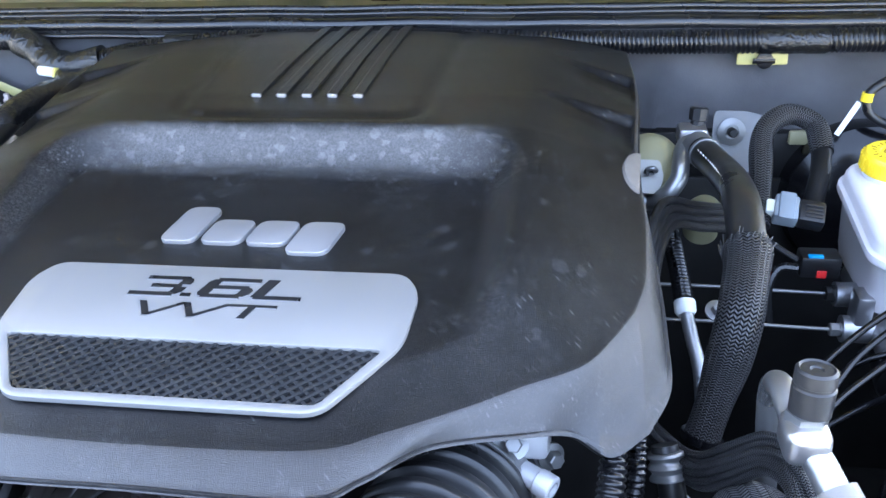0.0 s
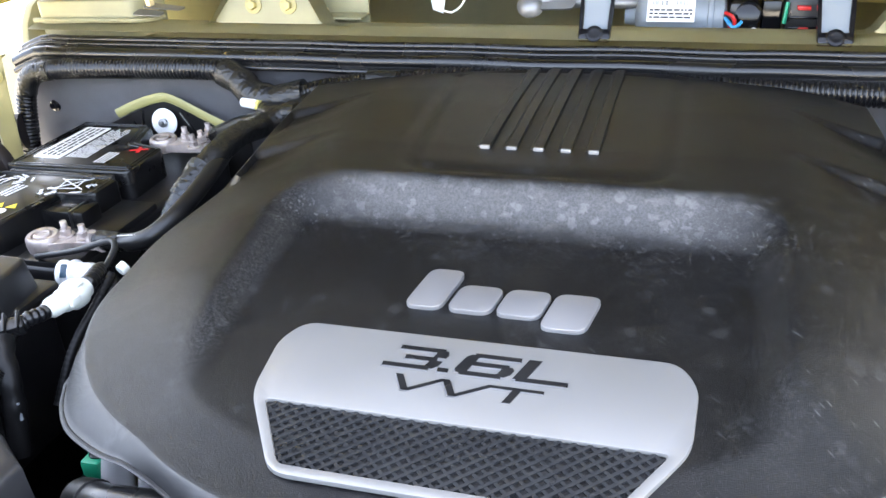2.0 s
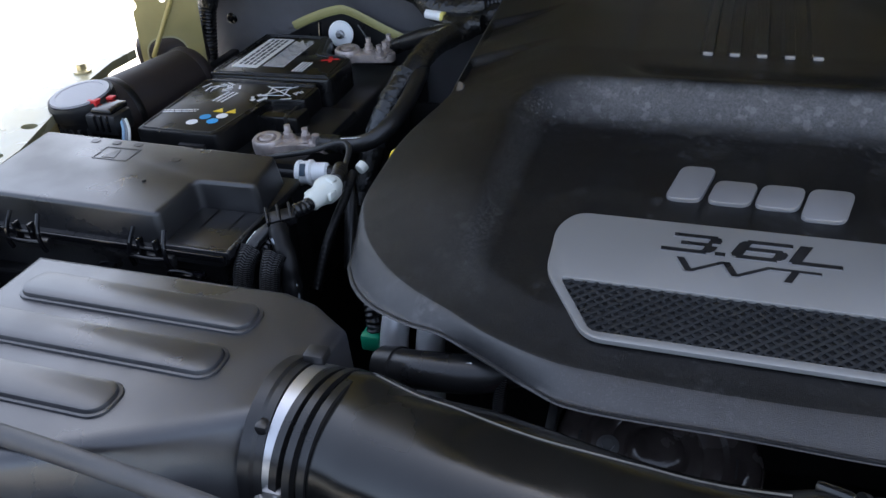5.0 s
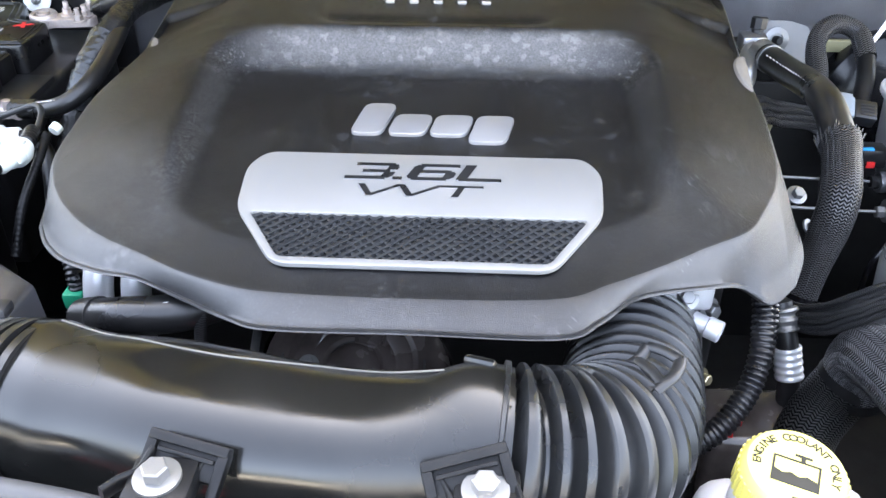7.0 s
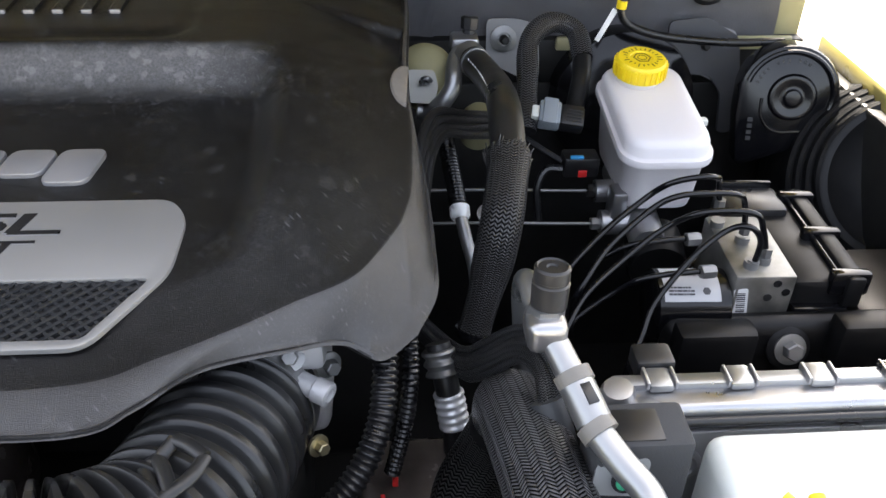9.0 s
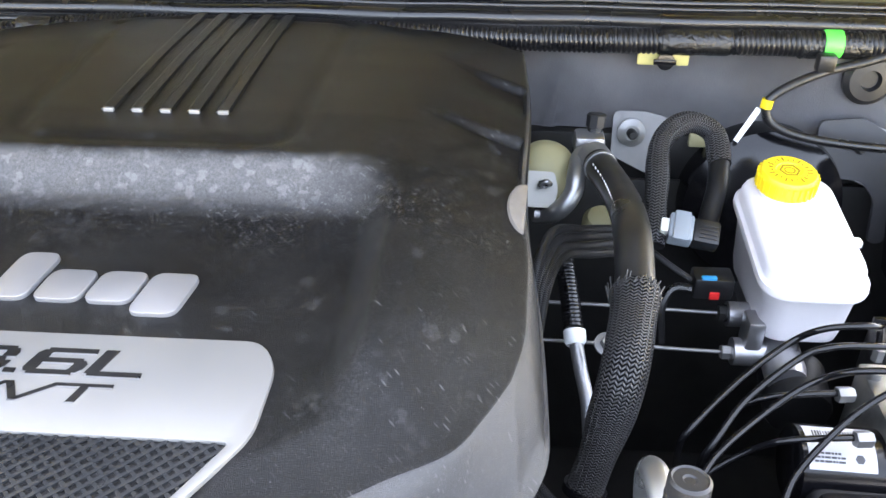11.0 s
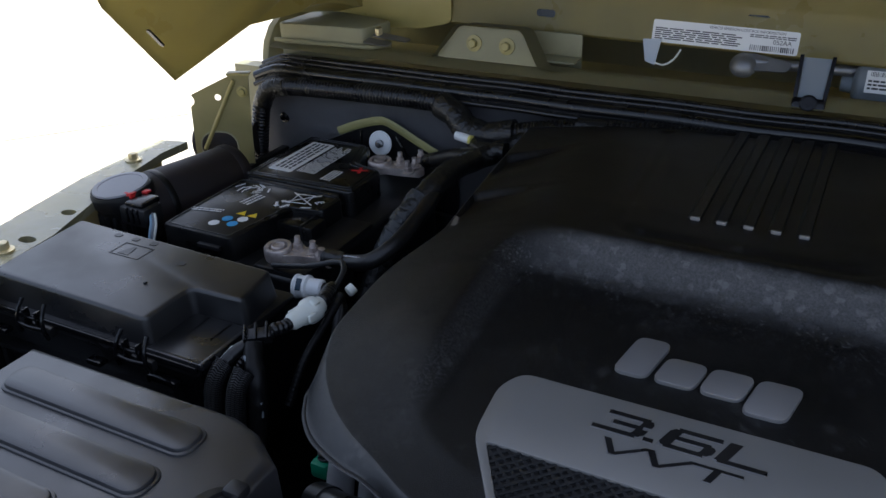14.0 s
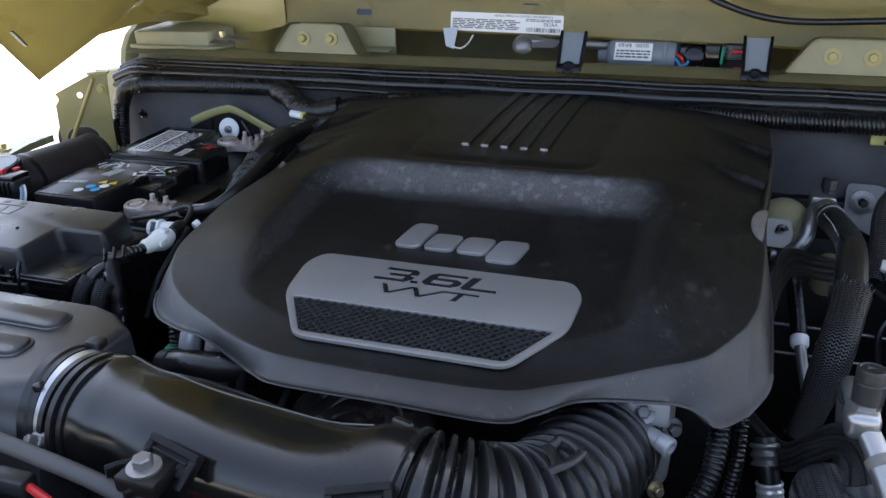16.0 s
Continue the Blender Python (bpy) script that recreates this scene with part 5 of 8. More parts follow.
    for k in range(9):
        q = radians(-8 - 4.5 * k)
        p = Vector((-0.281, -0.151 - 0.0594 * math.cos(q), 0.930 + 0.0594 * math.sin(q)))
        part("band_slot", boxed((-0.004, -0.0007, -0.0004), (0.004, 0.0007, 0.0005), m=frame_at(p, (1, 0, 0), (0, -math.cos(q), math.sin(q)))), LETTER, c)
    part("housing", boxed((-0.288, -0.2135, 0.930), (-0.273, -0.2055, 0.948), 0.003), STEEL, c)
    bolt("screw", (-0.2805, -0.2115, 0.940), (-0.35, -0.75, 0.55), 0.0052, 0.013, c, STEEL, 1.35)
    part("lock_tab", boxed((-0.296, -0.1235, 0.979), (-0.279, -0.108, 0.989), 0.003), BLACK, c)

    # corrugated elbow
    e = thing("bellows_hose", (0.15, -0.15, 0.86), "ribbed black rubber bellows elbow between intake tube and throttle", "hose")
    path = [(0.060, -0.194, 0.9475), (0.082, -0.194, 0.945), (0.117, -0.184, 0.936), (0.144, -0.158, 0.922), (0.160, -0.120, 0.910), (0.170, -0.075, 0.899), (0.178, -0.03, 0.890),
            (0.184, 0.01, 0.885)]
    crests = [0.005, 0.0165, 0.029, 0.0415, 0.054, 0.067, 0.081, 0.096, 0.112, 0.129, 0.147, 0.166, 0.186, 0.207, 0.229, 0.252, 0.275]

    def rib(s):
        bend = float(sstep((s - 0.082) / 0.04))
        top = 0.0575 - 0.0027 * bend
        if s < 0.003:
            return top - 0.0060
        w = 0.5 + 0.5 * math.cos(2 * math.pi * float(np.interp(s, crests, range(len(crests)))))
        return top - (0.0130 - 0.0030 * bend) * (1 - float(sstep((w - 0.02) / 0.80)))
    part("bellows", tube(path, rib, 72, 0.0012), BELLOWS, e)
    # ladder of raised webs on the outer bend
    pa, pb, pc, pd, pe = (0.1672, -0.1180, 0.9735), (0.1524, -0.1330, 0.9670), (0.1863, -0.1338, 0.9755), (0.1715, -0.1560, 0.9735), (0.1660, -0.1605, 0.9715)
    for pth in ([pa, (0.1630, -0.1240, 0.9710), (0.1600, -0.1270, 0.9690)], [pc, (0.1835, -0.1420, 0.9750), (0.1785, -0.1500, 0.9745), pd, pe], [pa, (0.1770, -0.1250, 0.9755), pc],
                [(0.1590, -0.1280, 0.9690), (0.1655, -0.1410, 0.9730), pd], [pb, (0.1590, -0.1280, 0.9690)], [pb, (0.1590, -0.1480, 0.9705), pe]):
        part("web", tube([Vector(p) for p in pth], 0.0044, 12, 0.004, flat=0.7), BELLOWS, e)
    part("clamp_band", tube([(0.1805, -0.014, 0.8877), (0.1828, 0.000, 0.8863)], 0.0560, 56, 0.003), BAND, e, "steel clamp band")
    t = thing("throttle_body", (0.23, 0.02, 0.86), "cast aluminium throttle body under the engine cover", "throttle body")
    part("housing", boxed((0.140, 0.008, 0.835), (0.244, 0.075, 0.935), 0.012, 3), CASTAL, t)
    part("flange", boxed((0.200, -0.004, 0.915), (0.244, 0.03, 0.945), 0.006), CASTAL, t)
    part("port", turned([(0.0080, 0), (0.0080, 0.012), (0.0092, 0.013), (0.0092, 0.024), (0.0080, 0.025), (0.0055, 0.025), (0.005, 0.015), (0, 0.015)], (0.2260, -0.012, 0.914), (0.86, -0.50, -0.12), 28), CASTAL, t)
    bolt("bolt", (0.220, -0.004, 0.93), (0, -0.7, 0.6), 0.006, 0.010, t)
    bolt("bolt", (0.244, 0.012, 0.908), (0.5, -0.8, 0.2), 0.006, 0.011, t)
    bolt("bolt", (0.236, -0.030, 0.868), (0.6, -0.7, 0.2), 0.005, 0.010, t, BRASS)


def air_box():
    o = thing("air_filter_box", (-0.44, -0.14, 0.75), "matte black air filter box with three raised pads on its lid", "air filter box")
    # the lid falls away to the outlet across a slanted front corner
    top = [(-0.605, -0.038), (-0.352, -0.037), (-0.322, -0.046), (-0.287, -0.070), (-0.2870, -0.160), (-0.308, -0.1765), (-0.385, -0.220), (-0.470, -0.268), (-0.605, -0.268)]
    low = [(-0.610, -0.034), (-0.350, -0.032), (-0.316, -0.042), (-0.283, -0.068), (-0.2830, -0.180), (-0.2840, -0.222), (-0.350, -0.245), (-0.455, -0.290), (-0.610, -0.290)]
    bm = bmesh.new()
    rings = []
    for f, z in ((0.0, 0.978), (0.25, 0.955), (1.0, 0.890), (1.0, 0.750)):
        rings.append([bm.verts.new((a[0] + (b[0] - a[0]) * f, a[1] + (b[1] - a[1]) * f, z)) for a, b in zip(top, low)])
    for a, b in zip(rings, rings[1:]):
        for k in range(len(a)):
            bm.faces.new((a[k], a[(k + 1) % len(a)], b[(k + 1) % len(a)], b[k]))
    bm.faces.new(rings[0])
    bm.faces.new(rings[-1])
    bmesh.ops.recalc_face_normals(bm, faces=bm.faces)
    edges = [e for e in bm.edges if all(v.co.z > 0.97 for v in e.verts)]
    bmesh.ops.bevel(bm, geom=edges, offset=0.010, segments=4, profile=0.5, affect="EDGES")
    part("lid", bm, LIDB, o)
    for x0, x1, yc, r in ((-0.575, -0.356, -0.084, 0.0165), (-0.60, -0.356, -0.137, 0.0165), (-0.60, -0.409, -0.192, 0.0165)):
        pts = rounded(x1 - x0, 2 * r, r * 0.80, 6, (x0 + x1) / 2, yc)
        part("raised_pad", slab(bmesh.new(), pts, 0.009, Matrix.Translation((0, 0, 0.9840)), bevel=0.003), LIDB, o)
        part("pad_step", slab(bmesh.new(), rounded(x1 - x0 + 0.005, 2 * r + 0.005, r * 0.86, 6, (x0 + x1) / 2, yc), 0.006, Matrix.Translation((0, 0, 0.9800)), bevel=0.0012), LIDB, o)
    part("collar", tube([(-0.305, -0.150, 0.929), (-0.288, -0.1505, 0.9295)], lambda s: 0.0600 + 0.002 * (s < 0.010), 56, 0.002), BLACK, o)
    part("tab", boxed((-0.300, -0.190, 0.970), (-0.290, -0.176, 0.981), 0.003), BLACK, o)


def front_bits():
    part_rod = tube([(-0.62, -0.232, 0.985), (-0.45, -0.243, 0.983), (-0.34, -0.250, 0.978), (-0.24, -0.256, 0.968), (-0.17, -0.258, 0.955), (-0.125, -0.258, 0.935)], 0.0072, 20)
    solo("grey_hose", part_rod, mat("grey_rubber", (0.06, 0.06, 0.062), 0.6, grain=0.2), "dull grey rubber hose crossing in front of the air box", "hose")
    o = thing("front_module", (-0.34, -0.31, 0.85), "black plastic module with wiring connectors at the grille", "module")
    part("body", boxed((-0.47, -0.36, 0.84), (-0.27, -0.278, 0.940), 0.008, 3), BLACK, o)
    part("cap", turned([(0.014, 0), (0.014, 0.003), (0, 0.006)], (-0.33, -0.318, 0.936), (0, 0, 1), 24), BLACK, o)
    part("connector", boxed((-0.352, -0.268, 0.935), (-0.300, -0.249, 0.952), 0.003), GREYC, o)
    part("connector", boxed((-0.298, -0.270, 0.930), (-0.245, -0.252, 0.946), 0.003), GREYC, o)
    part("lock", boxed((-0.334, -0.250, 0.946), (-0.328, -0.2465, 0.953), 0.001), RED, o)
    part("wire", tube([(-0.245, -0.262, 0.938), (-0.20, -0.275, 0.932), (-0.13, -0.30, 0.91)], 0.004, 8), RED, o)


# ---- under the cover ----
def engine_block():
    o = thing("engine_block", (0, 0.25, 0.5), "dark cast engine block under the plastic cover", "engine")
    # near-black fill under the cover, coloured for the deep shade in the gaps
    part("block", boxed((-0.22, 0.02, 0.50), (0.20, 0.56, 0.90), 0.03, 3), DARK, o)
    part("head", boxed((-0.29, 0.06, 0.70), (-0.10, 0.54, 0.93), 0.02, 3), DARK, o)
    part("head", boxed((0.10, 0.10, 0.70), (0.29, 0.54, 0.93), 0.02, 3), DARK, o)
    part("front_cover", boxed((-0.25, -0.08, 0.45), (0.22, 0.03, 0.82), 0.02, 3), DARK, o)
    a = thing("alternator", (-0.02, -0.08, 0.85), "glossy black slotted alternator housing below the cover", "alternator")
    ax = Vector((0.05, -0.45, 0.88)).normalized()
    org = Vector((-0.048, -0.066, 0.899))
    part("housing", turned([(0.080, -0.09), (0.082, -0.035), (0.079, -0.018), (0.071, -0.006), (0.060, 0.000), (0.052, 0.002), (0.048, -0.001), (0.043, 0.002), (0.038, 0.002), (0.034, -0.001),
                            (0.029, 0.002), (0.024, 0.002), (0.021, -0.001), (0.016, 0.004), (0.012, 0.006), (0, 0.006)], org, ax, 64), CASTING, a)
    m = frame_at(org, (1, 0, 0), ax)
    for k in range(10):
        q = 2 * math.pi * (k + 0.5) / 10
        part("slot", slab(bmesh.new(), rounded(0.015, 0.0035, 0.0015, 3, 0.0, 0.0), 0.0012, m @ Matrix.Rotation(q, 4, "Z") @ Matrix.Translation((0, 0.0560, 0.0010))), LETTER, a)
    part("side_bracket", boxed((-0.004, -0.03, -0.03), (0.004, 0.03, 0.012), 0.002, m=m @ Matrix.Translation((-0.080, 0.018, -0.012))), DARK, a)
    bolt("bolt", (-0.083, -0.069, 0.900), ax, 0.0050, 0.008, a)
    tm = frame_at((-0.036, -0.044, 0.907), (1, -0.12, 0), ax)
    part("terminal_frame", slab(bmesh.new(), rounded(0.025, 0.015, 0.003), 0.010, tm @ Matrix.Translation((0, 0, 0.004)), [rounded(0.019, 0.009, 0.002)], bevel=0.0008), CASTING, a)
    part("terminal", boxed((-0.006, -0.003, -0.004), (0.006, 0.003, 0.002), 0.001, m=tm), BRASS, a)
    for x in (-0.286, -0.252):
        solo("heater_pipe", tube([(x - 0.004, 0.07, 0.945), (x, 0.03, 0.925), (x, 0.012, 0.895), (x + 0.002, 0.0, 0.85), (x + 0.004, -0.01, 0.78)], 0.0130, 24), BRIGHT,
             "bare aluminium coolant pipe running down beside the engine", "pipe", "heater pipes")
    ch = thing("coolant_hose", (-0.19, -0.05, 0.92), "black rubber coolant hose under the cover's front edge", "hose")
    part("hose", tube([(-0.262, -0.05, 0.925), (-0.225, -0.062, 0.938), (-0.185, -0.058, 0.940), (-0.15, -0.03, 0.935), (-0.12, 0.02, 0.92)], 0.0155, 24), RUBBER, ch)
    part("end_cuff", tube([(-0.268, -0.0475, 0.922), (-0.250, -0.0545, 0.930)], 0.0168, 24, 0.004), RUBBER, ch)
    part("print_line", tube([(-0.222, -0.0655, 0.9527), (-0.205, -0.0665, 0.9540), (-0.188, -0.0640, 0.9545)], 0.0006, 6), SILK, ch)
    c = thing("sensor_lead", (-0.15, -0.08, 0.9), "braided sensor lead with a red connector", "cable")
    part("lead", tube([(-0.160, -0.045, 0.955), (-0.166, -0.062, 0.935), (-0.166, -0.072, 0.905), (-0.160, -0.085, 0.885)], 0.0052, 12, 0.003), BRAIDF, c)
    part("plug", boxed((-0.010, -0.0035, -0.0035), (0.012, 0.0035, 0.0035), 0.0015, m=frame_at((-0.150, -0.082, 0.912), (1, -0.35, -0.1), (0, -0.4, 0.9))), RED, c)
    part("socket", boxed((0.010, -0.007, -0.007), (0.034, 0.007, 0.006), 0.002, m=frame_at((-0.150, -0.082, 0.912), (1, -0.35, -0.1), (0, -0.4, 0.9))), GREYC, c)
    g = thing("green_connector", (-0.31, 0.03, 0.9), "corrugated lead with a green connector beside the pipes", "cable")
    part("lead", tube([(-0.318, 0.06, 0.955), (-0.315, 0.038, 0.938), (-0.308, 0.022, 0.918), (-0.306, 0.018, 0.90)], corrugated(0.008), 14, 0.001), CONDUIT, g)
    part("plug", boxed((-0.317, 0.006, 0.886), (-0.299, 0.024, 0.903), 0.003), TEAL, g)
    solo("dipstick_ring", tube([(-0.350, 0.215, 0.965), (-0.360, 0.215, 0.974), (-0.352, 0.216, 0.983), (-0.342, 0.217, 0.978), (-0.344, 0.216, 0.967)], 0.0030, 10), YELLOW,
         "yellow oil dipstick ring at the edge of the cover", "dipstick")


# ---- battery side ----
def ledge_and_gussets(o):
    """The notch of the fuse box lid with its upright fins, and the wire latches along the front."""
    part("lid_step", boxed((-0.524, 0.022, 0.945), (-0.450, 0.100, 0.9600), 0.004), MATTE, o)
    part("step_rim", boxed((-0.526, 0.019, 0.9560), (-0.447, 0.024, 0.9640), 0.0015), MATTE, o)
    part("step_rim", boxed((-0.4500, 0.019, 0.9560), (-0.4450, 0.098, 0.9640), 0.0015), MATTE, o)
    for x in (-0.500, -0.470):
        part("gusset", slab(bmesh.new(), [(0, 0), (0.034, 0), (0.004, 0.024), (0, 0.026)], 0.0022, frame_at((x, 0.0960, 0.9600), (0, -1, 0), (1, 0, 0))), MATTE, o)
    for x in (-0.666, -0.522):
        la = part("latch", boxed((x - 0.020, 0.010, 0.944), (x + 0.020, 0.018, 0.956), 0.002), BLACK, o)
        for sx in (-1, 1):
            part("latch_arm", tube([(x + sx * 0.017, 0.014, 0.984), (x + sx * 0.0185, 0.006, 0.972), (x + sx * 0.0200, 0.003, 0.958), (x + sx * 0.0205, 0.006, 0.946)], 0.0023, 8, 0.004), BLACKG, la)
        part("latch_bar", tube([(x - 0.0195, 0.003, 0.959), (x, 0.0015, 0.9585), (x + 0.0195, 0.003, 0.959)], 0.0021, 8, 0.006), BLACKG, la)
        part("latch_bar", tube([(x - 0.012, 0.006, 0.968), (x, 0.005, 0.9675), (x + 0.012, 0.006, 0.968)], 0.0016, 8, 0.006), BLACKG, la)
        for sx in (-0.009, 0.009):
            part("latch_tooth", boxed((x + sx - 0.0016, 0.004, 0.956), (x + sx + 0.0016, 0.012, 0.976), 0.0008), BLACKG, la)
    part("side_tab", boxed((-0.506, 0.008, 0.934), (-0.474, 0.020, 0.940), 0.002), BLACKG, o)
    part("side_tab", tube([(-0.508, 0.008, 0.934), (-0.502, 0.004, 0.946), (-0.480, 0.004, 0.946), (-0.474, 0.008, 0.934)], 0.0018, 8, 0.004), BLACKG, o)
    for x in (-0.585, -0.730):
        part("rim_nub", boxed((x - 0.010, 0.006, 0.930), (x + 0.010, 0.018, 0.936), 0.0015), BLACKG, o)


def fuse_box():
    o = thing("fuse_box", (-0.61, 0.1, 0.86), "black plastic fuse box with a stepped lid and clip latches", "fuse box")
    plan = [(-0.768, 0.173), (-0.757, 0.033), (-0.522, 0.030), (-0.524, 0.098), (-0.458, 0.100), (-0.468, 0.165)]
    bm = slab(bmesh.new(), round_corners(list(reversed(plan)), 0.008, 3), 0.034, Matrix.Translation((0, 0, 0.990)))
    for v in bm.verts:
        if v.co.z < 0.97:
            c = Vector((-0.61, 0.10))
            d = Vector((v.co.x, v.co.y)) - c
            v.co.x, v.co.y = c.x + d.x * 1.03, c.y + d.y * 1.05
    top = [e for e in bm.edges if all(v.co.z > 0.985 for v in e.verts)]
    bmesh.ops.bevel(bm, geom=top, offset=0.004, segments=3, profile=0.5, affect="EDGES")
    lid = part("lid", bm, MATTE, o)
    ledge_and_gussets(o)
    part("rim", boxed((-0.785, 0.018, 0.946), (-0.452, 0.180, 0.958), 0.004), BLACK, o)
    part("base", boxed((-0.778, 0.028, 0.80), (-0.46, 0.175, 0.948), 0.008, 3), BLACK, o)
    part("rim_lip", boxed((-0.787, 0.016, 0.9535), (-0.45, 0.020, 0.9605), 0.0015), BLACKG, o)
    part("base_ledge", boxed((-0.780, 0.014, 0.902), (-0.50, 0.030, 0.909), 0.002), BLACK, o)
    for k in range(4):
        part("base_rib", boxed((-0.755 + 0.062 * k, 0.020, 0.85), (-0.751 + 0.062 * k, 0.030, 0.902), 0.001), BLACK, o)
    # moulded symbols on the lid
    m = Matrix.Translation((-0.645, 0.135, 0.9905))
    b = bmesh.new()
    for lo, hi in (((-0.022, -0.014), (0.022, -0.0125)), ((-0.022, 0.0125), (0.022, 0.014)), ((-0.022, -0.0125), (-0.0205, 0.0125)), ((0.0205, -0.0125), (0.022, 0.0125))):
        slab(b, [(lo[0], lo[1]), (hi[0], lo[1]), (hi[0], hi[1]), (lo[0], hi[1])], 0.0007, m)
    part("symbol_frame", b, BLACK, lid)
    part("moulded_symbol", slab(bmesh.new(), [(-0.012, -0.010), (0.004, -0.010), (0.0, 0.008), (-0.004, 0.008)], 0.0007, m), BLACK, lid)
    for px, py in ((-0.045, 0.024), (-0.017, 0.024), (0.011, 0.024), (0.075, 0.0)):
        part("moulded_symbol", slab(bmesh.new(), rounded(0.010, 0.0075, 0.0022, 3, px, py), 0.0007, m), BLACK, lid)
    part("pin", turned([(0.0022, 0), (0.0022, 0.002), (0, 0.0025)], (-0.575, 0.085, 0.990), (0, 0, 1), 10), BLACK, lid)


def terminal_clamp(parent, ring, studs, z):
    """A cast clamp round a post, a flat bar that runs on from it, and threaded studs with nuts."""
    a, b = Vector((ring[0], ring[1], z)), Vector((studs[-1][0], studs[-1][1], z))
    run = b - a
    m = frame_at(a, run, (0, 0, 1))
    ln = run.length
    c = part("terminal_clamp", slab(bmesh.new(), round_corners([(-0.004, -0.0150), (ln * 0.6, -0.0130), (ln + 0.010, -0.0085), (ln + 0.012, 0.0085), (ln * 0.5, 0.0140), (-0.004, 0.0155)], 0.006), 0.011, m, bevel=0.002), TERM, parent, "oxidised lead terminal clamp")
    part("clamp_ring", turned([(0.0175, -0.012), (0.0185, -0.004), (0.0180, 0.003), (0.0160, 0.0055), (0.0120, 0.0050), (0.0112, 0.0010), (0, 0.0010)], a, (0.02, -0.05, 1), 32), TERM, c)
    part("post", turned([(0.0098, -0.004), (0.0092, 0.0050), (0.0075, 0.0062), (0.0060, 0.0050), (0, 0.0052)], a, (0, 0, 1), 24), TERM, c)
    for k, (sx, sy) in enumerate(studs):
        p = Vector((sx, sy, z))
        ax = Vector((0.06 - 0.05 * k, -0.08, 1)).normalized()
        bolt("nut", p, ax, 0.0062, 0.0095, c, TERM, 1.45)
        part("stud", tube([p + ax * 0.006, p + ax * 0.013, p + ax * (0.0185 - 0.002 * (k % 2))], corrugated(0.0038, 0.0006, 0.0016), 12, 0.0004), TERM, c)
    return c


def battery():
    o = thing("battery", (-0.60, 0.4, 0.78), "black car battery with white stickers and lead terminals", "battery")
    part("case", boxed((-0.705, 0.232, 0.77), (-0.482, 0.575, 0.936), 0.008, 3), BLACK, o)
    rear = [(-0.703, 0.404), (-0.523, 0.410), (-0.526, 0.494), (-0.572, 0.506), (-0.592, 0.572), (-0.703, 0.572)]
    front = [(-0.700, 0.236), (-0.590, 0.236), (-0.579, 0.312), (-0.576, 0.348), (-0.531, 0.352), (-0.530, 0.398), (-0.700, 0.398)]
    a = part("top_rear", slab(bmesh.new(), round_corners(rear, 0.012), 0.046, Matrix.Translation((0, 0, 0.974)), bevel=0.004), BATT, o)
    b = part("top_front", slab(bmesh.new(), round_corners(front, 0.007), 0.042, Matrix.Translation((0, 0, 0.970)), bevel=0.004), BATT, o)
    part("vent_block", boxed((-0.582, 0.314, 0.930), (-0.524, 0.349, 0.962), 0.004), BATT, o)
    part("block_seam", boxed((-0.542, 0.3132, 0.935), (-0.538, 0.349, 0.9632), 0.001), BLACK, o)
    part("ledge", boxed((-0.560, 0.236, 0.925), (-0.484, 0.40, 0.942), 0.005), BLACK, o)
    part("handle_slot", boxed((-0.640, 0.2305, 0.951), (-0.605, 0.2365, 0.957), 0.001), MATTE, o)
    part("rib", boxed((-0.690, 0.398, 0.944), (-0.54, 0.404, 0.971), 0.001), MATTE, o)
    for outline, z in ((rear, 0.9742), (front, 0.9702)):
        cx, cy = (sum(q[k] for q in outline) / len(outline) for k in (0, 1))
        for inset in (0.005,) if z < 0.972 else (0.005, 0.011):
            loop = round_corners([(px - math.copysign(inset, px - cx), py - math.copysign(inset, py - cy)) for px, py in outline], 0.010)
            part("raised_rim", tube([(px, py, z) for px, py in loop + loop[:1]], 0.0012, 6, 0.006), BATT, o)
    # stickers and print
    m = Matrix.Translation((-0.628, 0.482, 0.9748))
    st = part("sticker", slab(bmesh.new(), rounded(0.040, 0.115, 0.003, 4, -0.035, 0.010), 0.0005, m), PAPER, o, "white spec sticker")
    ink = bmesh.new()
    bars(ink, m @ Matrix.Translation((-0.035, 0.012, 0.0003)) @ Matrix.Rotation(radians(90), 4, "Z"), 0.100, 0.030, 4, 21)
    part("print", ink, INK, st)
    wp = bmesh.new()
    bars(wp, m @ Matrix.Translation((0.006, 0.012, 0.0002)) @ Matrix.Rotation(radians(90), 4, "Z"), 0.105, 0.032, 8, 22, 0.8)
    part("print", wp, SILK, a)
    wp = bmesh.new()
    bars(wp, m @ Matrix.Translation((0.048, -0.035, 0.0002)) @ Matrix.Rotation(radians(90), 4, "Z"), 0.035, 0.018, 4, 23)
    part("print", wp, SILK, a)
    x = bmesh.new()
    mx = Matrix.Translation((-0.553, 0.479, 0.9750)) @ Matrix.Rotation(radians(20), 4, "Z")
    slab(x, [(-0.013, -0.0025), (0.013, -0.0025), (0.013, 0.0025), (-0.013, 0.0025)], 0.0004, mx)
    slab(x, [(-0.0025, -0.011), (0.0025, -0.011), (0.0025, 0.011), (-0.0025, 0.011)], 0.0004, mx @ Matrix.Translation((0, 0, 0.0002)))
    part("plus_mark", x, RED, a, "red plus mark")
    m = Matrix.Translation((-0.626, 0.317, 0.9709))
    sp = bmesh.new()
    # crossed bin sign, worn swirl, bars of small print
    mb = m @ Matrix.Translation((0.050, 0.054, 0)) @ Matrix.Rotation(radians(8), 4, "Z")
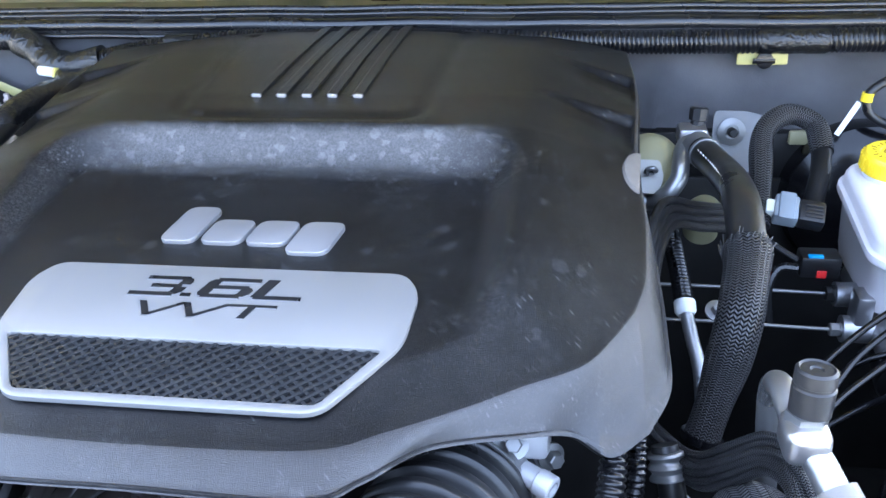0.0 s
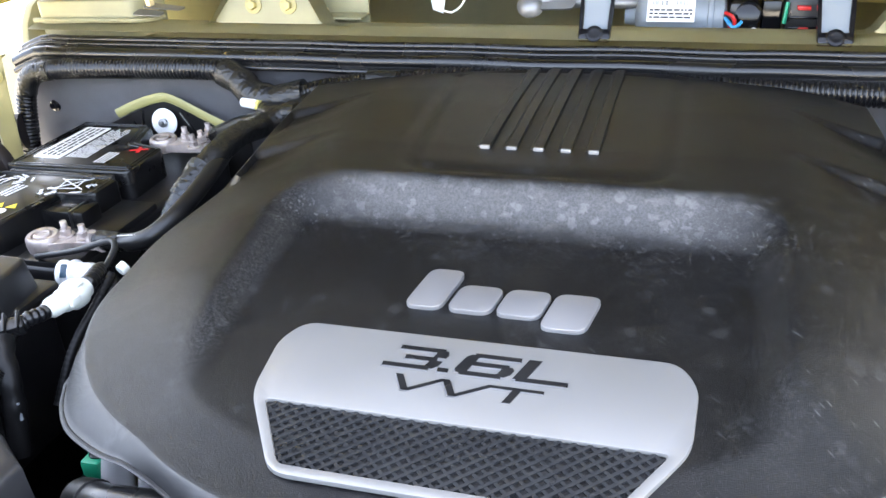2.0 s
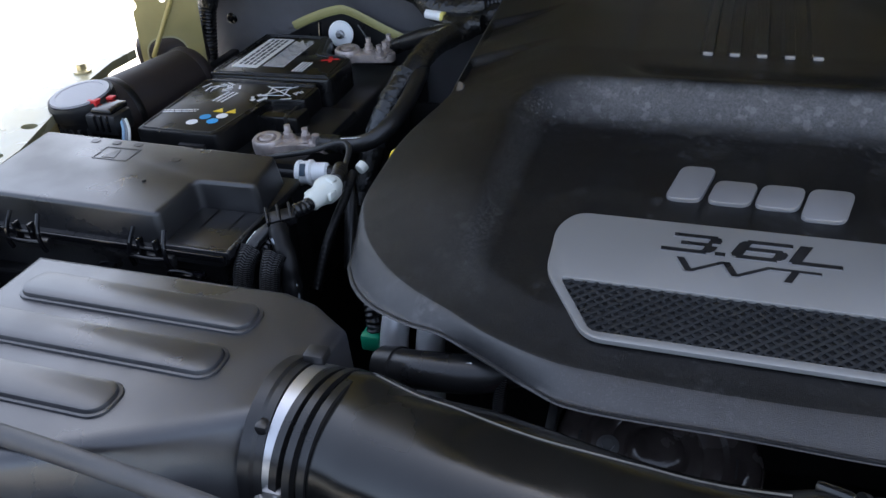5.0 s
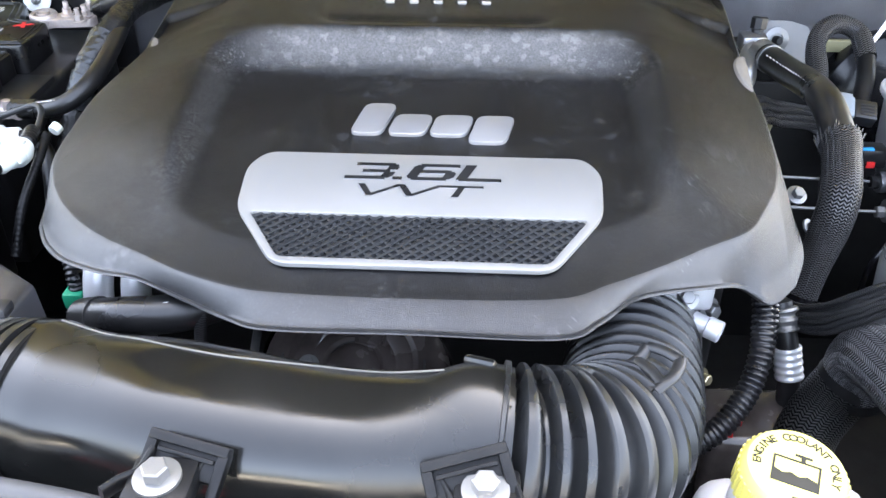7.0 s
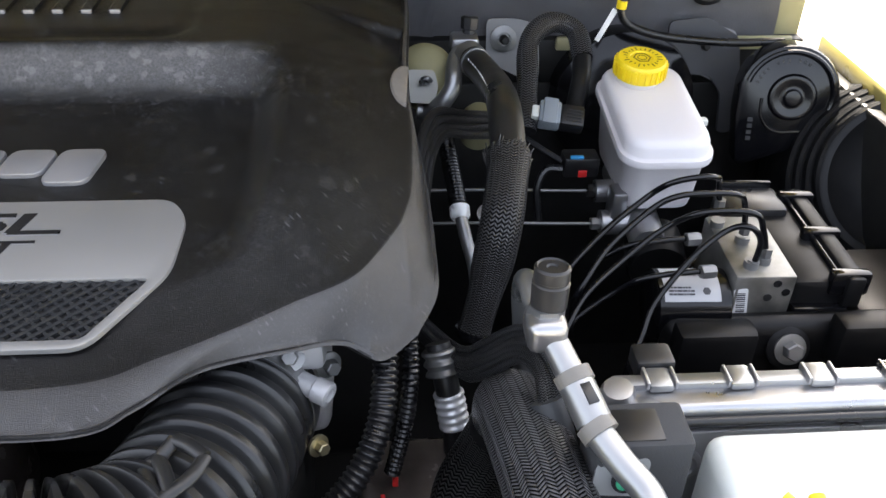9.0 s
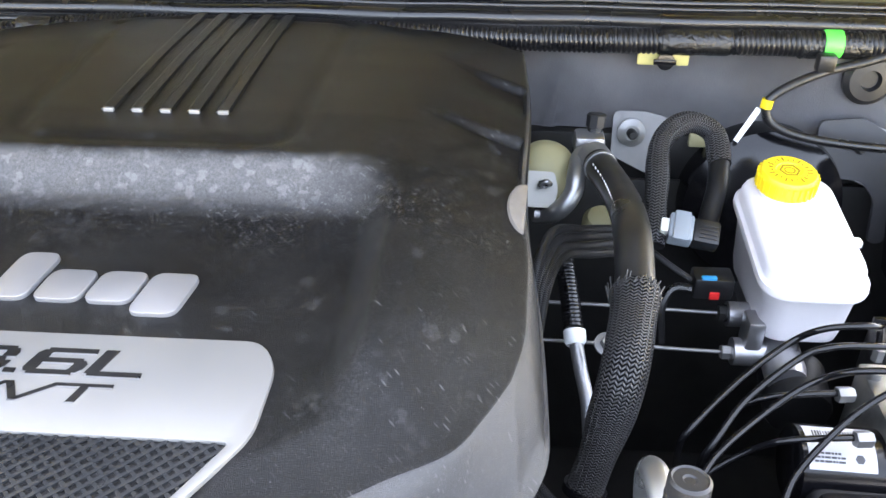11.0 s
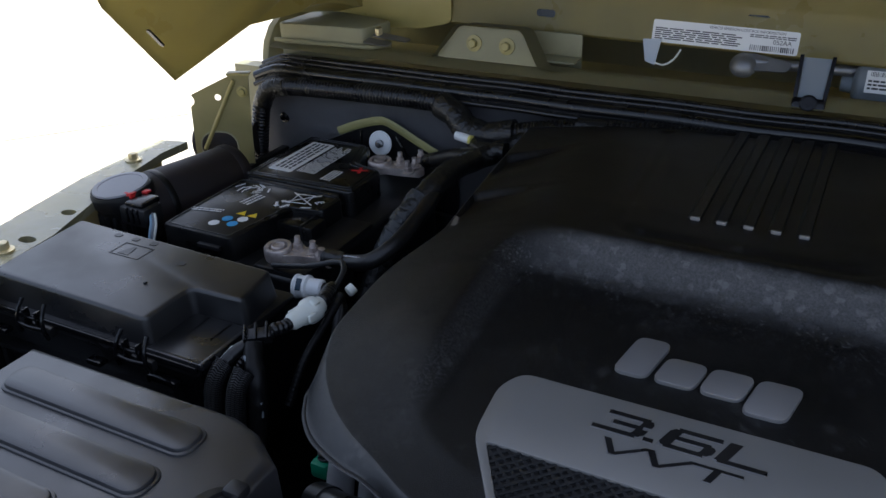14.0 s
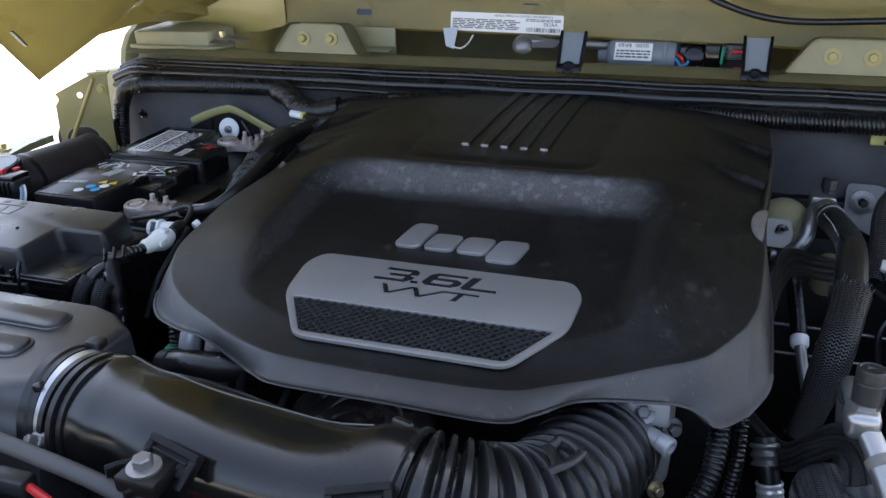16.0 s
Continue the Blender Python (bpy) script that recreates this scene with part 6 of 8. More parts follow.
    for r in (38, -38):
        slab(sp, [(-0.026, -0.0009), (0.026, -0.0009), (0.026, 0.0009), (-0.026, 0.0009)], 0.0004, mb @ Matrix.Rotation(radians(r), 4, "Z") @ Matrix.Translation((0, 0, 0.0002)))
    for lo, hi in (((-0.013, -0.014), (0.011, -0.0125)), ((-0.015, 0.0125), (0.013, 0.014)), ((-0.013, -0.0125), (-0.0115, 0.0125)), ((0.0095, -0.0125), (0.011, 0.0125))):
        slab(sp, [(lo[0], lo[1]), (hi[0], lo[1]), (hi[0], hi[1]), (lo[0], hi[1])], 0.0004, mb)
    part("bin_sign", sp, SILK, b, "white crossed bin sign")
    sp = bmesh.new()
    slab(sp, [(0.010, -0.0270), (0.024, -0.0240), (0.024, -0.0215), (0.010, -0.0245)], 0.0004, mb)
    part("sign_bar", sp, SILK, b)
    sp = bmesh.new()
    for k in range(3):
        q = radians(90 + 120 * k)
        ms = m @ Matrix.Translation((0.034 + 0.008 * math.cos(q), 0.030 + 0.008 * math.sin(q), 0)) @ Matrix.Rotation(q + radians(90), 4, "Z")
        slab(sp, [(-0.0075, -0.0020), (0.0030, -0.0020), (0.0030, -0.0042), (0.0078, 0.0), (0.0030, 0.0042), (0.0030, 0.0020), (-0.0075, 0.0020)], 0.0004, ms)
    part("loop_sign", sp, SILK, b, "white three-arrow recycling sign")
    part("print", bars(bmesh.new(), m @ Matrix.Translation((-0.012, 0.026, 0)) @ Matrix.Rotation(radians(80), 4, "Z"), 0.034, 0.020, 3, 31), SILK, b)
    sp = bmesh.new()
    bars(sp, m @ Matrix.Translation((-0.046, -0.025, 0)) @ Matrix.Rotation(radians(12), 4, "Z"), 0.045, 0.010, 2, 32)
    part("print", sp, SILK, b)
    sp = bmesh.new()
    rnd = random.Random(7)
    for k in range(18):
        q = rnd.uniform(0, 6.28)
        rr = rnd.uniform(0.006, 0.026)
        slab(sp, rounded(rnd.uniform(0.006, 0.016), rnd.uniform(0.0012, 0.003), 0.0005, 2), 0.0003,
             m @ Matrix.Translation((-0.032 + rr * math.cos(q) * 1.2, 0.052 + rr * math.sin(q) * 0.8, 0.0001 * k / 10)) @ Matrix.Rotation(q + 1.3 + rnd.uniform(-0.5, 0.5), 4, "Z"))
    part("worn_mark", sp, SILK, b, "worn white swirl print")
    part("chemical_mark", text_mesh("Pb", 0.013, 0.0001, m @ Matrix.Translation((0.079, 0.052, 0.0003)) @ Matrix.Rotation(radians(60), 4, "Z")), SILK, b)
    for cx, cy, mt in ((-0.004, -0.036, BLUE), (0.012, -0.046, BLUE), (-0.012, -0.053, PAPER), (0.016, -0.030, PAPER)):
        part("round_symbol", slab(bmesh.new(), [(cx + 0.0072 * math.cos(q), cy + 0.0072 * math.sin(q)) for q in [2 * math.pi * k / 20 for k in range(20)]], 0.0004, m), mt, b)
    for cx in (0.004, 0.022):
        part("warning_triangle", slab(bmesh.new(), [(cx - 0.007, -0.020), (cx + 0.007, -0.020), (cx, -0.008)], 0.0004, m), YELLOW, b)
    terminal_clamp(o, (-0.538, 0.264), [(-0.5155, 0.2745), (-0.4920, 0.2740)], 0.954)
    terminal_clamp(o, (-0.5514, 0.5312), [(-0.5218, 0.5400), (-0.5000, 0.5640), (-0.4936, 0.5142), (-0.4928, 0.5341)], 0.968)
    part("lead_pin", tube([(-0.478, 0.268, 0.945), (-0.476, 0.268, 0.966)], 0.0045, 12), TERM, o)
    # cables
    c = thing("battery_cable", (-0.42, 0.3, 0.9), "thick black battery cable leading from its terminal", "cable", "battery cables")
    part("cable", tube([(-0.474, 0.2700, 0.9550), (-0.440, 0.2700, 0.9550), (-0.407, 0.2660, 0.9650), (-0.388, 0.2850, 0.9780), (-0.384, 0.3300, 0.9880), (-0.390, 0.3900, 0.9960), (-0.402, 0.4500, 1.0000)],
                       0.0098, 18), RUBBER, c)
    for k in range(9):
        part("print_dash", boxed((-0.0022, -0.0005, -0.0004), (0.0022, 0.0005, 0.0004), m=frame_at((-0.446 + 0.0050 * k, 0.2665 - 0.0008 * k, 0.9640 + 0.0010 * k), (1, -0.1, 0.2), (0, -0.4, 0.9))), SILK, c)
    part("sleeve", tube([(-0.470, 0.2700, 0.9550), (-0.444, 0.2702, 0.9550)], 0.0112, 18, 0.004), TAPE, c)
    part("lug", tube([(-0.492, 0.277, 0.951), (-0.462, 0.264, 0.952)], 0.0075, 12, 0.004), TERM, c)
    c2 = thing("battery_cable", (-0.42, 0.45, 0.9), "taped battery cable bundle dropping beside the battery", "cable", "battery cables")
    part("taped_cable", tube([(-0.335, 0.575, 1.020), (-0.385, 0.522, 1.004), (-0.396, 0.460, 1.008), (-0.400, 0.400, 1.000), (-0.417, 0.360, 0.972), (-0.437, 0.334, 0.917), (-0.448, 0.300, 0.858)],
                        lambda s: 0.0150 + 0.0018 * noise.noise((s * 60, 0, 0)) + 0.0005 * noise.noise((s * 220, 5, 0)), 24, 0.003), TAPE, c2)
    for k, (p, q) in enumerate((((-0.404, 0.392, 0.997), (-0.419, 0.357, 0.968)), ((-0.421, 0.353, 0.962), (-0.434, 0.338, 0.926)))):
        part("foil_patch", tube([p, Vector(p).lerp(Vector(q), 0.5), q], lambda s, k=k: 0.0166 + 0.0012 * noise.noise((s * 60, 1 + k, 0)), 26, 0.002), CRUMPLE, c2, "crumpled shiny dark tape")
    part("branch", tube([(-0.49, 0.562, 0.968), (-0.455, 0.545, 0.985), (-0.42, 0.53, 1.000), (-0.39, 0.52, 1.008)], 0.011, 16), RUBBER, c2)
    solo("thin_lead", tube([(-0.53, 0.240, 0.945), (-0.47, 0.232, 0.962), (-0.432, 0.232, 0.976), (-0.4180, 0.2280, 0.9790), (-0.4090, 0.2160, 0.9770), (-0.4050, 0.1980, 0.9720), (-0.4020, 0.1800, 0.9700)], 0.0034, 10), GREYC,
         "thin black lead looping over the connectors", "cable")


def quick_connects():
    o = thing("fuel_connector", (-0.43, 0.16, 0.93), "white quick connect fitting on a corrugated black line", "connector", "line connectors")
    a, b = Vector((-0.3985, 0.1500, 0.9710)), Vector((-0.4035, 0.1020, 0.9735))
    d = (b - a).normalized()
    part("body", turned([(0.0075, -0.004), (0.0095, -0.003), (0.0095, 0.003), (0.0135, 0.005), (0.0142, 0.010), (0.0142, 0.016), (0.0118, 0.019), (0.0112, 0.026), (0.0098, 0.028), (0.0094, 0.040), (0.0075, 0.043), (0.0072, 0.046), (0, 0.046)], a, d, 32), CREAM, o)
    part("grip", boxed((-0.0165, -0.005, 0.006), (0.0165, 0.005, 0.017), 0.003, m=frame_at(a, (0.5, 0, 1), d)), CREAM, o)
    for q in (-1, 1):
        part("release_tab", boxed((q * 0.0138 - 0.002, -0.004, 0.018), (q * 0.0138 + 0.002, 0.004, 0.030), 0.0012, m=frame_at(a, (1, 0, 0.1), d)), CREAM, o)
    part("line", tube([a + d * 0.044, b + d * 0.004, (-0.4100, 0.0860, 0.9740), (-0.4190, 0.0700, 0.9640), (-0.4280, 0.0520, 0.9480)], corrugated(0.0072, 0.0012, 0.0052), 16, 0.0012), CONDUIT, o)
    part("line_back", tube([a, (-0.3990, 0.1640, 0.9730), (-0.4060, 0.1840, 0.9700), (-0.4150, 0.2020, 0.9600), (-0.4200, 0.2100, 0.9450)], corrugated(0.0082, 0.0016, 0.0060), 16, 0.0012), CONDUIT, o)
    part("branch", tube([(-0.3900, 0.1820, 0.9700), (-0.3880, 0.1500, 0.9560), (-0.3920, 0.1100, 0.9300), (-0.3960, 0.0800, 0.8900)], corrugated(0.0048, 0.0005, 0.0052), 14, 0.0013), DULLB, o)
    part("cap_tip", turned([(0.0055, 0), (0.0062, 0.002), (0.0062, 0.008), (0, 0.009)], (-0.3870, 0.1900, 0.9690), (0.3, 0.8, 0.3), 16), CREAM, o)
    o = thing("fuel_connector", (-0.44, 0.2, 0.93), "white fitting with a dark window beside the fuse box", "connector", "line connectors")
    ax = Vector((0.95, 0.12, 0.06)).normalized()
    org = Vector((-0.4680, 0.2030, 0.9505))
    part("body", turned([(0.0128, 0), (0.0142, 0.001), (0.0142, 0.004), (0.0128, 0.005), (0.0128, 0.013), (0.0142, 0.014), (0.0142, 0.017), (0.0110, 0.019), (0.0105, 0.034), (0.0085, 0.036), (0, 0.036)], org, ax, 32), WHITEP, o)
    part("mouth", turned([(0.0108, 0), (0.0108, 0.0010), (0.0070, 0.0010), (0, 0.0006)], org - ax * 0.0006, ax, 28), GREYP, o)
    part("window", boxed((-0.0035, -0.007, 0.0118), (0.0035, 0.007, 0.0133), 0.0008, m=frame_at(org + ax * 0.009, ax, (0.1, -0.75, 0.65))), mat("window_blue_black", (0.02, 0.045, 0.07), 0.3, grain=0), o, "dark moulded window")
    part("line", tube([org + ax * 0.034, (-0.4200, 0.2080, 0.9500), (-0.4060, 0.2000, 0.9400), (-0.3980, 0.1800, 0.9200), (-0.3920, 0.1500, 0.8700)], 0.0078, 14), RUBBER, o)
    c = thing("wire_bundle", (-0.42, 0.03, 0.85), "braided wire looms tied with a clip beside the fuse box", "cable")
    for pth in ([(-0.4330, 0.0400, 0.9560), (-0.4360, 0.0280, 0.9480), (-0.4370, 0.0200, 0.9250), (-0.4340, 0.0100, 0.8600)], [(-0.4080, 0.0380, 0.9560), (-0.4090, 0.0260, 0.9460), (-0.4080, 0.0170, 0.9200), (-0.4040, 0.0080, 0.8600)]):
        part("loom", tube(pth, lambda s: 0.0098 + 0.0022 * max(0.0, 1 - s / 0.012), 18, 0.003, caps=False), BRAIDF, c)
    part("printed_hose", tube([(-0.4370, 0.0320, 0.9400), (-0.4360, 0.0440, 0.9560), (-0.4300, 0.0580, 0.9640), (-0.4210, 0.0720, 0.9680)], 0.0065, 14), RUBBER, c)
    part("bare_wire", tube([(-0.4420, 0.0330, 0.9450), (-0.4410, 0.0440, 0.9570), (-0.4350, 0.0560, 0.9660)], 0.0024, 8), CREAM, c)
    cm = frame_at((-0.4190, 0.0740, 0.9740), (0.85, 0.5, 0.1), (0.1, -0.35, 0.9))
    part("clip", boxed((-0.013, -0.007, -0.008), (0.015, 0.007, 0.004), 0.002, m=cm), BLACK, c)
    for q in (-0.011, 0.0, 0.011):
        part("clip_fin", boxed((q - 0.0012, -0.010, 0.002), (q + 0.0012, 0.010, 0.008), 0.0006, m=cm), BLACK, c)
    part("taped_core", tube([(-0.4160, 0.0640, 0.9690), (-0.4080, 0.0520, 0.9600), (-0.3990, 0.0420, 0.9450), (-0.3950, 0.0340, 0.9200), (-0.3940, 0.0250, 0.8800)], lambda s: 0.0095 + 0.0015 * noise.noise((s * 90, 4, 0)), 16, 0.003), DULLB, c)
    part("strap", tube([(-0.4150, 0.0480, 0.9660), (-0.4030, 0.0420, 0.9560), (-0.3930, 0.0360, 0.9400), (-0.3880, 0.0320, 0.9250), (-0.3870, 0.0300, 0.9140)], 0.0018, 8), GREYP, c)
    for k in range(4):
        part("strap_tooth", boxed((-0.0020, -0.0012, -0.0010), (0.0040, 0.0012, 0.0010), 0.0004, m=Matrix.Translation((-0.4040 + 0.0045 * k, 0.0405 - 0.0028 * k, 0.9560 - 0.0090 * k))), GREYP, c)


def siren():
    o = thing("alarm_siren", (-0.79, 0.26, 0.93), "round black alarm horn with a grey cap and wiring plug", "horn")
    ax = (-0.05, -0.10, 1)
    part("body", turned([(0.032, -0.07), (0.033, -0.024), (0.036, -0.023), (0.037, -0.012), (0.0395, -0.011), (0.0410, -0.008), (0.0415, 0.004), (0.0400, 0.010), (0.0382, 0.0085), (0, 0.009)], (-0.790, 0.262, 0.986), ax, 48), BLACK, o)
    part("cap", turned([(0.0372, 0), (0.0364, 0.0025), (0.030, 0.0028), (0.0295, 0.0022), (0, 0.0024)], (-0.7905, 0.2610, 0.996), ax, 48), mat("siren_cap", (0.24, 0.24, 0.255), 0.4, grain=0.3, grain_scale=250.0), o, "grey cap")
    for k in range(9):
        q = radians(200 + 18 * k)
        part("side_rib", boxed((0.0330, -0.0022, -0.060), (0.0372, 0.0022, -0.022), 0.001, m=Matrix.Translation((-0.790, 0.262, 0.986)) @ Matrix.Rotation(q, 4, "Z")), BLACK, o)
    part("plug", boxed((-0.760, 0.224, 0.962), (-0.716, 0.258, 0.988), 0.004), BLACK, o)
    part("plug_cover", boxed((-0.752, 0.228, 0.986), (-0.722, 0.262, 0.994), 0.003), BLACKG, o)
    for k in range(3):
        part("plug_rib", boxed((-0.746 + 0.009 * k, 0.222, 0.968), (-0.743 + 0.009 * k, 0.226, 0.988), 0.0008), BLACKG, o)
    part("lock", boxed((-0.765, 0.241, 0.990), (-0.752, 0.252, 0.9985), 0.001), RED, o)
    part("lock_tip", boxed((-0.752, 0.258, 0.9930), (-0.742, 0.268, 0.9965), 0.001), RED, o)
    for k, mt in enumerate((mat("pale_blue_wire", (0.30, 0.45, 0.60), 0.4, grain=0.0), GREYP, CREAM)):
        dx = 0.0042 * k
        part("wire", tube([(-0.720 + dx, 0.238, 0.980), (-0.710 + dx, 0.228, 0.972), (-0.7075 + dx, 0.218, 0.955), (-0.7085 + dx * 0.6, 0.212, 0.925)], 0.0016, 8), mt, o)
    part("clip", boxed((-0.722, 0.208, 0.940), (-0.700, 0.222, 0.950), 0.003), WHITEP, o)
    o = thing("vapour_canister", (-0.78, 0.4, 0.9), "dull black cylinder lying against the fender", "canister")
    a, b = Vector((-0.796, 0.285, 0.947)), Vector((-0.742, 0.50, 0.947))
    shell = mat("canister_brown_black", (0.020, 0.015, 0.0145), 0.6, spec=0.3, grain=0.2)
    part("shell", turned([(0.030, 0), (0.046, 0.004), (0.048, 0.012), (0.048, 0.155), (0.045, 0.168), (0.02, 0.172), (0, 0.172)], a, b - a, 48), shell, o)
    part("end_cap", turned([(0.0485, 0), (0.0495, 0.003), (0.0495, 0.010), (0.0485, 0.012)], a + (b - a).normalized() * 0.150, b - a, 48), shell, o)
    part("rear_pipe", tube([(-0.895, 0.522, 0.950), (-0.845, 0.542, 0.956), (-0.806, 0.562, 0.958)], 0.026, 24), shell, o)
    part("strap", turned([(0.0484, 0), (0.0490, 0.001), (0.0490, 0.009), (0.0484, 0.010)], a + (b - a).normalized() * 0.030, b - a, 48), DULLB, o)


def firewall_things():
    h = thing("wiring_harness", (0, 0.6, 0.95), "black corrugated wiring harness taped along the firewall", "harness")
    part("conduit", tube([(-0.830, 0.580, 0.80), (-0.824, 0.583, 0.90), (-0.816, 0.586, 0.965), (-0.806, 0.590, 1.015), (-0.788, 0.594, 1.036), (-0.74, 0.597, 1.043), (-0.62, 0.598, 1.047),
                          (-0.50, 0.597, 1.049), (-0.462, 0.594, 1.043)], corrugated(0.0150, 0.0018, 0.0056), 18, 0.0008), CONDUIT, h)
    part("taped_joint", tube([(-0.480, 0.596, 1.047), (-0.452, 0.588, 1.036), (-0.430, 0.578, 1.022), (-0.395, 0.575, 1.018), (-0.355, 0.578, 1.026)],
                             lambda s: 0.0200 + 0.0025 * noise.noise((s * 60, 3, 0)), 24, 0.003), TAPE, h, "black tape wrapped joint")
    part("taped_corner", tube([(-0.8075, 0.5895, 1.008), (-0.802, 0.591, 1.022), (-0.788, 0.594, 1.036), (-0.760, 0.596, 1.0415)], 0.0152, 18, 0.003), TAPE, h)
    part("conduit", tube([(-0.36, 0.578, 1.025), (-0.30, 0.585, 1.036), (-0.22, 0.598, 1.043), (-0.1, 0.606, 1.046), (0.05, 0.610, 1.045), (0.2, 0.610, 1.043), (0.32, 0.606, 1.041), (0.45, 0.604, 1.042),
                          (0.60, 0.603, 1.044), (0.74, 0.603, 1.043), (0.80, 0.60, 1.03)], corrugated(0.0148, 0.0018, 0.0056), 18, 0.0008), CONDUIT, h)
    for x0, x1 in ((0.47, 0.545), (0.625, 0.70), (-0.27, -0.23)):
        zz = 1.042 if x0 > 0 else 1.0415
        yy = 0.6038 if x0 > 0 else 0.592
        part("tape_wrap", tube([(x0, yy, zz), ((x0 + x1) / 2, yy, zz + 0.0006), (x1, yy, zz + 0.001)], lambda s: 0.0152 + 0.0008 * noise.noise((s * 200, x0, 0)), 20, 0.003), TAPE, h)
    part("green_tape", tube([(0.648, 0.603, 1.0442), (0.668, 0.603, 1.0444)], 0.0160, 22, 0.004), GREEN, h, "bright green tape band")
    part("branch", tube([(-0.42, 0.575, 1.012), (-0.405, 0.555, 1.010), (-0.385, 0.54, 1.010), (-0.35, 0.535, 1.015)], 0.012, 14), TAPE, h)
    solo("clip_tag", boxed((0.447, 0.6075, 1.012), (0.506, 0.6115, 1.030), 0.0018), mat("olive_tag", (0.42, 0.38, 0.14), 0.5), "olive yellow stamped tag on the insulation", "tag")
    c = thing("harness_clip", (0.476, 0.603, 1.022), "black push clip through the olive tag", "clip")
    part("pin", turned([(0.006, 0), (0.006, 0.004), (0.010, 0.005), (0.010, 0.008), (0, 0.009)], (0.478, 0.607, 1.019), (0, -1, 0.1), 16), BLACKG, c)
    part("wings", boxed((0.464, 0.598, 1.016), (0.490, 0.602, 1.022), 0.001), BLACKG, c)
    solo("push_pin", turned([(0.010, 0), (0.010, 0.003), (0.005, 0.005), (0.005, 0.009), (0, 0.01)], (-0.785, 0.617, 0.982), (0, -1, 0), 18), BLACKG, "black push pin in the insulation", "fastener")
    w = thing("plastic_washer", (-0.593, 0.612, 0.95), "white plastic retaining washer on a stud", "fastener")
    ax = (0.05, -1, 0.18)
    part("disc", turned([(0.0195, 0), (0.0200, 0.0015), (0.0185, 0.003), (0.008, 0.0035), (0.008, 0.002)], (-0.593, 0.602, 0.968), ax, 36), WHITEP, w)
    part("stud", turned([(0.0065, 0), (0.0065, 0.004), (0.003, 0.005), (0.003, 0.010), (0, 0.010)], (-0.593, 0.599, 0.968), ax, 12), STEEL, w)
    # painted seam of the battery recess
    pts = [(-0.672, 0.605, 0.976), (-0.64, 0.604, 0.990), (-0.600, 0.602, 1.003), (-0.575, 0.601, 1.003), (-0.52, 0.600, 0.978), (-0.465, 0.598, 0.955)]
    solo("recess_flange", tube(pts, 0.0068, 10, 0.004, flat=0.3, up=(0, -1, 0)), mat("olive_seam", (0.30, 0.28, 0.11), 0.5), "olive painted flange around the battery recess", "flange")
    rec = bmesh.new()
    slab(rec, [(-0.70, 0.955), (-0.60, 0.998), (-0.575, 0.998), (-0.465, 0.950), (-0.465, 0.80), (-0.70, 0.80)], 0.003, frame_at((0, 0.6095, 0), (1, 0, 0), (0, -1, 0)))
    solo("battery_recess", rec, BLACK, "black liner of the battery recess on the firewall", "liner", kind="structure")
    s = thing("shield_straps", (-0.55, 0.60, 0.95), "thin black straps beside the washer", "strap")
    for p in ([(-0.625, 0.600, 0.985), (-0.628, 0.598, 0.955)], [(-0.562, 0.598, 0.985), (-0.54, 0.594, 0.955)]):
        part("strap", tube(p, 0.0022, 8), BLACKG, s)
    n = thing("white_sleeve", (-0.43, 0.56, 1.02), "short white and yellow sleeve on a lead", "sleeve")
    part("sleeve", tube([(-0.438, 0.560, 1.0175), (-0.413, 0.5525, 1.0165)], 0.0066, 14, 0.004), WHITEP, n)
    part("band", tube([(-0.414, 0.5530, 1.0165), (-0.409, 0.5515, 1.0163)], 0.0068, 14, 0.004), PALEY, n)
    # right hand loom with the tagged wire
    o = thing("tagged_wire", (0.6, 0.57, 0.97), "thin black wire with a yellow band and white tag", "cable")
    part("wire", tube([(0.78, 0.595, 1.058), (0.70, 0.590, 1.030), (0.655, 0.583, 1.020), (0.610, 0.568, 1.006), (0.589, 0.562, 0.988), (0.598, 0.560, 0.965), (0.64, 0.556, 0.950), (0.72, 0.55, 0.943), (0.80, 0.545, 0.945)],
                      0.0052, 12), RUBBER, o)
    part("band", tube([(0.5895, 0.5622, 0.993), (0.5888, 0.562, 0.983)], 0.0066, 14, 0.003), YELLOW, o)
    part("tag", slab(bmesh.new(), [(-0.0032, -0.022), (0.0032, -0.022), (0.0036, 0.022), (-0.0036, 0.022)], 0.001, frame_at((0.572, 0.560, 0.962), (0.85, 0, -0.5), (0.1, -1, 0.2))), PAPER, o, "white paper tag")
    part("clip", boxed((0.640, 0.575, 1.020), (0.660, 0.590, 1.040), 0.003), BLACK, o)
    for x, y, z in ((0.450, 0.594, 0.929), (0.717, 0.590, 0.921)):
        b = thing("mount_stud", (x, y, z), "grey mounting plate with a washer and stud", "bracket", "firewall studs")
        part("plate", slab(bmesh.new(), round_corners([(-0.022, -0.030), (0.040, -0.060), (0.050, -0.050), (0.046, 0.016), (0.018, 0.024), (-0.022, 0.024)], 0.008), 0.004, frame_at((x, y + 0.012, z), (1, 0, 0), (0, -1, 0.25))), mat("dusty_bracket_steel", (0.22, 0.22, 0.225), 0.55, grain=0.2, dust=0.4, dust_color=(0.28, 0.27, 0.26)), b)
        part("washer", turned([(0.017, 0), (0.017, 0.003), (0.009, 0.005), (0.009, 0.002)], (x, y + 0.008, z), (0, -1, 0.25), 28), STEEL, b)
        part("stud", turned([(0.006, 0), (0.006, 0.012), (0.004, 0.016), (0, 0.016)], (x, y + 0.006, z), (0, -1, 0.25), 14), DARK, b)
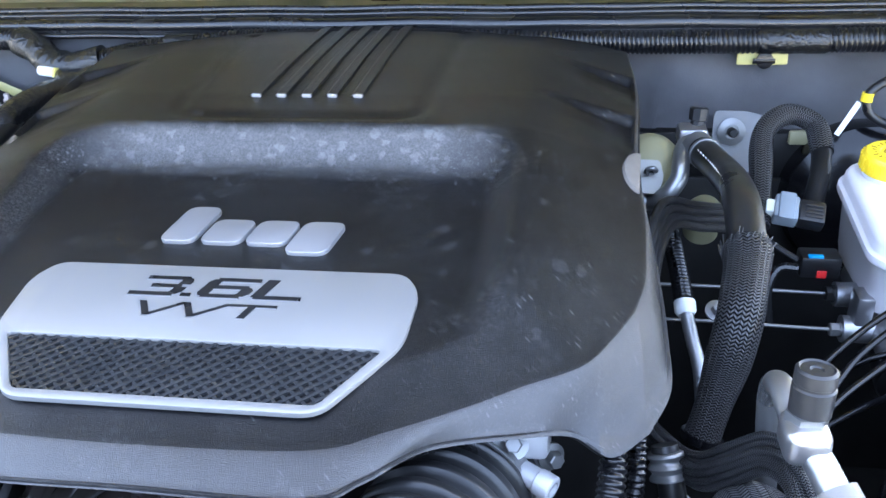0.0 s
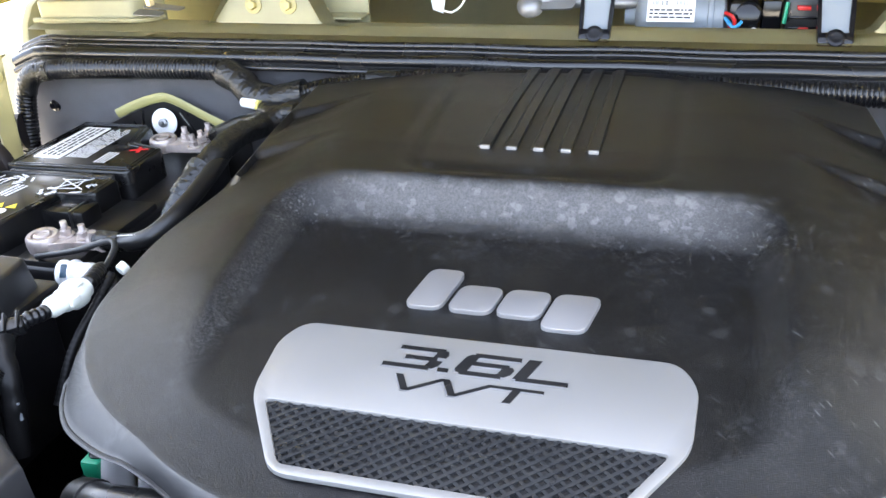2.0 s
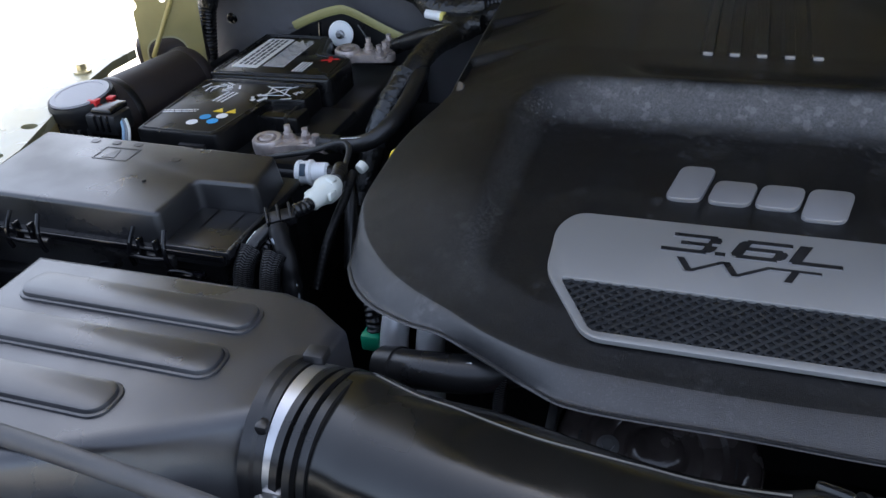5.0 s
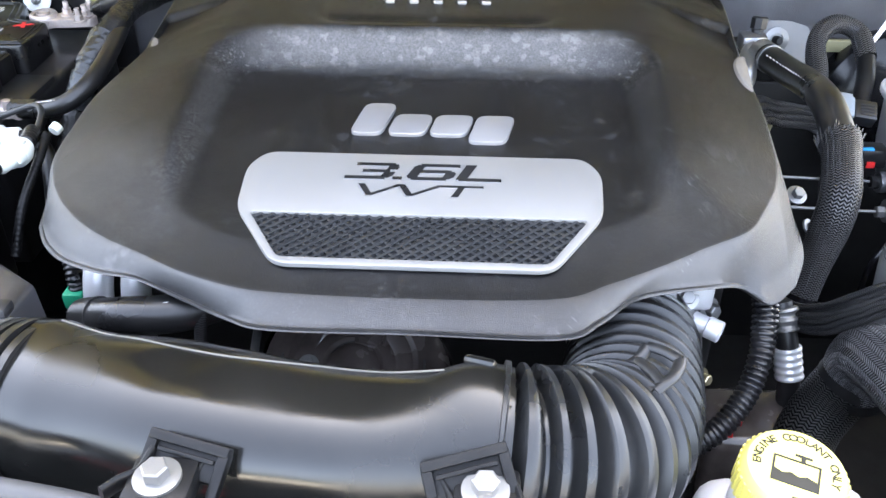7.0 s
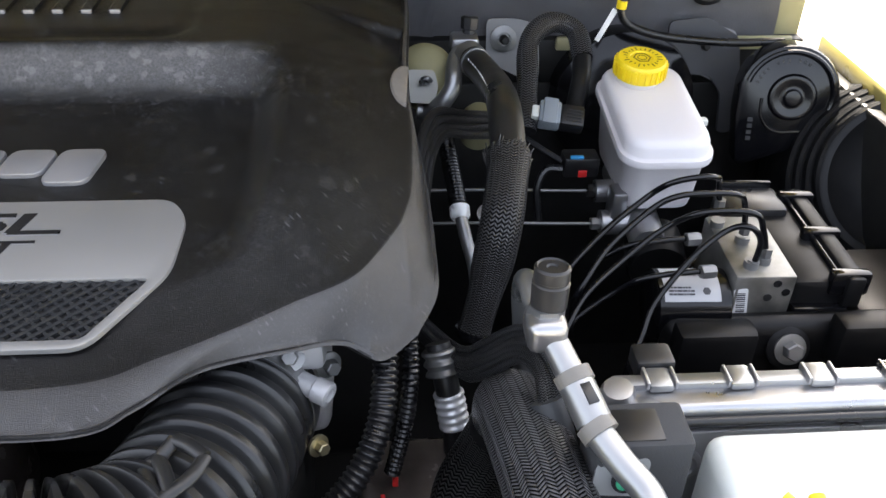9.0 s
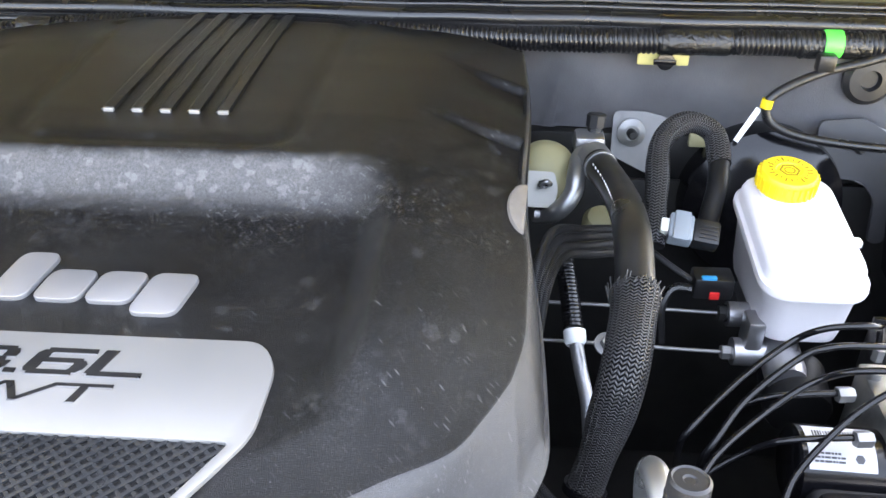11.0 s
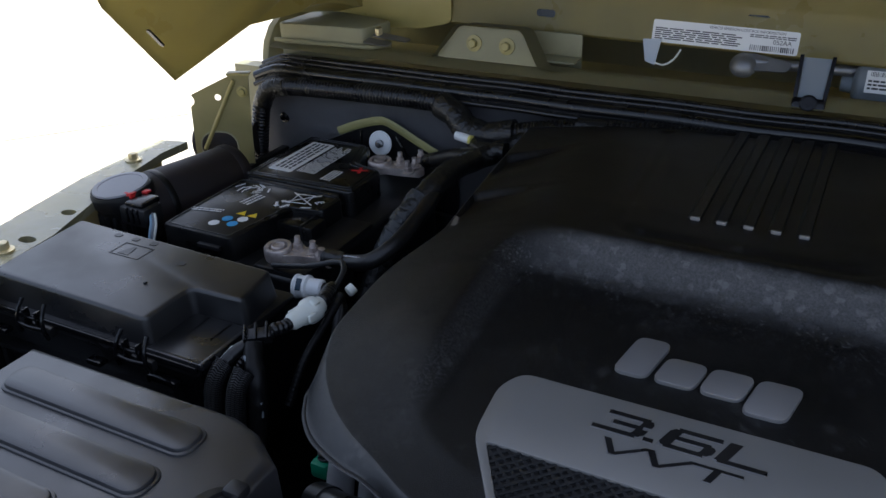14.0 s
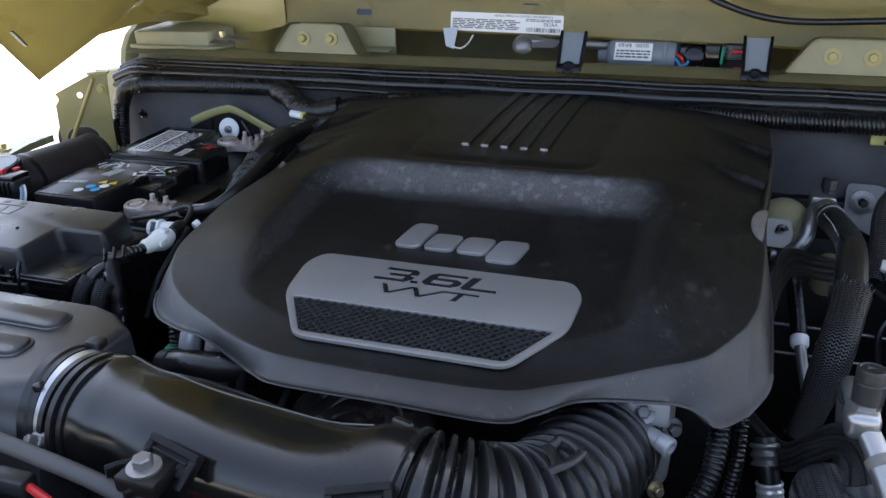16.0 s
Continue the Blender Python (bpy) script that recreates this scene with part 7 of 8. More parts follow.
    solo("round_grommet", turned([(0.030, 0), (0.030, 0.004), (0.024, 0.010), (0.012, 0.011), (0.010, 0.004), (0, 0.004)], (0.715, 0.615, 1.000), (0, -1, 0.1), 36), BLACK,
         "black rubber grommet in the firewall insulation", "grommet")
    solo("lower_firewall_strip", boxed((0.52, 0.600, 0.912), (0.84, 0.609, 0.930), 0.003), OLIVED, "olive painted lower edge of the firewall", "panel", kind="structure")


# ---- brake and air conditioning side ----
def ribbon(parent, pts, width_dir, n, r, spacing, material):
    """A bundle of thin sleeves side by side, each a little out of line with the next."""
    for k in range(n):
        off = (k - (n - 1) / 2) * spacing
        wave = [0.0007 * math.sin(1.7 * k + 1.3 * i) for i in range(len(pts))]
        part("sleeve", tube([Vector(p) + Vector(w).normalized() * (off + h) + Vector((0, -h, h)) for p, w, h in zip(pts, width_dir, wave)], r, 12, 0.004), material, parent)


def ac_lines():
    o = thing("ac_suction_hose", (0.39, 0.25, 0.9), "black rubber hose sleeved in frayed braid", "hose")
    rub = [(0.3935, 0.4600, 0.9600), (0.4056, 0.3929, 0.9650), (0.4076, 0.3231, 0.9775), (0.4046, 0.2587, 0.9811), (0.3989, 0.1931, 0.9662), (0.3925, 0.1600, 0.9500)]
    part("rubber", tube(rub, 0.0164, 28, 0.005), RUBBER, o)
    sl = [(0.4005, 0.2080, 0.9705), (0.3989, 0.1931, 0.9662), (0.3883, 0.1454, 0.9422), (0.3792, 0.1320, 0.8973), (0.3640, 0.1128, 0.8416)]
    part("braided_sleeve", tube(sl, lambda s: 0.0186 + 0.0022 * max(0.0, 1 - s / 0.022) - 0.004 * float(sstep((s - 0.10) / 0.05)), 40, 0.004, caps=False), BRAID, o, "frayed black braided sleeve")
    rnd = random.Random(3)
    fr = bmesh.new()
    base = Vector(sl[0])
    d = (Vector(sl[0]) - Vector(sl[1])).normalized()
    m = frame_at(base, (1, 0, 0), d)
    for k in range(60):
        q = 2 * math.pi * k / 60
        p0 = m @ Vector((0.0200 * math.cos(q), 0.0200 * math.sin(q), -0.006))
        r1 = 0.0200 + rnd.uniform(-0.003, 0.004)
        p1 = m @ Vector((r1 * math.cos(q + 0.12), r1 * math.sin(q + 0.12), rnd.uniform(0.0, 0.007)))
        sweep(fr, [p0, p0.lerp(p1, 0.5), p1], 0.0006, 4, 0.004)
    part("frayed_edge", fr, GREYC, o)
    part("tie", tube([(0.3660, 0.1155, 0.8490), (0.3645, 0.1135, 0.8430)], 0.0178, 24, 0.003), BLACKG, o)
    part("collar", tube([(0.3965, 0.4440, 0.9612), (0.3935, 0.4600, 0.9598), (0.3900, 0.4720, 0.9600)], lambda s: 0.0176 - 0.0012 * (0.006 < s < 0.012), 28, 0.003), ALUP, o, "crimped aluminium collar")
    for k in range(16):
        yy = 0.430 - 0.0085 * k
        p = Vector([float(np.interp(yy, [0.2587, 0.3231, 0.3929, 0.46], v)) for v in ((0.4046, 0.4076, 0.4056, 0.3935),)] + [yy, float(np.interp(yy, [0.2587, 0.3231, 0.3929, 0.46], (0.9811, 0.9775, 0.9650, 0.9600)))])
        p += Vector((-0.0127, 0, 0.0093))
        part("print_dash", boxed((-0.0006, -0.0022, -0.0005), (0.0006, 0.0022, 0.0006), m=Matrix.Translation(p)), SILK, o)
    f = thing("ac_fitting", (0.385, 0.5, 0.93), "aluminium pipe fitting with a black service port", "fitting")
    part("elbow", tube([(0.3900, 0.4720, 0.9600), (0.3850, 0.4850, 0.9590), (0.3770, 0.4750, 0.9560), (0.3715, 0.4450, 0.9500), (0.3690, 0.4320, 0.9369), (0.3560, 0.4250, 0.9200), (0.3420, 0.4380, 0.9060), (0.3300, 0.4400, 0.9060)], 0.0098, 18), ALUP, f)
    part("block", boxed((0.372, 0.490, 0.950), (0.405, 0.520, 0.972), 0.005), ALU, f)
    part("port", turned([(0.008, 0), (0.008, 0.010), (0.0105, 0.011), (0.0110, 0.024), (0.009, 0.026), (0, 0.026)], (0.394, 0.510, 0.965), (0.08, 0.25, 1), 8), GREYC, f)
    b = thing("mount_bracket", (0.34, 0.45, 0.92), "pale bracket bolted in front of an olive dome", "bracket")
    part("dome", turned([(0.035, -0.03), (0.036, 0.0), (0.030, 0.014), (0.016, 0.022), (0, 0.024)], (0.342, 0.485, 0.935), (0.1, -0.5, 0.8), 32), OLIVED, b)
    part("bracket", slab(bmesh.new(), round_corners([(-0.018, -0.020), (0.012, -0.022), (0.018, -0.004), (0.015, 0.016), (-0.016, 0.018)], 0.005), 0.004, frame_at((0.336, 0.440, 0.938), (1, 0.1, 0), (0.1, -0.8, 0.6))), mat("dull_zinc", (0.30, 0.30, 0.28), 0.5, metal=0.3, grain=0.2, dust=0.4, dust_color=(0.25, 0.24, 0.21)), b)
    part("hook", tube([(0.345, 0.436, 0.944), (0.341, 0.432, 0.949), (0.335, 0.433, 0.947), (0.334, 0.436, 0.940)], 0.0028, 10), ALUP, b)
    part("hole", turned([(0.0045, 0), (0.0045, 0.0008), (0, 0.0008)], (0.340, 0.4372, 0.943), (0.1, -0.8, 0.6), 18), LETTER, b)
    part("dome", turned([(0.020, -0.04), (0.020, 0.0), (0.015, 0.008), (0, 0.012)], (0.405, 0.46, 0.888), (0.0, -0.4, 0.9), 28), OLIVED, b)

    u = thing("loop_harness", (0.49, 0.44, 0.9), "braided black harness looping over to a grey connector", "harness")
    path = [(0.4480, 0.3850, 0.9050), (0.4503, 0.4016, 0.9178), (0.4557, 0.4398, 0.9420), (0.4642, 0.4927, 0.9685), (0.4944, 0.5232, 0.9796), (0.5247, 0.5206, 0.9690), (0.5280, 0.4834, 0.9493)]
    part("loop", tube(path, lambda s: 0.0122 + 0.0006 * math.sin(s * 90), 28, 0.004), BRAIDL, u)
    part("heatshrink", tube([(0.5280, 0.4880, 0.9515), (0.5225, 0.4600, 0.9340), (0.5130, 0.4342, 0.9134), (0.5080, 0.4150, 0.9020)], 0.0108, 20), DULLB, u)
    cm = frame_at((0.482, 0.388, 0.923), (1, -0.25, 0.05), (0.0, -0.5, 0.86))
    part("connector", boxed((-0.020, -0.015, -0.010), (0.004, 0.014, 0.008), 0.0025, m=cm), GREYP, u, "grey electrical connector")
    part("connector_latch", boxed((-0.016, -0.017, 0.006), (0.000, 0.016, 0.0100), 0.0015, m=cm), GREYP, u)
    part("connector_neck", boxed((-0.028, -0.008, -0.008), (-0.018, 0.008, 0.004), 0.002, m=cm), CREAM, u)
    part("plug", boxed((0.004, -0.014, -0.011), (0.030, 0.013, 0.007), 0.003, m=cm), BLACK, u)
    for k in range(4):
        part("plug_rib", boxed((0.010, -0.0095 + k * 0.0045, 0.0068), (0.027, -0.0080 + k * 0.0045, 0.0084), 0.0004, m=cm), GREYC, u)

    s = thing("flat_loom", (0.36, 0.3, 0.93), "flat ribbon of braided sleeves from under the cover", "cable")
    pts = [(0.322, 0.215, 0.930), (0.330, 0.245, 0.962), (0.345, 0.285, 0.966), (0.375, 0.325, 0.945), (0.41, 0.358, 0.928), (0.44, 0.385, 0.912)]
    ribbon(s, pts, [(-0.3, 0.5, 0.6)] * 6, 4, 0.0042, 0.0078, BRAIDF)
    w = thing("wavy_loom", (0.35, 0.0, 0.88), "wavy ribbon of braided sleeves over the radiator hose", "cable")
    pts = [(0.3040, 0.1300, 0.8700), (0.3204, 0.1080, 0.8590), (0.3440, 0.0740, 0.8560), (0.3535, 0.0360, 0.8820), (0.3640, 0.0100, 0.9120), (0.3840, -0.0050, 0.9370), (0.3960, -0.0310, 0.9410), (0.3990, -0.0600, 0.9220), (0.3990, -0.0700, 0.9000)]
    ribbon(w, pts, [(-0.2, 0.4, 0.85), (-0.2, 0.4, 0.85), (-0.1, 0.5, 0.80), (-0.1, 0.5, 0.80), (-0.2, 0.5, 0.8), (0.0, 0.4, 0.85), (0.5, 0.6, 0.5), (0.8, 0.5, 0.1), (0.8, 0.5, 0.0)], 6, 0.0031, 0.0044, BRAIDF)
    ribbon(w, [Vector(p) + Vector((-0.002, -0.006, -0.001)) for p in pts], [(-0.2, 0.4, 0.85)] * 5 + [(0.0, 0.4, 0.85), (0.5, 0.6, 0.5), (0.8, 0.5, 0.1), (0.8, 0.5, 0.0)], 4, 0.0031, 0.0047, BRAIDF)
    r = thing("radiator_hose", (0.37, -0.1, 0.85), "thick radiator hose in a coarse black braided sleeve", "hose")
    part("sleeve", tube([(0.3840, 0.0060, 0.835), (0.3815, 0.0010, 0.862), (0.3805, -0.0160, 0.884), (0.3820, -0.0478, 0.896), (0.3865, -0.10, 0.906), (0.3900, -0.15, 0.910), (0.3980, -0.21, 0.900), (0.4100, -0.29, 0.870)],
                        0.0298, 56, 0.004, flat=0.95), BRAIDB, r)
    part("end_cuff", tube([(0.4020, -0.272, 0.877), (0.4080, -0.305, 0.863)], 0.0312, 32, 0.006), RUBBER, r)
    part("end_band", tube([(0.3845, 0.0075, 0.826), (0.3838, 0.0055, 0.838)], 0.0302, 32, 0.004), DULLB, r)
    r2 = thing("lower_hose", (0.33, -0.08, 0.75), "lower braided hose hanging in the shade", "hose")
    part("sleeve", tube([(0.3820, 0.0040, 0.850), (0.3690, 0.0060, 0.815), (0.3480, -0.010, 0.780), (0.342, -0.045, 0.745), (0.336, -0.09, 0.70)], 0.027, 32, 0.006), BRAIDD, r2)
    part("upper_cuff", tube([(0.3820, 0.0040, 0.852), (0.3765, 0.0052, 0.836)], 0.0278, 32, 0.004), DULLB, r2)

    a = thing("ac_pipe", (0.40, -0.05, 0.9), "bent aluminium air conditioning pipe with a service cap", "pipe")
    part("pipe", tube([(0.390, -0.048, 0.984), (0.396, -0.060, 0.979), (0.403, -0.078, 0.970), (0.411, -0.102, 0.958), (0.424, -0.126, 0.949), (0.437, -0.146, 0.942), (0.438, -0.164, 0.936), (0.428, -0.175, 0.930), (0.416, -0.178, 0.926)],
                      0.0092, 24, 0.003), ALUP, a)
    part("loop", tube([(0.3960, 0.0270, 0.8500), (0.3930, 0.0270, 0.9000), (0.3880, 0.0260, 0.9500), (0.3860, 0.0200, 0.9720), (0.3860, 0.0080, 0.9835), (0.3865, -0.0060, 0.9860), (0.3880, -0.0240, 0.9820), (0.3890, -0.0440, 0.9800)], 0.0082, 22, 0.003), ALUP, a)
    part("block", boxed((0.376, -0.062, 0.975), (0.402, -0.032, 0.999), 0.007, 3), ALU, a)
    part("nut", turned([(0.0125, 0), (0.0125, 0.008), (0, 0.008)], (0.3895, -0.043, 0.994), (0.02, 0.1, 1), 6), ALUP, a, smooth=20)
    part("service_cap", turned([(0.0118, 0), (0.0122, 0.017), (0.0112, 0.018), (0.0112, 0.0195), (0.0118, 0.020), (0.0116, 0.0275), (0.0100, 0.0290), (0.0090, 0.0280), (0.004, 0.0280), (0.003, 0.0270), (0, 0.0270)],
                               (0.391, -0.041, 1.001), (0.02, 0.1, 1), 36), GREYC, a, "grey black service cap")
    for p, q in (((0.402, -0.074, 0.973), (0.405, -0.081, 0.969)), ((0.412, -0.103, 0.957), (0.416, -0.110, 0.954))):
        part("collar", tube([p, q], 0.0122, 28, 0.003), mat("tan_grey_collar", (0.16, 0.15, 0.135), 0.45, grain=0.2), a)
    part("switch_window", boxed((-0.007, -0.0035, 0.0095), (0.007, 0.0035, 0.0120), 0.0004, m=frame_at((0.408, -0.091, 0.9645), (0.3, -0.85, -0.35), (0.1, -0.3, 0.9))), LETTER, a)
    part("switch", tube([(0.4045, -0.081, 0.969), (0.408, -0.091, 0.9645), (0.4125, -0.103, 0.9575)], 0.0115, 28, 0.003), ALUP, a)
    part("end_nut", turned([(0.0135, 0), (0.0135, 0.010), (0.011, 0.012), (0, 0.012)], (0.425, -0.177, 0.929), (-0.9, -0.2, -0.25), 24), ALUP, a)

    part("grey_tube", tube([(0.394, -0.054, 0.930), (0.400, -0.066, 0.912), (0.404, -0.080, 0.890), (0.404, -0.092, 0.85)], 0.0125, 20), mat("grey_rubber", (0.028, 0.030, 0.033), 0.5, grain=0.2), w)
    c = thing("corrugated_lead", (0.37, 0.25, 0.85), "corrugated lead ending in a pale sleeve and pipe", "cable")
    part("conduit", tube([(0.3575, 0.372, 0.906), (0.3620, 0.325, 0.889), (0.3660, 0.286, 0.872)], corrugated(0.0098, 0.0011, 0.0042), 18, 0.0011), CONDUIT, c)
    part("sleeve", turned([(0.0105, 0), (0.0105, 0.010), (0.008, 0.014), (0, 0.014)], (0.3664, 0.284, 0.8710), (0.05, -0.85, -0.5), 20), WHITEP, c)
    part("pipe", tube([(0.3675, 0.274, 0.866), (0.3720, 0.253, 0.850), (0.3779, 0.2287, 0.832), (0.381, 0.20, 0.80)], 0.0066, 14), ALUP, c)
    bolt("bolt", (0.392, 0.255, 0.880), (0.1, -0.5, 0.8), 0.0065, 0.010, c)
    bolt("bolt", (0.396, 0.215, 0.865), (0.6, -0.5, 0.6), 0.005, 0.010, c)
    k = thing("corrugated_lead", (0.28, -0.0, 0.85), "glossy corrugated conduits dropping below the cover's tip", "cable", "")
    part("conduit", tube([(0.288, 0.05, 0.945), (0.287, 0.020, 0.930), (0.286, -0.005, 0.910), (0.282, -0.028, 0.888), (0.268, -0.052, 0.866), (0.245, -0.072, 0.848), (0.21, -0.09, 0.835)], corrugated(0.0100, 0.0018, 0.0050), 18, 0.0010), CONDUIT, k)
    part("conduit", tube([(0.306, 0.06, 0.93), (0.306, 0.04, 0.905), (0.305, 0.02, 0.875), (0.300, 0.01, 0.84), (0.29, 0.0, 0.80)], corrugated(0.007, 0.0015, 0.0045), 16, 0.0010), CONDUIT, k)
    p = thing("oil_line", (0.34, 0.05, 0.78), "black line with crimped foil fittings", "pipe")
    part("line", tube([(0.330, 0.075, 0.87), (0.336, 0.06, 0.845), (0.343, 0.046, 0.81), (0.346, 0.036, 0.77), (0.346, 0.03, 0.70)], 0.0105, 16), RUBBER, p)
    part("crimp", tube([(0.331, 0.072, 0.866), (0.335, 0.062, 0.848)], lambda s: 0.0140 + 0.0015 * math.sin(s * 700), 22, 0.0012), mat("dull_crimp", (0.22, 0.22, 0.22), 0.35, metal=0.7), p)
    part("foil", tube([(0.3385, 0.055, 0.833), (0.3440, 0.044, 0.804)], lambda s: 0.0128 + 0.0006 * math.sin(s * 900), 22, 0.0012), BRIGHT, p, "bright foil band")
    q = thing("lower_brackets", (0.30, -0.05, 0.70), "dark cast brackets and plugs deep in the bay", "bracket")
    part("casting", boxed((0.26, -0.02, 0.66), (0.36, 0.06, 0.78), 0.012, 3), CASTING, q)
    part("ring", tube([(0.335, -0.02, 0.79), (0.352, -0.022, 0.80), (0.355, -0.026, 0.775), (0.340, -0.026, 0.765), (0.332, -0.022, 0.78)], 0.005, 10), DARK, q)
    part("plug", boxed((0.290, 0.002, 0.778), (0.295, 0.012, 0.785), 0.001), RED, q, "red plug")
    part("plug", boxed((0.280, -0.012, 0.778), (0.284, -0.007, 0.783), 0.001), RED, q, "red plug")


def brakes():
    o = thing("brake_reservoir", (0.6, 0.4, 0.83), "milky white brake reservoir with a yellow cap", "reservoir")
    # body as stacked rounded sections
    bm = bmesh.new()
    rings = []

    def lid_z(y):
        return 0.929 + (y - 0.305) * 0.14

    def ring(inset, r, zf):
        x0, x1, y0, y1 = 0.538 + inset, 0.641 - inset, 0.302 + inset, 0.470 - inset
        rings.append([bm.verts.new((px, py, zf(py))) for px, py in rounded(x1 - x0, y1 - y0, r, 6, (x0 + x1) / 2, (y0 + y1) / 2)])
    for inset, r, z in ((0.022, 0.012, 0.842), (0.014, 0.018, 0.845), (0.011, 0.020, 0.860)):
        ring(inset, r, lambda y, z=z: z)
    for inset, r, dz in ((0.0070, 0.022, -0.032), (0.0045, 0.024, -0.029), (0.0005, 0.026, -0.0275), (0.0, 0.026, -0.025), (0.0005, 0.026, -0.0195), (0.0035, 0.024, -0.018), (0.0042, 0.024, -0.0165),
                         (0.0050, 0.024, -0.008), (0.0068, 0.023, -0.004), (0.0095, 0.021, -0.0014), (0.014, 0.018, -0.0002), (0.022, 0.014, 0.0)):
        ring(inset, r, lambda y, dz=dz: lid_z(y) + dz)
    for a, b in zip(rings, rings[1:]):
        for k in range(len(a)):
            j = (k + 1) % len(a)
            bm.faces.new((a[k], a[j], b[j], b[k]))
    bm.faces.new(rings[0])
    bm.faces.new(rings[-1])
    part("body", bm, TANK, o, smooth=50)
    part("neck", turned([(0.024, 0), (0.024, 0.012), (0, 0.012)], (0.580, 0.432, 0.940), (0, -0.10, 1), 36), TANK, o)
    ax = Vector((0.0, -0.12, 1)).normalized()
    cap = turned([(0.0275, 0), (0.0290, 0.002), (0.0285, 0.017), (0.0262, 0.0205), (0.0135, 0.0215), (0.0125, 0.0205), (0, 0.0205)], (0.581, 0.430, 0.953), ax, 56)
    c = part("cap", cap, YELLOW, o, "yellow ribbed filler cap")
    kn = bmesh.new()
    m = frame_at((0.581, 0.430, 0.953), (1, 0, 0), ax)
    for k in range(28):
        box(kn, (0.0278, -0.0015, 0.002), (0.0303, 0.0015, 0.0165), m=m @ Matrix.Rotation(2 * math.pi * k / 28, 4, "Z"))
    part("grip_ribs", kn, YELLOW, c)
    mk = bmesh.new()
    for rr, n in ((0.0055, 14), (0.0105, 6)):
        pts = [(rr * math.cos(2 * math.pi * k / n), rr * math.sin(2 * math.pi * k / n)) for k in range(n)]
        inn = [(x * 0.82, y * 0.82) for x, y in pts]
        slab(mk, pts, 0.0003, m @ Matrix.Translation((0, 0, 0.0211)), [inn])
    for k in range(22):
        box(mk, (0.0165, -0.0007, 0.0212), (0.0225 - 0.002 * (k % 3), 0.0009, 0.0216), m=m @ Matrix.Rotation(2 * math.pi * k / 22, 4, "Z"))
    part("cap_print", mk, mat("cap_ink", (0.25, 0.17, 0.01), 0.6, grain=0), c)
    part("side_tab", boxed((0.640, 0.405, 0.898), (0.664, 0.416, 0.906), 0.002), CREAM, o)
    mc = thing("master_cylinder", (0.56, 0.36, 0.80), "cast aluminium brake master cylinder under the reservoir", "master cylinder")
    part("body", turned([(0.018, 0), (0.020, 0.01), (0.020, 0.09), (0.026, 0.095), (0.026, 0.15), (0, 0.15)], (0.575, 0.285, 0.818), (0.05, 0.98, 0.05), 32), ALU, mc)
    part("boss", turned([(0.014, 0), (0.014, 0.035), (0, 0.035)], (0.565, 0.328, 0.820), (-1, 0, 0), 20), ALU, mc)
    part("boss", turned([(0.013, 0), (0.013, 0.035), (0, 0.035)], (0.565, 0.366, 0.838), (-1, 0, 0), 20), ALU, mc)
    part("web", boxed((0.538, 0.318, 0.826), (0.556, 0.345, 0.862), 0.004), ALU, mc)
    part("lower_drum", turned([(0.030, 0), (0.032, 0.004), (0.032, 0.05), (0, 0.05)], (0.585, 0.270, 0.795), (0.1, 0.95, 0.1), 32), DULLB, mc)
    bolt("nut", (0.532, 0.327, 0.819), (-1, 0, 0), 0.0075, 0.013, mc, STEEL, 1.05)
    bolt("nut", (0.531, 0.367, 0.838), (-1, 0, 0), 0.0085, 0.010, mc, DARK, 1.05)
    for x0, y0, z0 in ((0.525, 0.327, 0.819), (0.525, 0.367, 0.838)):
        solo("brake_line", tube([(x0, y0, z0), (x0 - 0.05, y0 + 0.002, z0), (x0 - 0.11, y0 + 0.004, z0 + 0.001), (x0 - 0.2, y0 + 0.01, z0 - 0.002)], 0.0020, 10), STEEL,
             "thin bare steel brake line", "pipe", "bare brake lines")
    pl = thing("level_sensor_plug", (0.5, 0.37, 0.86), "black sensor plug with blue and red clips", "connector")
    part("body", boxed((0.490, 0.358, 0.860), (0.530, 0.384, 0.884), 0.003), BLACK, pl)
    part("clip", boxed((0.496, 0.357, 0.884), (0.511, 0.363, 0.887), 0.001), BLUE, pl)
    part("clip", boxed((0.506, 0.3555, 0.862), (0.516, 0.3585, 0.870), 0.001), RED, pl)
    part("wire", tube([(0.490, 0.372, 0.874), (0.470, 0.385, 0.882), (0.450, 0.40, 0.890), (0.43, 0.41, 0.895)], 0.0032, 8), GREYC, pl)
    part("wire", tube([(0.490, 0.366, 0.868), (0.472, 0.368, 0.866), (0.462, 0.36, 0.845), (0.465, 0.35, 0.81)], 0.0045, 8), CONDUIT, pl)

    h = thing("abs_unit", (0.62, 0.18, 0.80), "aluminium brake control block with a black pump motor", "brake unit")
    rot = Matrix.Translation((0.636, 0.196, 0.838)) @ Matrix.Rotation(radians(-2), 4, "Z")
    part("block", boxed((-0.024, -0.050, -0.055), (0.034, 0.054, 0.038), 0.003, m=rot), mat("machined_block", (0.25, 0.245, 0.23), 0.42, metal=0.8, grain=0.3, vary=0.3, vary_scale=40.0, dust=0.4, dust_color=(0.12, 0.115, 0.10)), h, "machined aluminium block")
    for px, py in ((-0.017, 0.036), (-0.001, 0.007), (0.008, -0.027), (-0.006, -0.034)):
        part("port", turned([(0.007, 0), (0.007, 0.008), (0, 0.008)], rot @ Vector((px, py, 0.037)), (0, 0, 1), 16), STEEL, h)
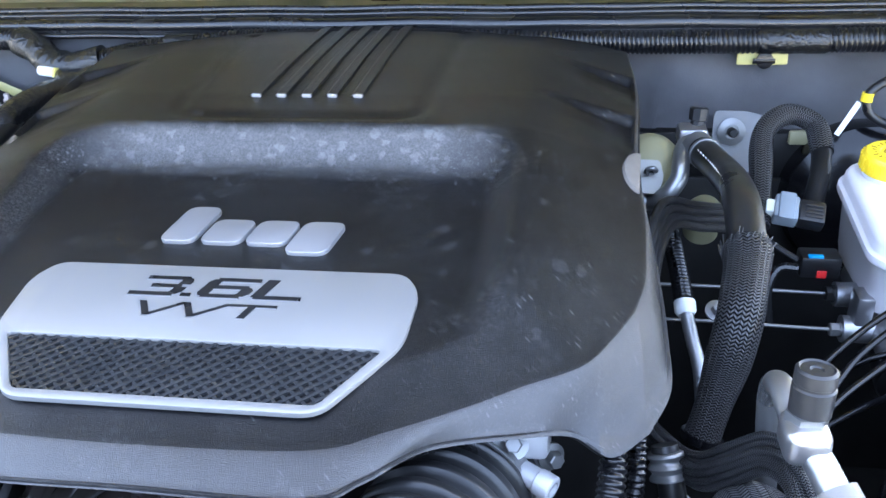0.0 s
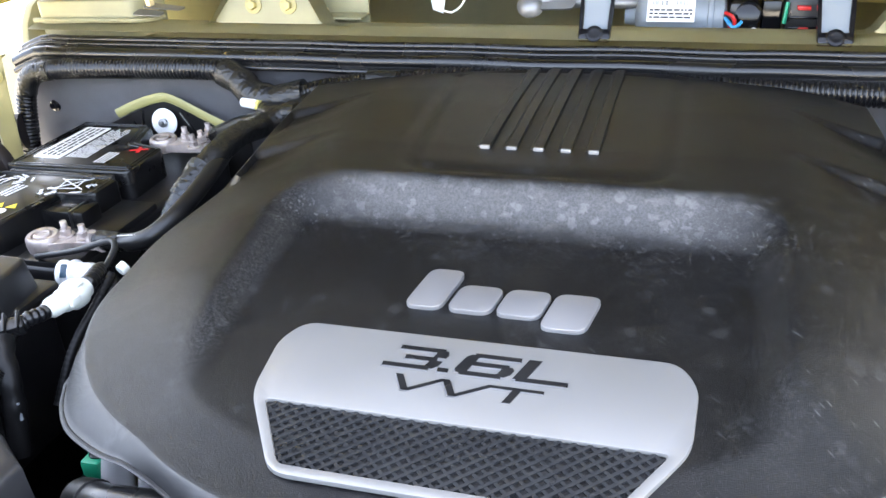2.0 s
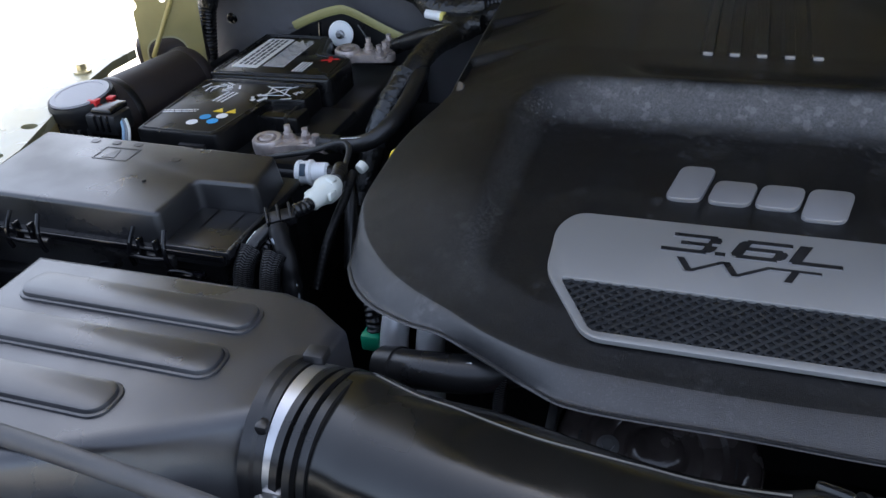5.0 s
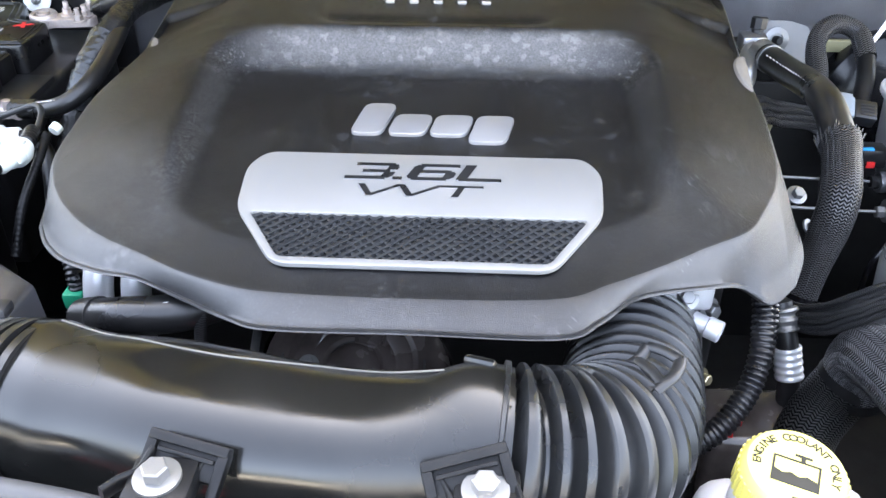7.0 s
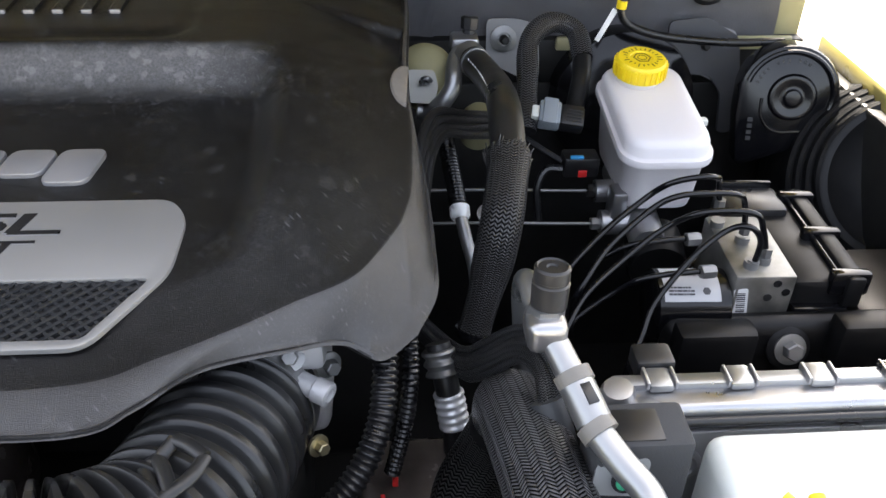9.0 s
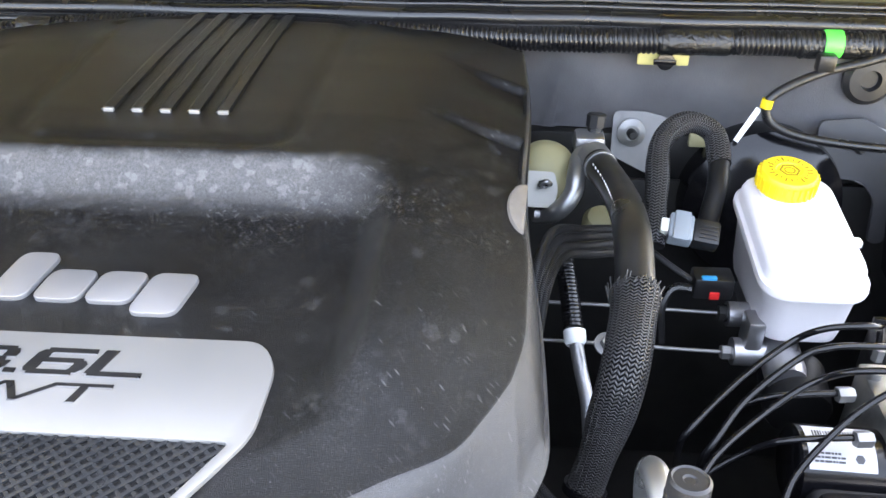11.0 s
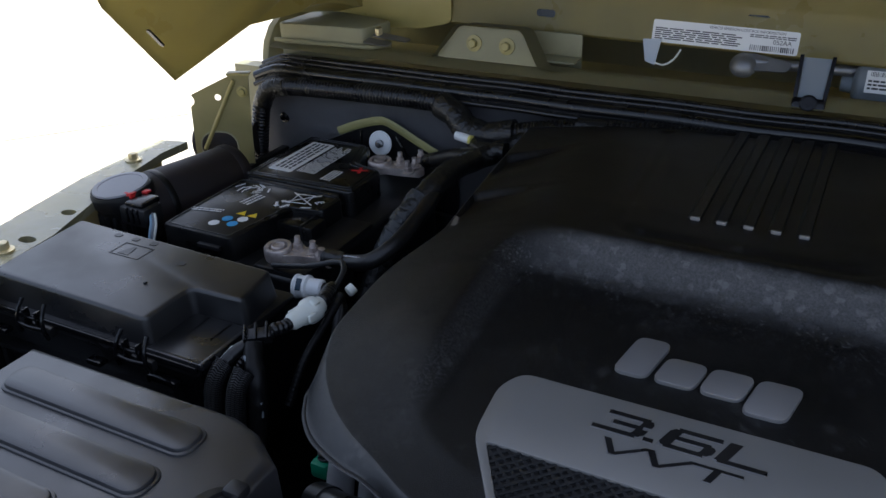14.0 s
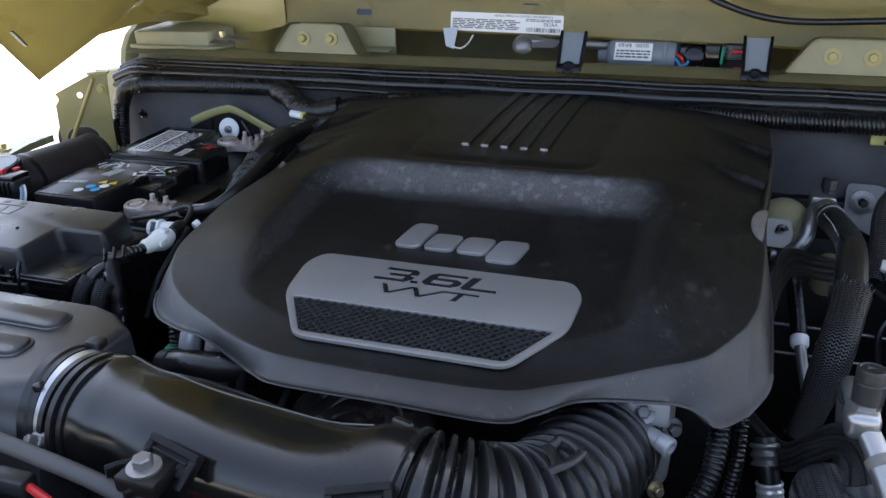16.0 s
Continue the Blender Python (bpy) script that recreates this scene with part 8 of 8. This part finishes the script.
    for px, pz in ((0.010, 0.014), (0.026, 0.020), (0.016, 0.030)):
        part("hole", turned([(0.004, 0), (0.004, 0.0006), (0, 0.0006)], rot @ Vector((px, -0.0502, pz)), rot.to_3x3() @ Vector((0, -1, 0)), 14), LETTER, h)
    lb = part("block_label", slab(bmesh.new(), rounded(0.013, 0.044, 0.002), 0.0005, frame_at(rot @ Vector((-0.0135, -0.0506, 0.002)), (1, -0.14, 0.15), (-0.14, -1, 0))), PAPER, h, "white barcode label")
    part("barcode", barcode(bmesh.new(), frame_at(rot @ Vector((-0.0135, -0.0509, 0.002)), (-0.15, 0, 1), (-0.14, -1, 0)), 0.038, 0.008, 0, 0, 9, 16), INK, lb)
    part("motor", turned([(0, 0), (0.030, 0.0), (0.034, 0.003), (0.034, 0.070), (0, 0.07)], rot @ Vector((-0.095, -0.030, -0.008)), rot.to_3x3() @ Vector((1, 0, 0)), 44), BLACKG, h, "glossy black pump motor")
    bm = bmesh.new()
    rr = 0.0343
    for k in range(8):
        q0, q1 = radians(-22 + 9 * k), radians(-22 + 9 * (k + 1))
        vs = [rot @ Vector((xx, -0.030 - rr * math.sin(q), -0.008 + rr * math.cos(q))) for xx, q in ((-0.088, q0), (-0.035, q0), (-0.035, q1), (-0.088, q1))]
        bm.faces.new([bm.verts.new(v) for v in vs])
    bmesh.ops.remove_doubles(bm, verts=bm.verts, dist=1e-5)
    ml = part("motor_label", bm, mat("grey_white_label", (0.45, 0.45, 0.46), 0.4, grain=0.0), h, "white printed label")
    mm = frame_at(rot @ Vector((-0.062, -0.030 - 0.0347 * math.sin(radians(-2)), -0.008 + 0.0347 * math.cos(radians(-2)))), rot.to_3x3() @ Vector((1, 0, 0)), (0, 0.03, 1))
    part("barcode", barcode(bmesh.new(), mm, 0.040, 0.009, 0, 0, 12, 18), INK, ml)
    m3 = frame_at(rot @ Vector((-0.062, -0.030 - 0.0347 * math.sin(radians(33)), -0.008 + 0.0347 * math.cos(radians(33)))), rot.to_3x3() @ Vector((1, 0, 0)), (0, -0.54, 0.84))
    part("print", bars(bmesh.new(), m3 @ Matrix.Translation((-0.008, 0, 0.0002)), 0.028, 0.010, 3, 31, 0.5), INK, ml)
    part("symbol", slab(bmesh.new(), [(0.014 + 0.004 * math.cos(q), 0.000 + 0.004 * math.sin(q)) for q in [2 * math.pi * k / 6 for k in range(6)]], 0.0002, m3), INK, ml)
    part("control_box", boxed((0.037, -0.042, -0.055), (0.098, 0.110, 0.026), 0.006, m=rot), DULLB, h)
    part("control_box_lid", boxed((0.084, -0.050, 0.000), (0.102, 0.116, 0.034), 0.004, m=rot), DULLB, h)
    part("seal_rim", boxed((0.078, -0.046, 0.018), (0.083, 0.112, 0.031), 0.002, m=rot), BLACKG, h)
    for k in (-0.046, 0.026, 0.096):
        part("control_box_clip", boxed((0.070, k, 0.012), (0.108, k + 0.012, 0.037), 0.003, m=rot), BLACKG, h)
    part("plug", boxed((0.006, 0.072, -0.02), (0.072, 0.120, 0.034), 0.005, m=rot), BLACK, h)
    part("plug_lever", boxed((0.010, 0.118, 0.016), (0.068, 0.124, 0.040), 0.002, m=rot), BLACKG, h)
    for k in range(3):
        part("side_fin", boxed((0.038, -0.052, -0.004 - 0.02 * k), (0.090, -0.042, 0.002 - 0.02 * k), 0.002, m=rot), BLACKG, h)
    # four bent hydraulic lines
    lines = [[(0.452, 0.176, 0.800), (0.447, 0.165, 0.848), (0.4531, 0.1643, 0.870), (0.495, 0.199, 0.893), (0.5392, 0.228, 0.911), (0.5605, 0.2216, 0.9327), (0.5889, 0.2150, 0.9430), (0.6046, 0.2200, 0.9380), (0.6118, 0.2320, 0.9285), (0.6180, 0.2320, 0.8990)],
             [(0.466, 0.158, 0.800), (0.461, 0.147, 0.850), (0.468, 0.147, 0.8722), (0.495, 0.175, 0.893), (0.5376, 0.2000, 0.9170), (0.5600, 0.2000, 0.9310), (0.5903, 0.2028, 0.9320), (0.6203, 0.2062, 0.9280), (0.6310, 0.2083, 0.9169), (0.6351, 0.2028, 0.8900)],
             [(0.442, 0.122, 0.790), (0.438, 0.108, 0.828), (0.448, 0.1125, 0.848), (0.4700, 0.1400, 0.8660), (0.5150, 0.1750, 0.8830), (0.5500, 0.1870, 0.9050), (0.5780, 0.1750, 0.9290), (0.6218, 0.1690, 0.9310), (0.6350, 0.1680, 0.9120), (0.6440, 0.1685, 0.8850)],
             [(0.505, 0.098, 0.770), (0.503, 0.092, 0.820), (0.515, 0.105, 0.842), (0.530, 0.128, 0.862), (0.5665, 0.153, 0.894), (0.6000, 0.168, 0.9130), (0.6170, 0.160, 0.9220), (0.6300, 0.160, 0.9080), (0.6310, 0.160, 0.8900), (0.6300, 0.162, 0.8760)]]
    for p in lines:
        l = thing("hydraulic_line", p[0], "black coated bent hydraulic brake line", "pipe", "hydraulic lines")
        part("line", tube(p, 0.0029, 12, 0.004), BLACKG, l)
        part("fitting", turned([(0.0055, 0), (0.0055, 0.012), (0, 0.012)], Vector(p[-1]) + Vector((0, 0, -0.004)), (0, 0, 1), 6), STEEL, l)
    for p in ([(0.4184, 0.1149, 0.7905), (0.4578, 0.1464, 0.8225), (0.500, 0.160, 0.850), (0.5280, 0.1515, 0.8740), (0.5880, 0.1520, 0.8810)], [(0.4994, 0.1954, 0.8682), (0.5201, 0.1925, 0.8820), (0.5502, 0.1935, 0.8860), (0.5880, 0.1990, 0.8850)]):
        l = thing("hydraulic_line", p[0], "black coated hydraulic line entering the block's side", "pipe", "hydraulic lines")
        part("line", tube(p, 0.0029, 12, 0.004), BLACKG, l)
        part("fitting", turned([(0.0066, 0), (0.0070, 0.001), (0.0070, 0.012), (0.0055, 0.014), (0, 0.014)], Vector(p[-1]) - Vector((0.012, 0.003, 0)), (1, 0.1, 0), 6), STEEL, l)

    b = thing("booster_cover", (0.79, 0.50, 0.80), "glossy black stamped cover with moulded marks", "cover")
    ax = Vector((-0.25, -0.93, 0.22)).normalized()
    m = frame_at((0.792, 0.482, 0.902), (1, 0, 0), ax)
    R = 0.060
    shape = [(R * math.cos(radians(q)), R * math.sin(radians(q))) for q in range(-35, 181, 12)] + [(-R - 0.001, -0.03), (-R + 0.004, -0.088), (-R + 0.012, -0.094), (0.012, -0.072)]
    part("shell", slab(bmesh.new(), shape, 0.045, m, bevel=0.006), BLACKG, b)
    inner = [(0.86 * R * math.cos(radians(q)), 0.86 * R * math.sin(radians(q))) for q in range(-20, 171, 8)]
    part("rim", tube([m @ Vector((px, py, 0.0015)) for px, py in inner], 0.0034, 8, 0.004), BLACKG, b)
    part("boss", turned([(0.030, -0.001), (0.027, 0.004), (0.022, 0.005), (0.016, 0.002), (0.011, 0.003), (0.009, 0.006), (0, 0.007)], m @ Vector((0.004, -0.004, 0)), ax, 40), BLACKG, b)
    part("lower_rib", tube([m @ Vector(p) for p in ((-0.032, -0.006, 0.001), (-0.030, -0.028, 0.001), (-0.014, -0.046, 0.001), (0.018, -0.046, 0.001))], 0.0022, 8, 0.004), BLACKG, b)
    mk = bmesh.new()
    for k in range(12):
        if k in (3, 7):
            continue
        box(mk, (0.0395, -0.0014, 0.0002), (0.0435, 0.0014, 0.0010), m=m @ Matrix.Rotation(radians(62 + 9 * k), 4, "Z"))
    part("moulded_marks", mk, GREYC, b)
    for k in range(4):
        part("moulded_bar", boxed((-0.045, -0.036 - 0.008 * k, 0.0002), (-0.039, -0.031 - 0.008 * k, 0.0010), m=m), GREYC, b)
    bk = thing("booster_bracket", (0.70, 0.56, 0.85), "dark pressed bracket arching beside the stud", "bracket")
    arch = [(-0.05, 0.05), (0.0, 0.055), (0.045, 0.03), (0.055, -0.03), (0.05, -0.10), (0.032, -0.10), (0.030, -0.045), (0.012, -0.022), (-0.02, -0.018), (-0.05, -0.03)]
    part("arch", slab(bmesh.new(), round_corners(arch, 0.008), 0.006, frame_at((0.716, 0.585, 0.905), (1, 0, 0), (0, -1, 0.2))), mat("grey_steel_plate", (0.035, 0.036, 0.040), 0.5, grain=0.2, dust=0.3, dust_color=(0.07, 0.07, 0.07)), bk)
    part("rear_shell", turned([(0.096, -0.05), (0.098, -0.02), (0.094, -0.006), (0.082, 0.0), (0.060, 0.010), (0, 0.012)], (0.612, 0.560, 0.853), (0.0, -1, 0.15), 64), BLACKG, bk)


def right_corner():
    o = thing("fender_liner", (0.82, 0.25, 0.75), "black ribbed plastic liner dome beside the brake unit", "liner")
    prof = [(0.150, -0.16), (0.140, -0.10), (0.134, -0.062)]
    for k in range(4):
        r0, z0 = 0.130 - 0.0095 * k, -0.050 + 0.0125 * k
        prof += [(r0, z0), (r0 - 0.0005, z0 + 0.006), (r0 - 0.0045, z0 + 0.0085), (r0 - 0.0070, z0 + 0.0075)]
    prof += [(0.088, -0.004), (0.080, -0.010), (0.05, -0.014), (0, -0.015)]
    part("dome", turned(prof, (0.902, 0.362, 0.845), (-0.30, -0.80, 0.50), 64), DULLB, o, smooth=35)
    part("skirt", boxed((0.770, -0.05, 0.55), (0.88, 0.30, 0.80), 0.012), DULLB, o)
    part("hole", turned([(0.010, 0), (0.010, 0.001), (0, 0.001)], (0.790, 0.245, 0.802), (-0.3, -0.5, 0.9), 20), LETTER, o)
    r = thing("radiator_rail", (0.62, -0.05, 0.9), "bright aluminium radiator tank rail with crimped tabs", "radiator")
    part("tank", boxed((0.446, -0.068, 0.900), (0.86, -0.044, 0.931), 0.005, 3), ALU, r)
    part("lip", boxed((0.440, -0.050, 0.912), (0.86, -0.038, 0.936), 0.003), ALUP, r)
    part("hose_trim", tube([(0.475, -0.071, 0.921), (0.6, -0.071, 0.921), (0.86, -0.071, 0.921)], 0.0036, 10), RUBBER, r)
    part("face", boxed((0.44, -0.074, 0.70), (0.86, -0.066, 0.914), 0.002), ALU, r)
    for k in range(7):
        x = 0.464 + 0.0565 * k
        part("tab", boxed((x, -0.054, 0.931), (x + 0.018, -0.034, 0.9385), 0.003), ALUP, r)
        for dx in (-0.002, 0.0175):
            part("tab_edge", boxed((x + dx, -0.053, 0.934), (x + dx + 0.0025, -0.036, 0.9400), 0.0008), ALU, r)
    part("end_cap", turned([(0.011, -0.02), (0.012, 0.003), (0.010, 0.007), (0.005, 0.008), (0, 0.008)], (0.443, -0.052, 0.930), (-0.1, -0.1, 0.95), 28), ALU, r)
    part("end_cap", turned([(0.012, -0.02), (0.013, 0.002), (0.010, 0.005), (0, 0.006)], (0.460, -0.066, 0.926), (0, -0.1, 0.95), 28), ALU, r)
    part("boss", turned([(0.013, 0), (0.013, 0.004), (0.009, 0.005), (0.007, 0.003), (0, 0.003)], (0.489, -0.0735, 0.885), (0, -1, 0.1), 28), ALU, r)
    b = thing("support_bracket", (0.6, 0.05, 0.75), "black pressed support with a flange bolt behind the radiator", "bracket")
    part("plate", boxed((0.545, 0.122, 0.70), (0.80, 0.150, 0.838), 0.014, 3), DULLB, b)
    part("rib", boxed((0.55, 0.100, 0.78), (0.625, 0.130, 0.845), 0.008), DULLB, b)
    part("rib", boxed((0.70, 0.100, 0.79), (0.86, 0.130, 0.850), 0.008), DULLB, b)
    part("washer", turned([(0.021, 0), (0.021, 0.003), (0.016, 0.006), (0, 0.006)], (0.663, 0.120, 0.812), (0, -0.9, 0.35), 32), DULLB, b)
    bolt("bolt", (0.663, 0.116, 0.814), (0, -0.9, 0.35), 0.009, 0.014, b)
    f = thing("foam_block", (0.44, -0.1, 0.9), "dark grey foam block beside the radiator tank", "foam")
    part("block", boxed((0.412, -0.118, 0.875), (0.474, -0.080, 0.952), 0.004), mat("foam", (0.035, 0.036, 0.038), 0.8, grain=0.4), f)
    part("top_wear", boxed((0.425, -0.114, 0.9515), (0.455, -0.088, 0.9530), 0.0005), LETTER, f)
    part("clip", boxed((0.460, -0.034, 0.925), (0.488, -0.012, 0.941), 0.003), BLACK, f)
    part("bracket", slab(bmesh.new(), round_corners([(-0.018, -0.014), (0.014, -0.012), (0.018, 0.012), (-0.012, 0.020)], 0.004), 0.003, frame_at((0.428, -0.1215, 0.930), (1, -0.2, 0), (-0.1, -0.9, 0.4))), mat("pale_grey_steel", (0.22, 0.225, 0.225), 0.5, grain=0.1), f)
    part("hole", turned([(0.0075, 0), (0.0075, 0.0008), (0, 0.0008)], (0.429, -0.1247, 0.929), (-0.1, -0.9, 0.4), 20), LETTER, f)
    part("green_mark", turned([(0.0042, 0), (0.0042, 0.001), (0, 0.001)], (0.4285, -0.1255, 0.928), (-0.1, -0.9, 0.4), 14), TEAL, f)
    w = thing("washer_tank", (0.56, -0.2, 0.75), "translucent white washer tank with a yellow lid", "tank")
    part("tank", boxed((0.494, -0.330, 0.72), (0.84, -0.080, 0.925), 0.014, 4), TANKW, w)
    part("shoulder", boxed((0.462, -0.340, 0.72), (0.60, -0.125, 0.898), 0.018, 4), TANKW, w)
    lid = part("lid", turned([(0.034, 0), (0.036, 0.004), (0.033, 0.014), (0.02, 0.018), (0, 0.018)], (0.540, -0.186, 0.923), (0, -0.25, 1), 44), YELLOW, w, "yellow snap lid")
    for dx in (-0.008, 0.008):
        part("lid_tab", tube([(0.532 + dx, -0.160, 0.930), (0.530 + dx, -0.154, 0.935), (0.528 + dx * 1.3, -0.148, 0.937)], 0.005, 10), YELLOW, lid)
    part("lid_print", text_mesh("WASHER", 0.013, 0.0002, frame_at((0.535, -0.190, 0.9425), (1, 0, 0), (0, -0.25, 1))), mat("lid_ink", (0.45, 0.28, 0.01), 0.6, grain=0), lid)


def coolant():
    o = thing("coolant_tank", (0.27, -0.19, 0.82), "pale plastic coolant tank with a yellow screw cap", "tank")
    ax = Vector((0.03, -0.12, 1)).normalized()
    org = Vector((0.257, -0.182, 0.905))
    c = part("cap", turned([(0.0325, 0), (0.0345, 0.002), (0.0340, 0.022), (0.0318, 0.0260), (0.0308, 0.0272), (0, 0.0272)], org, ax, 60), PALEY, o, "yellow screw cap with printed warning")
    m = frame_at(org, (1, -0.15, 0), ax) @ Matrix.Rotation(radians(-12), 4, "Z")
    kn = bmesh.new()
    for k in range(40):
        box(kn, (0.0337, -0.0012, 0.001), (0.0352, 0.0012, 0.021), m=m @ Matrix.Rotation(2 * math.pi * k / 40, 4, "Z"))
    part("grip_ribs", kn, PALEY, c)
    # the warning runs round the rim, letter by letter
    ink = bmesh.new()
    word = "ENGINE COOLANT ONLY"
    for k, ch in enumerate(word):
        if ch == " ":
            continue
        a = radians(188 - 196 * k / (len(word) - 1))
        lm = m @ Matrix.Translation((0.0245 * math.cos(a), 0.0245 * math.sin(a), 0.0275)) @ Matrix.Rotation(a - math.pi / 2, 4, "Z")
        t = text_mesh(ch, 0.0078, 0.0002, lm, 0, 0.0001)
        me = bpy.data.meshes.new("tmp")
        t.to_mesh(me)
        t.free()
        ink.from_mesh(me)
        bpy.data.meshes.remove(me)
    part("warning_print", ink, mat("coolant_ink", (0.012, 0.010, 0.004), 0.6, grain=0), c)
    sy = bmesh.new()
    mt = m @ Matrix.Translation((0, -0.003, 0.0276))
    slab(sy, [(-0.015, -0.011), (0.015, -0.011), (0.015, 0.010), (0.005, 0.010), (0.005, 0.013), (0.009, 0.013), (0.009, 0.015), (-0.002, 0.015), (-0.002, 0.013), (0.002, 0.013), (0.002, 0.010), (-0.015, 0.010)], 0.0003, mt,
         [[(-0.0135, -0.001), (-0.008, -0.003), (-0.003, -0.001), (0.002, -0.003), (0.007, -0.001), (0.0135, -0.003), (0.0135, 0.0085), (-0.0135, 0.0085)]])
    slab(sy, rounded(0.009, 0.006, 0.001, 2, 0.004, -0.022), 0.0003, mt, [rounded(0.006, 0.0035, 0.0005, 2, 0.004, -0.022)])
    part("symbol", sy, bpy.data.materials["coolant_ink"], c)
    part("neck", turned([(0.033, -0.05), (0.033, 0.0), (0, 0.0)], org, ax, 44), TANK, o)
    part("body", boxed((0.205, -0.30, 0.74), (0.33, -0.140, 0.885), 0.025, 4), TANK, o)


intake()
air_box()
front_bits()
engine_block()
fuse_box()
battery()
quick_connects()
siren()
firewall_things()
ac_lines()
brakes()
right_corner()
coolant()
